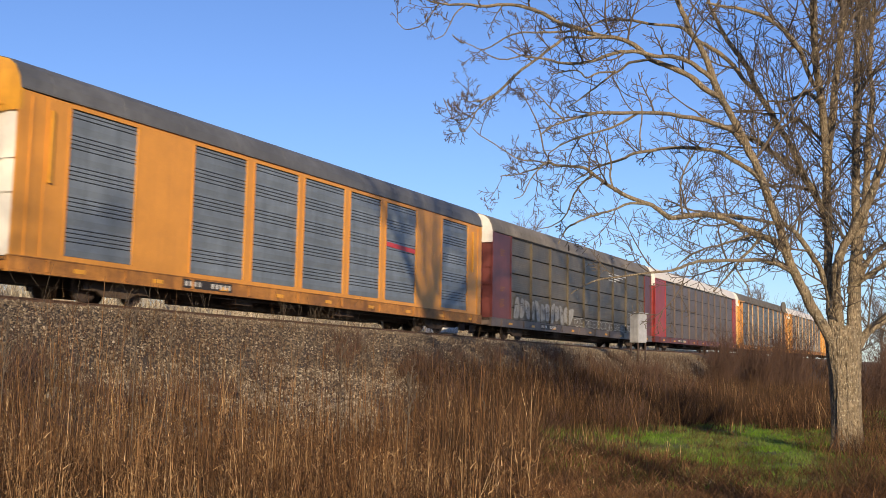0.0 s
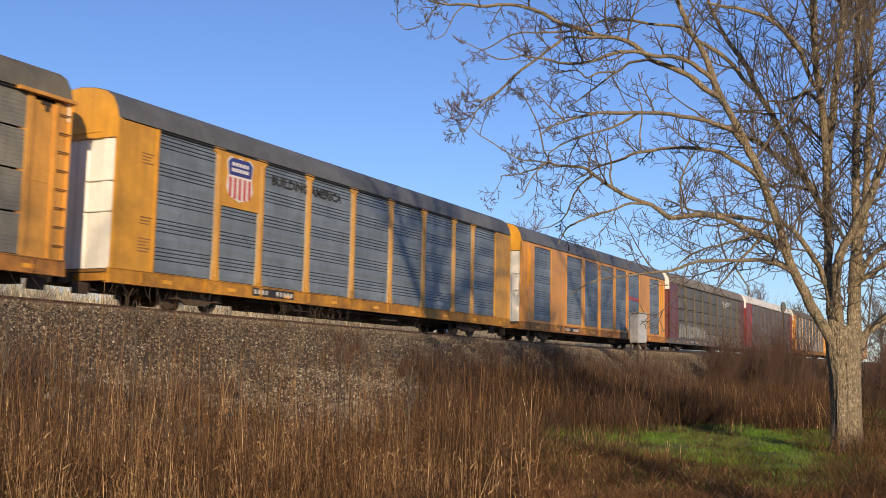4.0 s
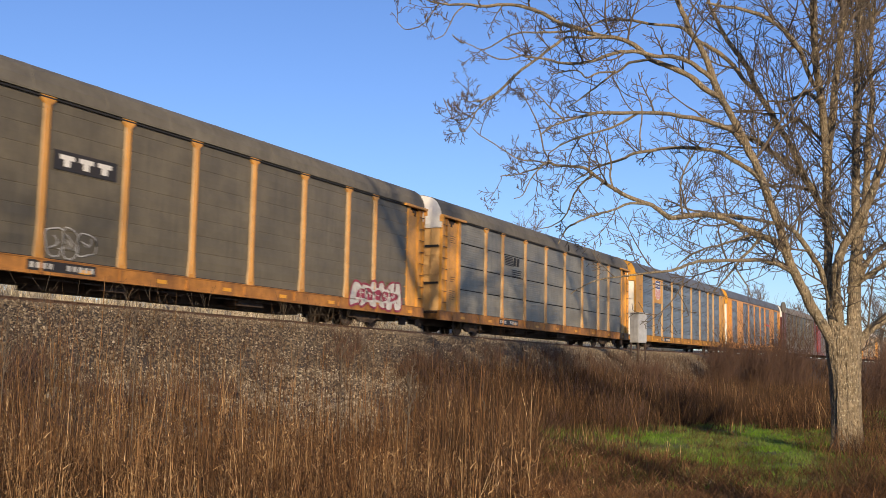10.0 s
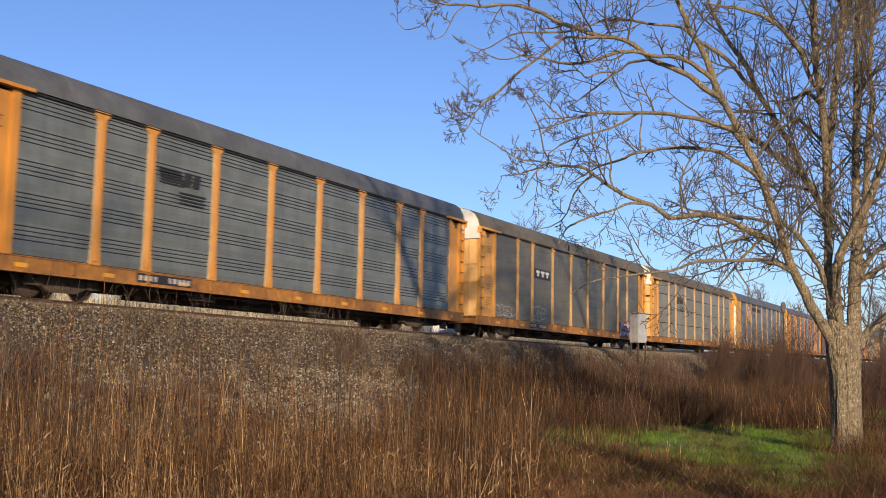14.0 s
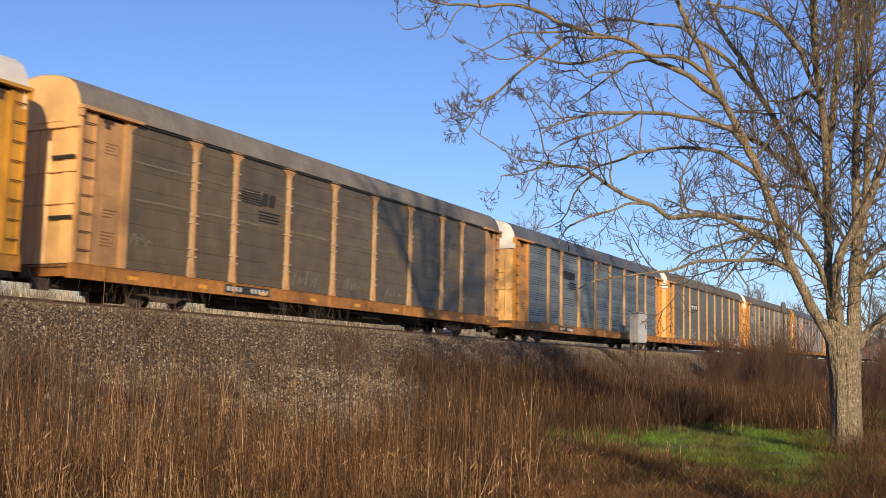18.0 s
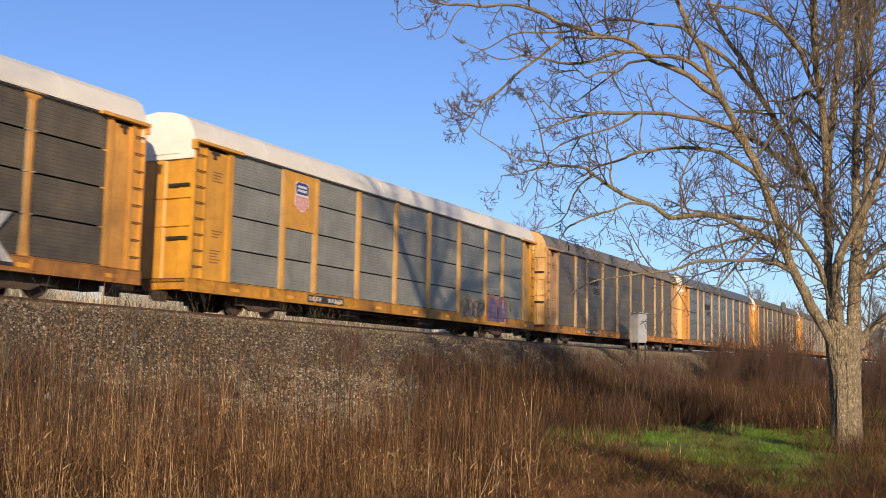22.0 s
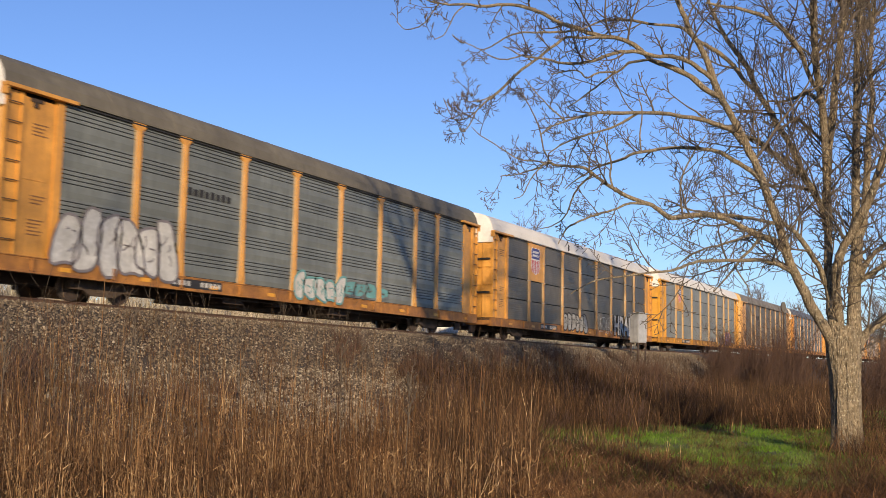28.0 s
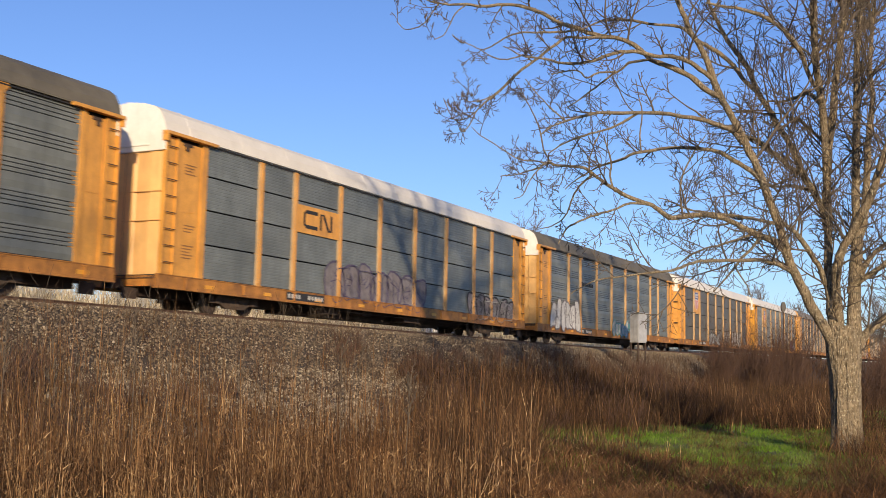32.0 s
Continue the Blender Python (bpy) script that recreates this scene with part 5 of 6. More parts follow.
def build_tree(limbs, seed, thick):
    rnd = random.Random(seed)
    tree = new("tree")
    right = Vector((math.cos(1.09956), -math.sin(1.09956), 0))
    away = Vector((math.sin(1.09956), math.cos(1.09956), 0))
    up = Vector((0, 0, 1))
    eye = EYE - Vector((23.0, -18.38, -3.05))
    # trunk with a flared, uneven foot
    bm = bmesh.new()
    rows = []
    prof = ((-0.35, 0.42), (0.0, 0.36), (0.25, 0.30), (0.7, 0.275), (1.2, 0.268), (1.7, 0.285), (2.0, 0.315), (2.3, 0.32), (2.55, 0.25))
    sides = 60
    for z in np.arange(-0.35, 2.56, 0.05):
        r = float(np.interp(z, [q[0] for q in prof], [q[1] for q in prof]))
        row = []
        for k in range(sides):
            a = k * math.tau / sides
            rr = r * (1 + 0.05 * math.sin(5 * a + 1.1 * z) + 0.035 * math.sin(9 * a - 2 * z) + 0.10 * math.sin(4 * a) * max(0.0, 0.35 - z))
            rr += 0.009 * math.sin(17 * a + 1.5 * math.sin(3.1 * z)) + 0.006 * math.sin(29 * a - 4.0 * z) * math.sin(7 * z + 3 * a) + rnd.uniform(-0.006, 0.006)
            row.append(bm.verts.new(right * (math.cos(a) * rr * 1.02 - 0.03 * z) + away * (math.sin(a) * rr) + up * z))
        rows.append(row)
    for a, b in zip(rows, rows[1:]):
        for k in range(sides):
            bm.faces.new((a[k], a[(k + 1) % sides], b[(k + 1) % sides], b[k]))
    bm.faces.new(rows[-1])
    part("trunk", bm, BARK, tree, smooth=True)
    sticks = Sticks()
    placed = []
    for name, (lean, pts) in limbs.items():
        n = len(pts)
        base = []
        for i, (u, v, r) in enumerate(pts):
            s = i / (n - 1)
            base.append((right * u + up * v, r, lean * 2.2 * s))
        if placed and not (name.startswith("stem") and name != "stem_dark" and name != "stem_far_right"):
            first = base[0][0]
            host, flat, deep = min(placed, key=lambda q: (q[1] - first).length)
            base = [(flat, base[0][1], deep)] + [(p, r, deep + a) for p, r, a in base]
        line = smooth_line([np.array((*p, r * 0.84, a)) for p, r, a in base], 3)
        flats, deeps = [Vector(q[:3]) for q in line], [q[4] for q in line]
        pos = [eye + (p - eye) * (1 + a / 21.3) + Vector((rnd.uniform(-1, 1), rnd.uniform(-1, 1), rnd.uniform(-1, 1))) * (q[3] * 0.05 + 0.006) for p, a, q in zip(flats, deeps, line)]
        rad = [max(q[3], 0.008) * rnd.uniform(0.93, 1.08) for q in line]
        placed += list(zip(pos, flats, deeps))
        own = Sticks()
        own.add(pos, rad, 10 if rad[0] > 0.1 else 7)
        part("limb", own.mesh("limb", BARK), None, tree)
        total = 0.0
        for i in range(1, len(pos)):
            seg = pos[i] - pos[i - 1]
            total += seg.length
            s = i / len(pos)
            r = rad[i]
            if name.startswith("stem") and pos[i].z < 3.4:
                continue
            if pos[i].z > 3.6 and r > 0.05 and rnd.random() < 0.05 * seg.length:
                side = seg.normalized().cross(Vector((rnd.gauss(0, 1), rnd.gauss(0, 1), rnd.gauss(0, 1)))).normalized()
                curl(sticks, rnd, pos[i], seg.normalized() * 0.5 + side, rnd.uniform(1.6, 3.0), min(0.035, r * 0.45), 3)
            count = thick * seg.length * (0.9 + 1.3 * s) * (2.0 if flats[i].dot(right) > -1.6 else 0.92)
            for _ in range(int(count) + (rnd.random() < count % 1)):
                e = seg.normalized()
                side = e.cross(Vector((rnd.gauss(0, 1), rnd.gauss(0, 1), rnd.gauss(0, 1))))
                if side.length < 0.05:
                    continue
                size = rnd.uniform(0.6, 1.9) * (0.8 if r < 0.02 else 1.0) * (0.55 if flats[i].dot(right) < -5.6 else 1.0)
                d = e * 0.55 + side.normalized() * 0.8 + up * 0.15
                curl(sticks, rnd, pos[i - 1].lerp(pos[i], rnd.random()), d, size, min(0.022, r * 0.45 + 0.005), 2)
        if name.startswith("stem") and pos[-1].z > 9.5:
            # the crown's top
            for _ in range(7):
                d = Vector((rnd.gauss(0, 0.8), rnd.gauss(0, 0.8), 0.9))
                grow(sticks, rnd, pos[-rnd.randint(1, 6)], d, rnd.uniform(2.0, 3.8), 0.04, 3, 0.35, 0.35)
    ob = part("twig_mass", sticks.mesh("twig_mass", TWIG), None, tree)
    tagged(ob, kind="stuff")
    return tree


tree = tagged(build_tree(BOUGH_LINES, 3, 1.15), "large bare many-stemmed tree with grey-brown lichened bark", "tree")
tree.location = (23.0, -18.38, -3.05)

# A tall tree behind the camera; its shadow falls across the cars.
def build_tall_tree(x, y, fork):
    rnd = random.Random(12)
    ob = tagged(new("tree"), "tall bare slim-trunked tree beside the field edge", "tree")
    own = Sticks()
    own.add([Vector((0, 0, -0.4)), Vector((0.05, 0, fork * 0.4)), Vector((-0.05, 0.05, fork * 0.75)), Vector((0, 0, fork))], [0.21, 0.135, 0.12, 0.14], 12)
    part("trunk", own.mesh("trunk", BARK), None, ob)
    across = Vector((math.cos(SHADE_WAY), -math.sin(SHADE_WAY), 0))
    along = Vector((math.sin(SHADE_WAY), math.cos(SHADE_WAY), 0))
    st = Sticks()
    for k, (side, rise) in enumerate(((-5.6, 6.5), (-3.4, 8.5), (-1.5, 10.0), (0.6, 11.0), (2.4, 9.5), (4.6, 8.0), (6.8, 5.5))):
        tip = across * side + along * rnd.uniform(-3, 3) + Vector((0, 0, rise))
        pts = [Vector((0, 0, fork - 0.3))]
        for i in range(1, 7):
            q = i / 6
            pts.append(Vector((0, 0, fork)) + tip * q + Vector((rnd.uniform(-0.25, 0.25), rnd.uniform(-0.25, 0.25), 0.6 * math.sin(q * 3.1) * (-1 if k % 2 else 1))))
        own = Sticks()
        own.add(pts, [0.15 * (1 - 0.85 * i / 6) for i in range(7)], 8)
        part("limb", own.mesh("limb", BARK), None, ob)
        for i in range(2, 7):
            for _ in range(2):
                way = tip.normalized() * 0.6 + Vector((rnd.gauss(0, 0.6), rnd.gauss(0, 0.6), rnd.gauss(0.1, 0.4)))
                grow(st, rnd, pts[i - 1].lerp(pts[i], rnd.random()), way, rnd.uniform(1.4, 3.0), 0.035, 2, 0.35, 0.3)
    tagged(part("twig_mass", st.mesh("twig_mass", TWIG), None, ob), kind="stuff")
    ob.location = (x, y, -3.15)
    return ob


tall_tree = build_tall_tree(2.6, -25.2, 15.9)
copy_thing(tall_tree, pose(-35.1, -29.7, -3.15))
copy_thing(tall_tree, pose(20.5, -28.0, -3.15, 0, 0, 150))


def young_tree(seed, tall, mat, depth=3):
    """A bare tree far off, one trunk and its twigs."""
    rnd = random.Random(seed)
    ob = new("bare_tree")
    own = Sticks()
    top = Vector((rnd.uniform(-0.4, 0.4), rnd.uniform(-0.4, 0.4), tall * 0.8))
    line = [Vector((0, 0, -0.5)), top * 0.3, top * 0.6 + Vector((0.2, 0.1, 0)), top]
    own.add(line, [tall * 0.022, tall * 0.018, tall * 0.012, tall * 0.005], 6)
    part("trunk", own.mesh("trunk", mat), None, ob)
    st = Sticks()
    for k in range(16):
        s = 0.25 + 0.75 * k / 16
        a = k * 2.4 + rnd.uniform(-0.4, 0.4)
        grow(st, rnd, line[0].lerp(top, s), Vector((math.cos(a), math.sin(a), 0.9)), tall * (0.42 - 0.2 * s), tall * 0.006, depth, 0.25)
    tagged(part("twig_mass", st.mesh("twig_mass", mat), None, ob), kind="stuff")
    return tagged(ob, "bare winter tree far behind the railway", "tree", "far bare trees")


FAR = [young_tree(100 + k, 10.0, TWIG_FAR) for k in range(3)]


# ---- weeds, grass, ballast stones: what nobody could count ----
def weed_material(name, colors, patch):
    """Dry stalks: each its own colour out of a ramp, with patches of the second ramp."""
    m = bpy.data.materials.new(name)
    m.use_nodes = True
    t, link = m.node_tree, m.node_tree.links.new
    bsdf = t.nodes["Principled BSDF"]
    bsdf.inputs["Roughness"].default_value = 0.85
    bsdf.inputs["Specular IOR Level"].default_value = 0.2
    rnd = t.nodes.new("ShaderNodeNewGeometry").outputs["Random Per Island"]
    outs = []
    for cols in (colors, patch):
        r = t.nodes.new("ShaderNodeValToRGB")
        r.color_ramp.interpolation = "LINEAR"
        while len(r.color_ramp.elements) < len(cols):
            r.color_ramp.elements.new(0.5)
        for i, c in enumerate(cols):
            r.color_ramp.elements[i].position = i / (len(cols) - 1)
            r.color_ramp.elements[i].color = (*c, 1)
        link(rnd, r.inputs["Fac"])
        outs.append(r.outputs["Color"])
    n = t.nodes.new("ShaderNodeTexNoise")
    n.inputs["Scale"].default_value, n.inputs["Detail"].default_value = 0.35, 3.0
    link(t.nodes.new("ShaderNodeTexCoord").outputs["Object"], n.inputs["Vector"])
    r = t.nodes.new("ShaderNodeValToRGB")
    r.color_ramp.elements[0].position, r.color_ramp.elements[1].position = 0.42, 0.6
    link(n.outputs["Fac"], r.inputs["Fac"])
    x = t.nodes.new("ShaderNodeMix")
    x.data_type = "RGBA"
    link(r.outputs["Color"], x.inputs["Factor"])
    link(outs[0], x.inputs[6])
    link(outs[1], x.inputs[7])
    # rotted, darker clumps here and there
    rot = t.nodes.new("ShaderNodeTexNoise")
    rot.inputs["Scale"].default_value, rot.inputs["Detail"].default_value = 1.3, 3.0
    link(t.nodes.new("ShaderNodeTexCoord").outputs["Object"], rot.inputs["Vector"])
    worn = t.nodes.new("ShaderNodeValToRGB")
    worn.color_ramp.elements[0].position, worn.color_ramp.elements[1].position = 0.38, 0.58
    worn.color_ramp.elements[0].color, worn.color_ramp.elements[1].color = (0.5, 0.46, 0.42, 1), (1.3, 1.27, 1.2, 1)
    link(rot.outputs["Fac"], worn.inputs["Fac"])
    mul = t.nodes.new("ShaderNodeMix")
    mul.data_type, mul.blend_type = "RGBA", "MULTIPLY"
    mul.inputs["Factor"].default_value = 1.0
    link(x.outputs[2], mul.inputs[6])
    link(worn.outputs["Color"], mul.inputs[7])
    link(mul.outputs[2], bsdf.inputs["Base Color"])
    return m


TAN = ((0.055, 0.030, 0.013), (0.115, 0.064, 0.028), (0.28, 0.17, 0.08), (0.58, 0.42, 0.24))
RUST = ((0.028, 0.014, 0.007), (0.068, 0.032, 0.013), (0.12, 0.057, 0.023), (0.21, 0.115, 0.05))
DIM = ((0.035, 0.02, 0.011), (0.08, 0.046, 0.022), (0.145, 0.085, 0.04))
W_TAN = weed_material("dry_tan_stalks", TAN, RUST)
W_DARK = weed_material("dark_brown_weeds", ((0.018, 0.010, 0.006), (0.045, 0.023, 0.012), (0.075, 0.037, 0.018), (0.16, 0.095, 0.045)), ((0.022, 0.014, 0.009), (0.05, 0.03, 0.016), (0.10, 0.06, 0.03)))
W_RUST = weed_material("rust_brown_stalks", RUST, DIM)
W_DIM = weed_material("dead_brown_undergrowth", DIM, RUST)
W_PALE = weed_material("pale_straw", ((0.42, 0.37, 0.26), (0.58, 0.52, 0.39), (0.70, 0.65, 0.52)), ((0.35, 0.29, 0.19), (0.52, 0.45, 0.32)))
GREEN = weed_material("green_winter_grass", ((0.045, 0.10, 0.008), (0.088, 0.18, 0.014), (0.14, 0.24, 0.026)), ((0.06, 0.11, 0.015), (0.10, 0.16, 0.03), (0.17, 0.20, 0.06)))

gen = np.random.default_rng(7)


def blades(name, mat, x, y, tall, wide, lean, droop, segs=3, z=None, label="", category="grass"):
    """One ribbon a stalk, tapering and leaning; all in one mesh."""
    n = len(x)
    z = height(x, y) - 0.03 if z is None else z
    a = gen.uniform(0, math.tau, n)
    la = gen.uniform(0, math.tau, n)
    lx, ly = np.cos(la) * lean, np.sin(la) * lean
    verts = np.zeros((n, segs + 1, 2, 3), dtype=np.float32)
    for s in range(segs + 1):
        q = s / segs
        cx = x + lx * tall * (q + droop * q * q)
        cy = y + ly * tall * (q + droop * q * q)
        cz = z + tall * (q - 0.5 * droop * lean * q * q)
        w = wide * (1 - 0.8 * q) * 0.5
        for k, sg in enumerate((-1, 1)):
            verts[:, s, k, 0] = cx + sg * np.cos(a) * w
            verts[:, s, k, 1] = cy + sg * np.sin(a) * w
            verts[:, s, k, 2] = cz
    i = np.arange(n)[:, None] * (segs + 1) * 2 + np.arange(segs)[None, :] * 2
    faces = np.stack([i, i + 1, i + 3, i + 2], -1).reshape(-1, 4)
    ob = new(name, raw_mesh(name, verts.reshape(-1, 3), faces, mat))
    return tagged(ob, label, category, kind="stuff")


def to_view(u, d):
    """Ground places from a bearing (sideways share) and a distance from the eye."""
    fx, fy = math.sin(1.09956), math.cos(1.09956)
    rx, ry = math.cos(1.09956), -math.sin(1.09956)
    return d * fx + u * d * rx, EYE.y + d * fy + u * d * ry


def clumped(n, u0, u1, d0, d1, power=1.0, every=14, spread=0.35):
    """Scattered in clumps over a sector of the field."""
    m = n // every
    cu = gen.uniform(u0, u1, m)
    cd = d0 + (d1 - d0) * gen.uniform(0, 1, m) ** power
    cx, cy = to_view(cu, cd)
    x = np.repeat(cx, every) + gen.normal(0, spread, m * every)
    y = np.repeat(cy, every) + gen.normal(0, spread, m * every)
    return x, y


def keep(x, y, cond):
    return x[cond], y[cond]


def side_share(x, y):
    """How far to the side of the view's middle a place lies, and how far off."""
    fx, fy = math.sin(1.09956), math.cos(1.09956)
    d = x * fx + (y - EYE.y) * fy
    return (x * fy - (y - EYE.y) * fx) / np.maximum(d, 0.1), d


def in_green(x, y):
    """The green patches round the big tree, with ragged edges."""
    u, d = side_share(x, y)
    far = np.log(np.maximum(d, 1.0))
    edge = 1.05 + 0.3 * np.sin(0.9 * x + 1.9 * y) + 0.3 * np.sin(2.3 * x - 1.7 * y) + 0.25 * np.sin(5.1 * x + 3.3 * y)
    near_patch = ((u - 0.285) / 0.115) ** 2 + ((far - 3.15) / 0.33) ** 2
    side_patch = ((u - 0.43) / 0.07) ** 2 + ((far - 3.75) / 0.45) ** 2
    front_patch = ((u - 0.32) / 0.06) ** 2 + ((far - 2.72) / 0.10) ** 2
    return (near_patch < edge) | (side_patch < edge - 0.2) | (front_patch < edge - 0.3)


def trimmed(x, y, tall):
    """Weeds stay low before the green patch."""
    u, d = side_share(x, y)
    return tall * np.where((u > 0.09) & (d < 26), 0.3, 1.0)


# tall dry stalks over the near field, thin enough to see between
x, y = clumped(3900, -0.50, 0.14, 8.5, 21.0, 1.0, 9, 0.22)
u, d = side_share(x, y)
x, y = keep(x, y, (y < -4.6) & ~in_green(x, y) & (gen.uniform(0, 1, len(x)) < np.where(u < -0.08, 0.62, 0.9)))
t = trimmed(x, y, gen.gamma(3, 0.185, len(x)).clip(0.15, 1.3))
blades("dry_stalks", W_TAN, x, y, t, gen.uniform(0.006, 0.011, len(x)), gen.uniform(0.0, 0.17, len(x)), 0.4, 4, label="tall dry tan weed stalks over the field")
x, y = clumped(1500, -0.50, 0.20, 8.5, 19.0, 1.0, 3, 0.5)
u, d = side_share(x, y)
x, y = keep(x, y, (y < -5.0) & (u < 0.06) & ~in_green(x, y))
blades("bent_stalks", W_TAN, x, y, gen.uniform(0.2, 0.8, len(x)), gen.uniform(0.006, 0.011, len(x)), gen.uniform(0.4, 1.5, len(x)), 0.1, 3, label="broken dry stalks leaning over among the weeds")
x, y = clumped(420, -0.48, 0.10, 9.0, 18.0, 1.0, 2, 0.3)
blades("tall_weeds", W_DIM, x, y, trimmed(x, y, gen.uniform(1.2, 1.9, len(x))), gen.uniform(0.010, 0.016, len(x)), gen.uniform(0.0, 0.15, len(x)), 0.2, 4, label="single tall dead weeds standing over the rest")
x, y = clumped(2300, -0.50, 0.02, 13.0, 24.0, 1.0, 6, 0.3)
x, y = keep(x, y, (y < -3.0) & (y > -10.5))
blades("bank_stalks", W_TAN, x, y, gen.gamma(4, 0.2, len(x)).clip(0.25, 1.7), gen.uniform(0.007, 0.012, len(x)), gen.uniform(0.0, 0.2, len(x)), 0.3, 4, label="thin pale stalks standing before the ballast slope")
x, y = 22.8 + gen.normal(-0.1, 0.5, 1300), -18.7 + gen.normal(0.0, 0.45, 1300)
blades("trunk_weeds", W_DIM, x, y, gen.uniform(0.12, 0.75, len(x)), gen.uniform(0.006, 0.012, len(x)), gen.uniform(0.1, 0.6, len(x)), 0.5, 3, label="brown weeds round the foot of the tree")
x, y = clumped(6500, 0.0, 0.46, 15.0, 48.0, 1.0, 6, 0.4)
x, y = keep(x, y, (y < -3.4) & ~in_green(x, y))
blades("scattered_stalks", W_TAN, x, y, trimmed(x, y, gen.gamma(5, 0.17, len(x)).clip(0.3, 1.6)), gen.uniform(0.008, 0.016, len(x)), gen.uniform(0.0, 0.35, len(x)), 0.3, 3, label="scattered pale stalks among the rust-brown grass")
# curled dead leaves and seed heads hanging among the stalks
for name, mat, count, low, high, text in (("dead_leaves", W_RUST, 60000, 0.05, 0.7, "curled dead leaves hanging among the weed stalks"), ("seed_heads", W_TAN, 26000, 0.15, 0.9, "pale dry seed heads and leaf shreds on the stalks")):
    x, y = clumped(count, -0.50, 0.30, 8.5, 22.0, 1.0, 16, 0.25)
    x, y = keep(x, y, (y < -6.4) & ~in_green(x, y))
    up = height(x, y) + trimmed(x, y, gen.uniform(low, high, len(x)) * gen.uniform(0.2, 1.0, len(x)))
    blades(name, mat, x, y, gen.uniform(0.025, 0.09, len(x)), gen.uniform(0.006, 0.015, len(x)), gen.uniform(0.1, 1.6, len(x)), 0.5, 2, up, label=text)
x, y = clumped(6500, -0.50, 0.02, 8.0, 15.0, 1.0, 14, 0.2)
x, y = keep(x, y, (y < -9.0) & ~in_green(x, y))
blades("near_stalks", W_TAN, x, y, gen.uniform(0.2, 0.85, len(x)), gen.uniform(0.004, 0.009, len(x)), gen.uniform(0.0, 0.3, len(x)), 0.3, 3, label="thick stand of thin brown stalks in the near field")
# low tangle under them
x, y = clumped(70000, -0.50, 0.48, 8.0, 20.0, 1.0, 22, 0.35)
u, d = side_share(x, y)
x, y = keep(x, y, (y < -7.4 + 1.2 * np.clip(u * 5, -1, 2)) & ~in_green(x, y) & ((u > -0.12) | (gen.uniform(0, 1, len(x)) < np.clip((-8.0 - y) / 7.0, 0.12, 1.0))))
blades("dead_undergrowth", W_RUST, x, y, gen.uniform(0.06, 0.42, len(x)), gen.uniform(0.006, 0.013, len(x)), gen.uniform(0.2, 1.0, len(x)), 0.6, 3, label="tangled dead brown undergrowth on the ground")
# rust-brown grass across the middle and along the foot of the bank
x, y = clumped(60000, -0.02, 0.50, 14.0, 50.0, 1.0, 26, 0.5)
x, y = keep(x, y, (y < -3.2) & ~in_green(x, y))
blades("rust_brown_grass", W_DARK, x, y, trimmed(x, y, gen.uniform(0.3, 1.1, len(x))), gen.uniform(0.007, 0.013, len(x)), gen.uniform(0.05, 0.65, len(x)), 0.6, 3, label="rust-brown dead grass along the railway bank")
x, y = clumped(60000, 0.05, 0.50, 30.0, 95.0, 1.2, 30, 1.0)
x, y = keep(x, y, (y < np.where(x > 46, -1.3, -4.0)) & ~in_green(x, y))
blades("bank_weeds", W_DARK, x, y, gen.uniform(0.3, 1.3, len(x)) * np.where(y > -4.6, 0.5, 1.0), gen.uniform(0.012, 0.03, len(x)), gen.uniform(0.0, 0.5, len(x)), 0.5, 3, label="brown dead weeds along the far bank")
x, y = clumped(26000, 0.2, 0.52, 90.0, 200.0, 1.2, 30, 1.6)
x, y = keep(x, y, y < -1.3)
blades("distant_bank_weeds", W_DARK, x, y, gen.uniform(0.3, 1.3, len(x)), gen.uniform(0.03, 0.06, len(x)), gen.uniform(0.0, 0.5, len(x)), 0.5, 2, label="brown dead weeds along the distant bank")
# sparse stalks out of the ballast slope
x, y = clumped(15000, -0.50, 0.22, 14.0, 40.0, 1.0, 24, 0.42)
x, y = keep(x, y, (y > -9.5) & (y < -0.7))
blades("ballast_weeds", W_DIM, x, y, gen.gamma(5, 0.1, len(x)).clip(0.12, 1.1), gen.uniform(0.006, 0.013, len(x)), gen.uniform(0.0, 0.5, len(x)), 0.3, 3, label="sparse dead weeds growing out of the ballast slope")
# pale grass and brown weeds on the rise beyond the track
x = gen.uniform(4, 130, 42000)
y = gen.uniform(10.0, 25.0, 42000)
x, y = keep(x, y, np.sin(0.55 * x) + 0.6 * np.sin(1.7 * x + 0.8) > -0.7)
blades("far_pale_grass", W_PALE, x, y, gen.gamma(4, 0.16, len(x)).clip(0.1, 1.5), gen.uniform(0.02, 0.05, len(x)), gen.uniform(0.1, 0.6, len(x)), 0.3, 2, label="pale straw-coloured grass beyond the track")
x = gen.uniform(48, 130, 15000)
y = gen.uniform(17.0, 24.0, 15000)
x, y = keep(x, y, np.sin(0.4 * x + 1.0) + 0.7 * np.sin(1.3 * x) > -0.5)
blades("far_brown_weeds", W_DIM, x, y, gen.uniform(0.4, 1.2, len(x)), gen.uniform(0.02, 0.05, len(x)), gen.uniform(0.0, 0.3, len(x)), 0.3, 2, label="dark dead weeds beyond the track")
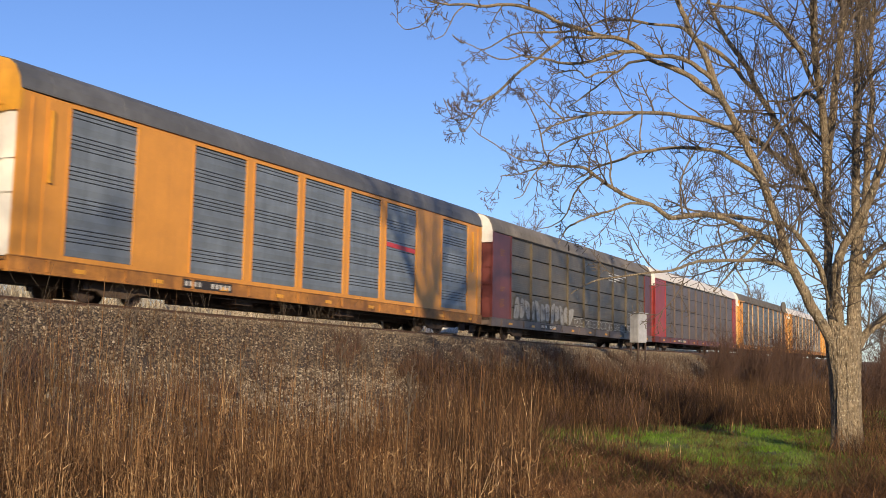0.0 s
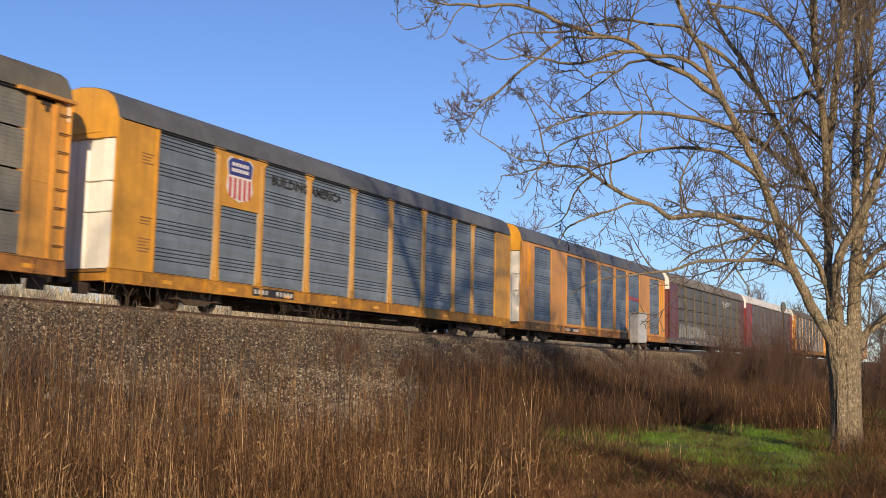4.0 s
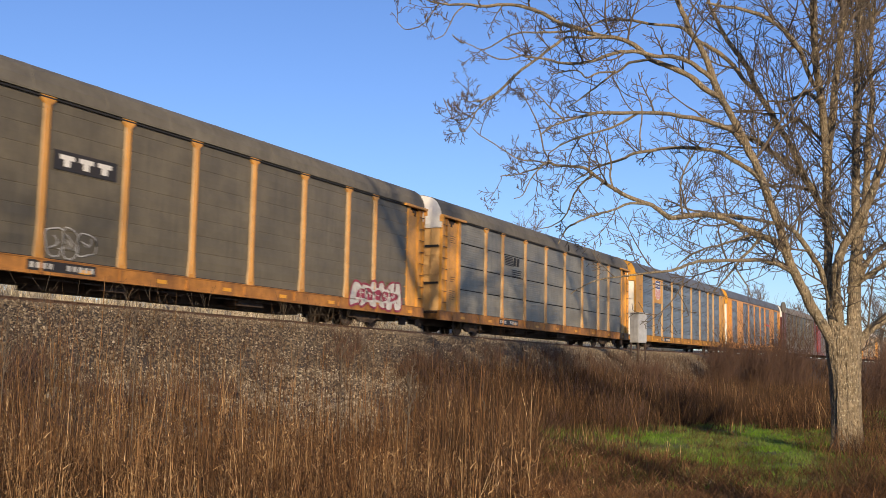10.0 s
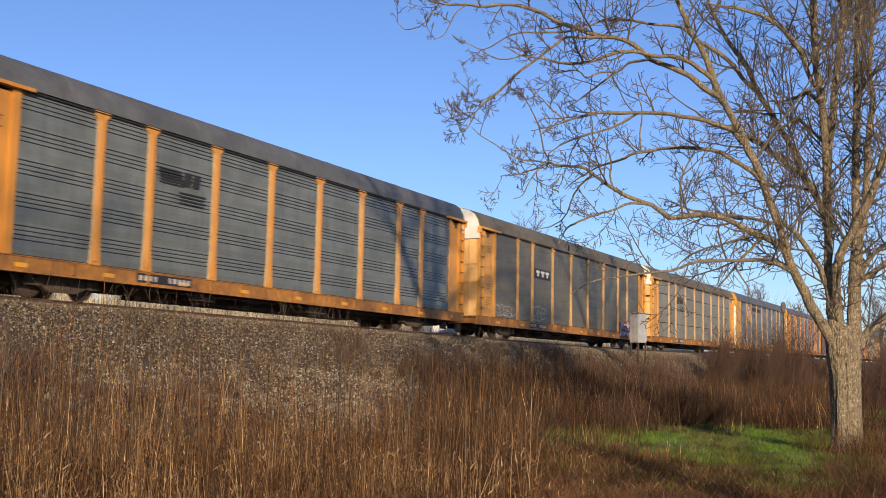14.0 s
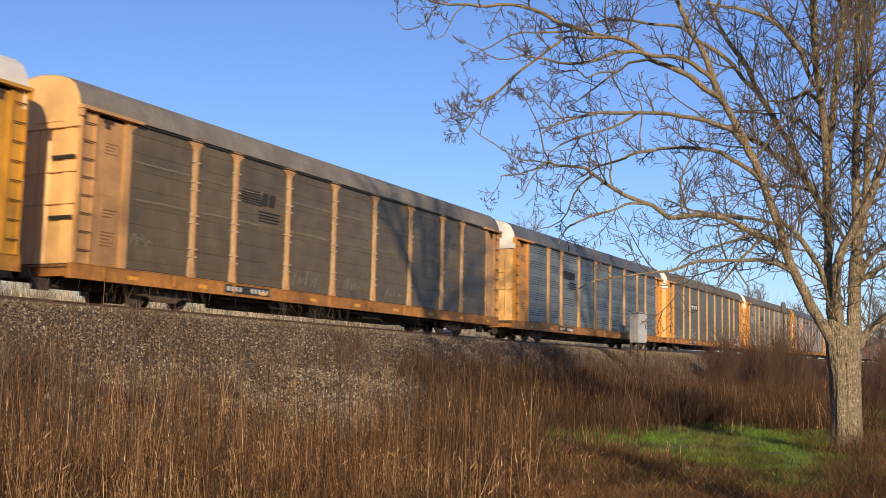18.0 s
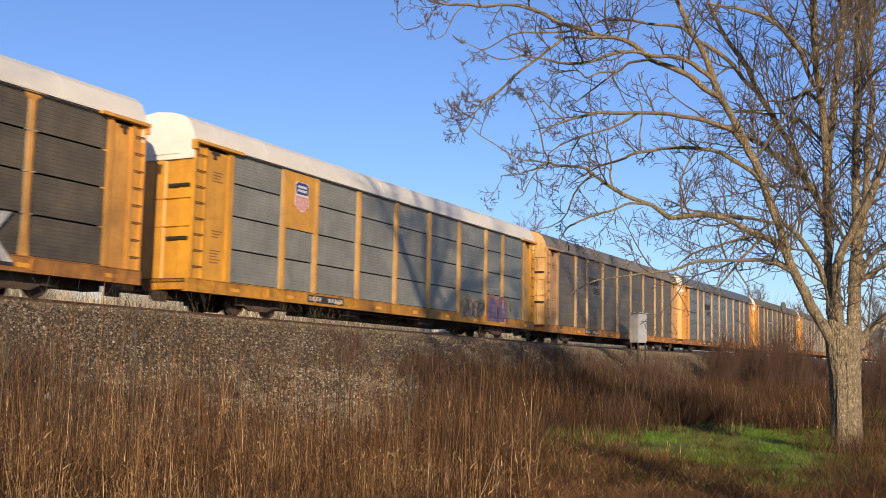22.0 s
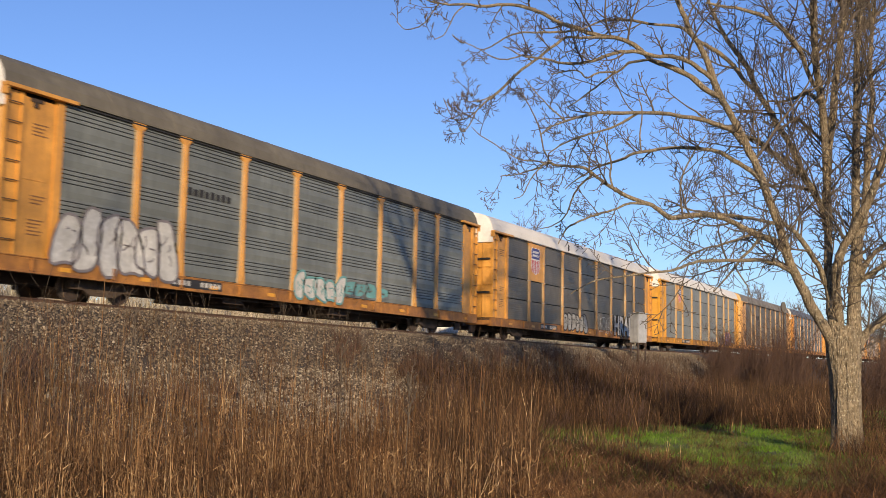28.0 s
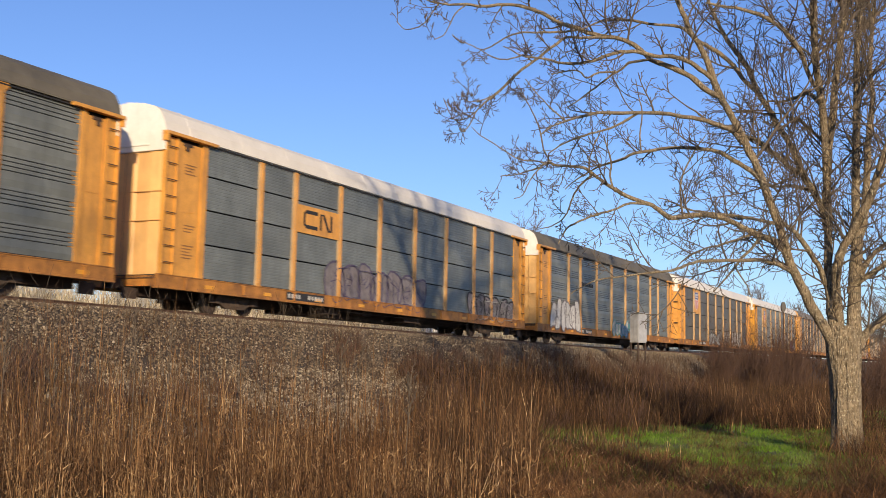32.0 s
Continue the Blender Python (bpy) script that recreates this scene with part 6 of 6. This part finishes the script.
# green grass round the tree
x, y = to_view(gen.uniform(0.08, 0.5, 230000), gen.uniform(13.5, 62.0, 230000))
x, y = keep(x, y, in_green(x, y))
blades("green_grass", GREEN, x, y, gen.uniform(0.04, 0.15, len(x)) * (1 + 0.5 * np.sin(2.1 * x + 1.3 * y) * np.sin(1.7 * y - 0.6 * x)), gen.uniform(0.008, 0.017, len(x)), gen.uniform(0.1, 0.8, len(x)), 0.5, 2, label="short green winter grass round the tree")
x, y = to_view(gen.uniform(0.03, 0.46, 26000), gen.uniform(13.0, 40.0, 26000))
u, d = side_share(x, y)
x, y = keep(x, y, ~in_green(x, y) & (((u - 0.24) / 0.2) ** 2 + ((np.log(d) - 3.1) / 0.5) ** 2 < 1.0 + 0.4 * np.sin(1.3 * x + 2.1 * y)))
blades("sparse_green_grass", GREEN, x, y, gen.uniform(0.06, 0.26, len(x)), gen.uniform(0.008, 0.016, len(x)), gen.uniform(0.1, 0.8, len(x)), 0.5, 2, label="sparse green blades among the brown weeds")
x, y = to_view(gen.uniform(0.08, 0.46, 42000), gen.uniform(12.0, 40.0, 42000))
x, y = keep(x, y, in_green(x, y) & (np.sin(1.9 * x + y) + np.sin(2.7 * y - 0.8 * x) > 0.3))
blades("fallen_dry_grass", W_DIM, x, y, gen.uniform(0.08, 0.34, len(x)), gen.uniform(0.005, 0.01, len(x)), gen.uniform(0.3, 1.2, len(x)), 0.6, 2, label="dry tufts among the green grass")


def stones(name, x, y, z, size, mat, label):
    """Broken stones: distorted eight-sided lumps in one mesh."""
    n = len(x)
    base = np.array([(1, 0, 0), (-1, 0, 0), (0, 1, 0), (0, -1, 0), (0, 0, 1), (0, 0, -1)], dtype=np.float32)
    v = base[None] * gen.uniform(0.55, 1.25, (n, 6, 1)) + gen.normal(0, 0.18, (n, 6, 3))
    ang = gen.uniform(0, math.tau, n)
    c, s = np.cos(ang)[:, None], np.sin(ang)[:, None]
    vx, vy = v[..., 0] * c - v[..., 1] * s, v[..., 0] * s + v[..., 1] * c
    v = np.stack([vx, vy, v[..., 2] * 0.8], -1) * size[:, None, None]
    v += np.stack([x, y, z], -1)[:, None, :]
    f = np.array([(0, 2, 4), (2, 1, 4), (1, 3, 4), (3, 0, 4), (2, 0, 5), (1, 2, 5), (3, 1, 5), (0, 3, 5)])
    faces = (np.arange(n)[:, None, None] * 6 + f[None]).reshape(-1, 3)
    return tagged(new(name, raw_mesh(name, v.reshape(-1, 3), faces, mat)), label, "gravel", kind="stuff")


n = 180000
x = 6 + 78 * gen.uniform(0, 1, n) ** 1.25
y = gen.uniform(-10.5, 0.72, n)
x, y = keep(x, y, gen.uniform(0, 1, n) < np.clip((y + 10.8) / 2.6, 0.15, 1.0))
stones("ballast_stones", x, y, height(x, y) + gen.uniform(-0.01, 0.035, len(x)), gen.gamma(4, 0.0075, len(x)).clip(0.012, 0.075), STONE, "broken grey ballast stones on the railway bank")
x, y = keep(x, y, gen.uniform(0, 1, len(x)) < np.where(y < -3.2, 0.2, 0.075))
x, y = x + gen.uniform(-0.3, 0.3, len(x)), y + gen.uniform(-0.2, 0.1, len(x))
stones("pale_ballast_stones", x, y, height(x, y) + gen.uniform(0.01, 0.04, len(x)), gen.gamma(5, 0.0062, len(x)).clip(0.014, 0.06), STONE_PALE, "pale limestone pieces among the ballast")


# ---- places of the single things ----
CABINET_AT = (64.6, -1.65, 0.16)
SIGNAL_AT = (98.5, -4.7, -0.55)
BUSHES = [(69.5 + 2.7 * k, -5.4 - 0.42 * k + 0.7 * math.sin(2.3 * k), (1.0 + 0.22 * math.sin(1.7 * k + 0.4)) * min(1.0, 0.5 + 0.14 * k)) for k in (0, 1, 2, 3, 4, 5, 6)] + [(112.0, -11.8, 0.9), (119.0, -13.2, 1.0), (127.0, -12.6, 0.95), (136.0, -14.6, 1.1), (54.0, -16.2, 0.62), (58.0, -16.9, 0.7), (63.0, -16.4, 0.75)]
SMALL_BUSHES = [(27.0 + 3.1 * k + math.sin(5 * k), -8.2 + 1.9 * math.sin(2.1 * k), 0.75 + 0.3 * math.sin(1.3 * k)) for k in range(11)] + [(22.0 + 1.9 * k + 1.1 * math.sin(3 * k), -10.4 + 1.6 * math.sin(1.3 * k + 1), 0.6 + 0.25 * math.sin(2.9 * k)) for k in range(16)] + [(12.0, -8.6, 0.7), (13.2, -5.5, 0.8), (14.5, -5.0, 0.65), (16.0, -6.2, 0.5), (55.5, -4.6, 0.75), (58.0, -4.2, 0.8), (60.5, -3.9, 0.7), (40.0, -13.4, 0.6), (33.5, -13.0, 0.5)] + [(31.0 + 2.3 * k + math.sin(4.1 * k), -4.2 + 1.1 * math.sin(2.7 * k), 0.5 + 0.15 * math.sin(1.9 * k)) for k in range(12)] + [(29.0 + 2.1 * k + math.sin(3.7 * k), -2.6 + 0.7 * math.sin(2.2 * k), 0.45 + 0.14 * math.sin(1.4 * k)) for k in range(18)] + [(13.5 + 2.1 * k, -5.6 + 0.8 * math.sin(3 * k), 0.42) for k in range(4)]
FAR_BUSHES = [(6.0 + 1.9 * k + 0.8 * math.sin(3.1 * k), 20.5 + 1.6 * math.sin(1.9 * k), 1.1 + 0.3 * math.sin(2.7 * k)) for k in range(34)]
FAR_TREES = ((111.0, 24.5, 1.62, 0), (145.0, 15.8, 1.4, 70), (196.0, 17.0, 1.55, 140), (257.0, 18.8, 1.65, 40), (119.5, -11.0, 0.85, 200), (150.0, -16.0, 1.0, 300), (225.0, 24.0, 1.5, 10))


# ---- the track ----
def build_track():
    track = tagged(new("railway_track"), "railway track with rusty rails on weathered wooden ties", "railway track")
    prof = ((-0.07, -0.125), (0.07, -0.125), (0.07, -0.11), (0.012, -0.085), (0.012, 0.01), (0.036, 0.02), (0.036, 0.05), (-0.036, 0.05), (-0.036, 0.02), (-0.012, 0.01), (-0.012, -0.085), (-0.07, -0.11))
    for yc in (0.765, 2.235):
        bm = bmesh.new()
        rings = [[bm.verts.new((x, yc + y, z + float(grade(x)))) for y, z in prof] for x in (-70, 55, 62, 70, 80, 100, 420)]
        for a, b in zip(rings, rings[1:]):
            for i in range(len(prof)):
                bm.faces.new((a[i], b[i], b[(i + 1) % len(prof)], a[(i + 1) % len(prof)]))
        part("rail", bm, RAIL_SIDE, track)
    bm = bmesh.new()
    bm_box(bm, -0.11, 0.11, 0.25, 2.75, -0.30, -0.128)
    me = mesh_of("tie", bm, TIE_WOOD)
    for k in range(240):
        x = -8 + k * 0.53
        part("tie", me, None, track).location = (x, 0, float(grade(x)))


build_track()

# ---- signal cabinet beside the line ----
CABINET = material("silver_painted_cabinet", (0.42, 0.425, 0.43), 0.45, metal=0.15, spread=0.2, scale=3.0, dirt=0.3, streak=0.5, grime=(0.2, 0.2, 0.2))


def build_cabinet(x, y, z):
    ob = tagged(new("signal_cabinet"), "pale silver trackside signal cabinet on short legs", "cabinet")
    bm = bmesh.new()
    bm_box(bm, -0.4, 0.4, -0.35, 0.35, 0.22, 2.0)
    bmesh.ops.bevel(bm, geom=bm.edges[:], offset=0.03, segments=2, affect="EDGES")
    part("body", bm, CABINET, ob)
    bm = bmesh.new()
    bm_prism(bm, [(-0.46, 2.0), (0.46, 2.0), (0.44, 2.06), (-0.44, 2.06)], -0.42, 0.42)
    part("lid", bm, CABINET, ob)
    bm = bmesh.new()
    bm_box(bm, -0.33, 0.33, -0.375, -0.352, 0.32, 1.9)
    door = part("door", bm, CABINET, ob)
    bm = bmesh.new()
    bm_box(bm, 0.22, 0.26, -0.41, -0.375, 1.1, 1.3)
    part("handle", bm, IRON, door)
    for dx in (-0.33, 0.33):
        for dy in (-0.28, 0.28):
            bm = bmesh.new()
            bm_box(bm, dx - 0.035, dx + 0.035, dy - 0.035, dy + 0.035, -1.1, 0.24)
            part("leg", bm, IRON, ob)
    ob.matrix_basis = pose(x, y, z, 0, 0, -25)


build_cabinet(*CABINET_AT)

# ---- brush beside the line, and what stands beyond it ----
def build_brush(name, label, seed, places, mat, tall, count, depth):
    for i, (bx, by, k) in enumerate(places):
        rnd = random.Random(seed + i)
        st = Sticks()
        for _ in range(count):
            a, r = rnd.uniform(0, math.tau), 1.1 * k * rnd.random() ** 0.6
            p = Vector((math.cos(a) * r, math.sin(a) * r, -0.3))
            grow(st, rnd, p, Vector((math.cos(a) * 0.25 * r, math.sin(a) * 0.25 * r, 1.0)), tall * k * rnd.uniform(0.55, 1.05), 0.016, depth, 0.16, 0.5)
        ob = new(name)
        tagged(part("brush_mass", st.mesh("brush_mass", mat), None, ob), kind="stuff")
        tagged(ob, label, "bush", "brush along the line")
        ob.location = (bx, by, float(height(np.array(bx), np.array(by))))


build_brush("bush", "leafless red-brown brush beside the railway", 40, BUSHES, BRUSH, 4.3, 34, 2)
build_brush("bush", "low tangled dark brush in the dead grass", 60, SMALL_BUSHES, BRUSH, 1.5, 36, 1)
PALE_BRUSH = material("pale_dry_brush", (0.60, 0.54, 0.42), 0.9, spread=0.3, dirt=0.1, vary=0.4, each="island")
build_brush("bush", "pale dry brush on the far side of the railway", 80, FAR_BUSHES, PALE_BRUSH, 1.9, 55, 1)

for i, (fx, fy, k, turn) in enumerate(FAR_TREES):
    if i < 3:
        FAR[i].matrix_basis = pose(fx, fy, -1.2, 0, 0, turn)
        FAR[i].scale = (k, k, k)
    else:
        ob = copy_thing(FAR[i % 3], pose(fx, fy, -1.2, 0, 0, turn))
        ob.scale = (k, k, k)


def build_parked_car(x, y, turn):
    """A white estate car parked beyond the line."""
    ob = tagged(new("parked_car"), "white parked car with dark windows beyond the railway", "car")
    bm = bmesh.new()
    low = [(-2.25, 0.32), (2.2, 0.32), (2.28, 0.6), (2.2, 0.85), (1.25, 0.98), (-2.15, 1.02), (-2.3, 0.7)]
    bm_prism(bm, low, -0.88, 0.88)
    bmesh.ops.bevel(bm, geom=bm.edges[:], offset=0.05, segments=2, affect="EDGES")
    part("body", bm, SIGN_WHITE, ob)
    bm = bmesh.new()
    rings = []
    for z, x0, x1, w in ((0.98, -2.15, 1.2, 0.84), (1.5, -1.85, 0.35, 0.66), (1.56, -1.6, 0.15, 0.58)):
        rings.append([bm.verts.new(p) for p in ((x0, -w, z), (x1, -w, z), (x1, w, z), (x0, w, z))])
    for lo, hi in zip(rings, rings[1:]):
        for k in range(4):
            bm.faces.new((lo[k], lo[(k + 1) % 4], hi[(k + 1) % 4], hi[k]))
    bm.faces.new(rings[-1])
    part("cabin", bm, SIGN_WHITE, ob)
    for side in (-1, 1):
        for x0, x1, x2, x3 in ((-1.85, -0.75, -0.75, -1.68), (-0.65, 0.95, 0.28, -0.65)):
            bm = bmesh.new()
            inner = [bm.verts.new(p) for p in ((x0, side * 0.842, 1.03), (x1, side * 0.842, 1.03), (x2, side * 0.69, 1.45), (x3, side * 0.69, 1.45))]
            bm.faces.new(inner)
            part("side_window", bm, GLASS, ob)
        for wx in (-1.4, 1.4):
            bm = bmesh.new()
            bm_tube(bm, [(wx, side * 0.7, 0.32), (wx, side * 0.9, 0.32)], [0.33, 0.33], 16)
            wheel = part("wheel", bm, SIGN_BLACK, ob)
            bm = bmesh.new()
            bm_tube(bm, [(wx, side * 0.88, 0.32), (wx, side * 0.91, 0.32)], [0.2, 0.18], 12)
            part("rim", bm, BOLT, wheel)
    for name, x0, x1 in (("windscreen", 1.16, 0.40), ("rear_window", -2.16, -1.88)):
        bm = bmesh.new()
        bm.faces.new([bm.verts.new(p) for p in ((x0, -0.74, 1.02), (x0, 0.74, 1.02), (x1 + 0.02, 0.6, 1.46), (x1 + 0.02, -0.6, 1.46))])
        part(name, bm, GLASS, ob)
    ob.matrix_basis = pose(x, y, float(height(np.array(x), np.array(y))), 0, 0, turn)


GLASS = material("dark_car_glass", (0.02, 0.024, 0.028), 0.12, spread=0.1, dirt=0.1, bump=0.0)
build_parked_car(67.5, 13.6, 38)


def build_signal(x, y, z):
    ob = tagged(new("railway_signal"), "dark round railway signal head on a slim mast", "signal")
    bm = bmesh.new()
    bm_tube(bm, [(0, 0, -1.4), (0, 0, 4.9)], [0.07, 0.05], 8)
    part("mast", bm, IRON, ob)
    bm = bmesh.new()
    bm_prism(bm, [(0.21 * math.cos(k * math.tau / 16), 5.2 + 0.45 * math.sin(k * math.tau / 16)) for k in range(16)], -0.1, 0.12)
    part("head", bm, SIGN_BLACK, ob)
    ob.matrix_basis = pose(x, y, z, 0, 0, -60)


build_signal(*SIGNAL_AT)


# single tall weeds that stand out before the bank
def build_weed(u, d, tall, seed, head):
    rnd = random.Random(seed)
    wx, wy = to_view(u, d)
    ob = tagged(new("weed_stalk"), "tall dead weed stalk standing before the ballast bank", "weed", "tall weed stalks")
    st = Sticks()
    top = Vector((rnd.uniform(-0.06, 0.06), rnd.uniform(-0.06, 0.06), tall))
    line = [Vector((0, 0, -0.1)), top * 0.35 + Vector((rnd.uniform(-0.03, 0.03), 0, 0)), top * 0.7, top]
    st.add(line, [0.0075, 0.006, 0.005, 0.0035], 5)
    part("stalk", st.mesh("stalk", W_TAN if head < 3 else TWIG), None, ob)
    if head:
        st = Sticks()
        for k in range(head * 2):
            a = k * 2.4
            grow(st, rnd, line[0].lerp(top, 0.62 + 0.38 * k / (head * 2)), Vector((math.cos(a) * 0.5, math.sin(a) * 0.5, 1.0)), rnd.uniform(0.08, 0.24), 0.003, 1, 0.3)
        tagged(part("seed_head", st.mesh("seed_head", TWIG), None, ob), kind="stuff")
    ob.location = (wx, wy, float(height(np.array(wx), np.array(wy))))


for i, (u, d, tall, head) in enumerate(((-0.316, 14.0, 2.55, 0), (-0.281, 13.0, 2.2, 3), (-0.405, 13.5, 2.0, 3), (0.027, 15.0, 1.6, 0), (0.041, 15.5, 1.5, 1), (-0.09, 15.0, 1.8, 3), (-0.25, 15.5, 2.0, 3), (-0.36, 12.0, 1.7, 2), (-0.18, 13.0, 1.6, 2), (-0.03, 12.5, 1.4, 3))):
    build_weed(u, d, tall, 300 + i, head)

# thin dark branching weeds along the upper edge of the bank
st = Sticks()
rnd = random.Random(17)
for k in range(520):
    wx = 13.0 + 40.0 * rnd.random() ** 1.2
    wy = rnd.uniform(-4.6, -1.0)
    p = Vector((wx, wy, float(height(np.array(wx), np.array(wy))) - 0.05))
    if math.sin(0.9 * wx) + math.sin(2.3 * wx + wy) < -0.6:
        continue
    grow(st, rnd, p, Vector((rnd.uniform(-0.2, 0.2), rnd.uniform(-0.2, 0.2), 1.0)), rnd.uniform(0.45, 1.15), 0.0045, 1, 0.16, 0.5, 0.0035)
tagged(new("bank_edge_weeds", st.mesh("bank_edge_weeds", TWIG)), "thin dark branching weeds along the edge of the bank", "weeds", kind="stuff")

# low woods on the horizon
st = Sticks()
rnd = random.Random(5)
for k in range(900):
    a = radians(rnd.uniform(35, 95))
    d = rnd.uniform(330, 520)
    p = Vector((math.sin(a) * d, -20 + math.cos(a) * d, -2.5))
    if p.y > -14 and p.y < 40:
        p.y += 45
    grow(st, rnd, p, Vector((0, 0, 1)), rnd.uniform(5, 10), 0.22, 1, 0.15, 0.5)
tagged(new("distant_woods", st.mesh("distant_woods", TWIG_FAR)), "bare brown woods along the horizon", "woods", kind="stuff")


# ---- what moves: the cars roll along the line, and their wheels turn ----
def rolled(t):
    """Metres that the train has gone t seconds after the start."""
    return 7.9085 * t + 0.005045 * t * t + 0.0001485 * t ** 3


def motions():
    times = [float(i) for i in range(33)]
    for car, s in CARS:
        rows = []
        for t in times:
            x = s + rolled(t)
            rear, fore = float(grade(x + 3.9)), float(grade(x + LENGTH - 3.9))
            slope = (fore - rear) / (LENGTH - 7.8)
            rows.append((t, pose(x, 1.5, rear - 3.9 * slope, 0, -math.degrees(math.atan(slope)), 0)))
        walk(car, rows)
    turns = [k * 32.0 / 440 for k in range(441)]
    spin = [(t, math.degrees(rolled(t) / 0.425)) for t in turns]
    for wheel, dx in WHEELS:
        walk(wheel, [(t, pose(dx, 0, 0.475, 0, a % 360.0, 0)) for t, a in spin])


motions()
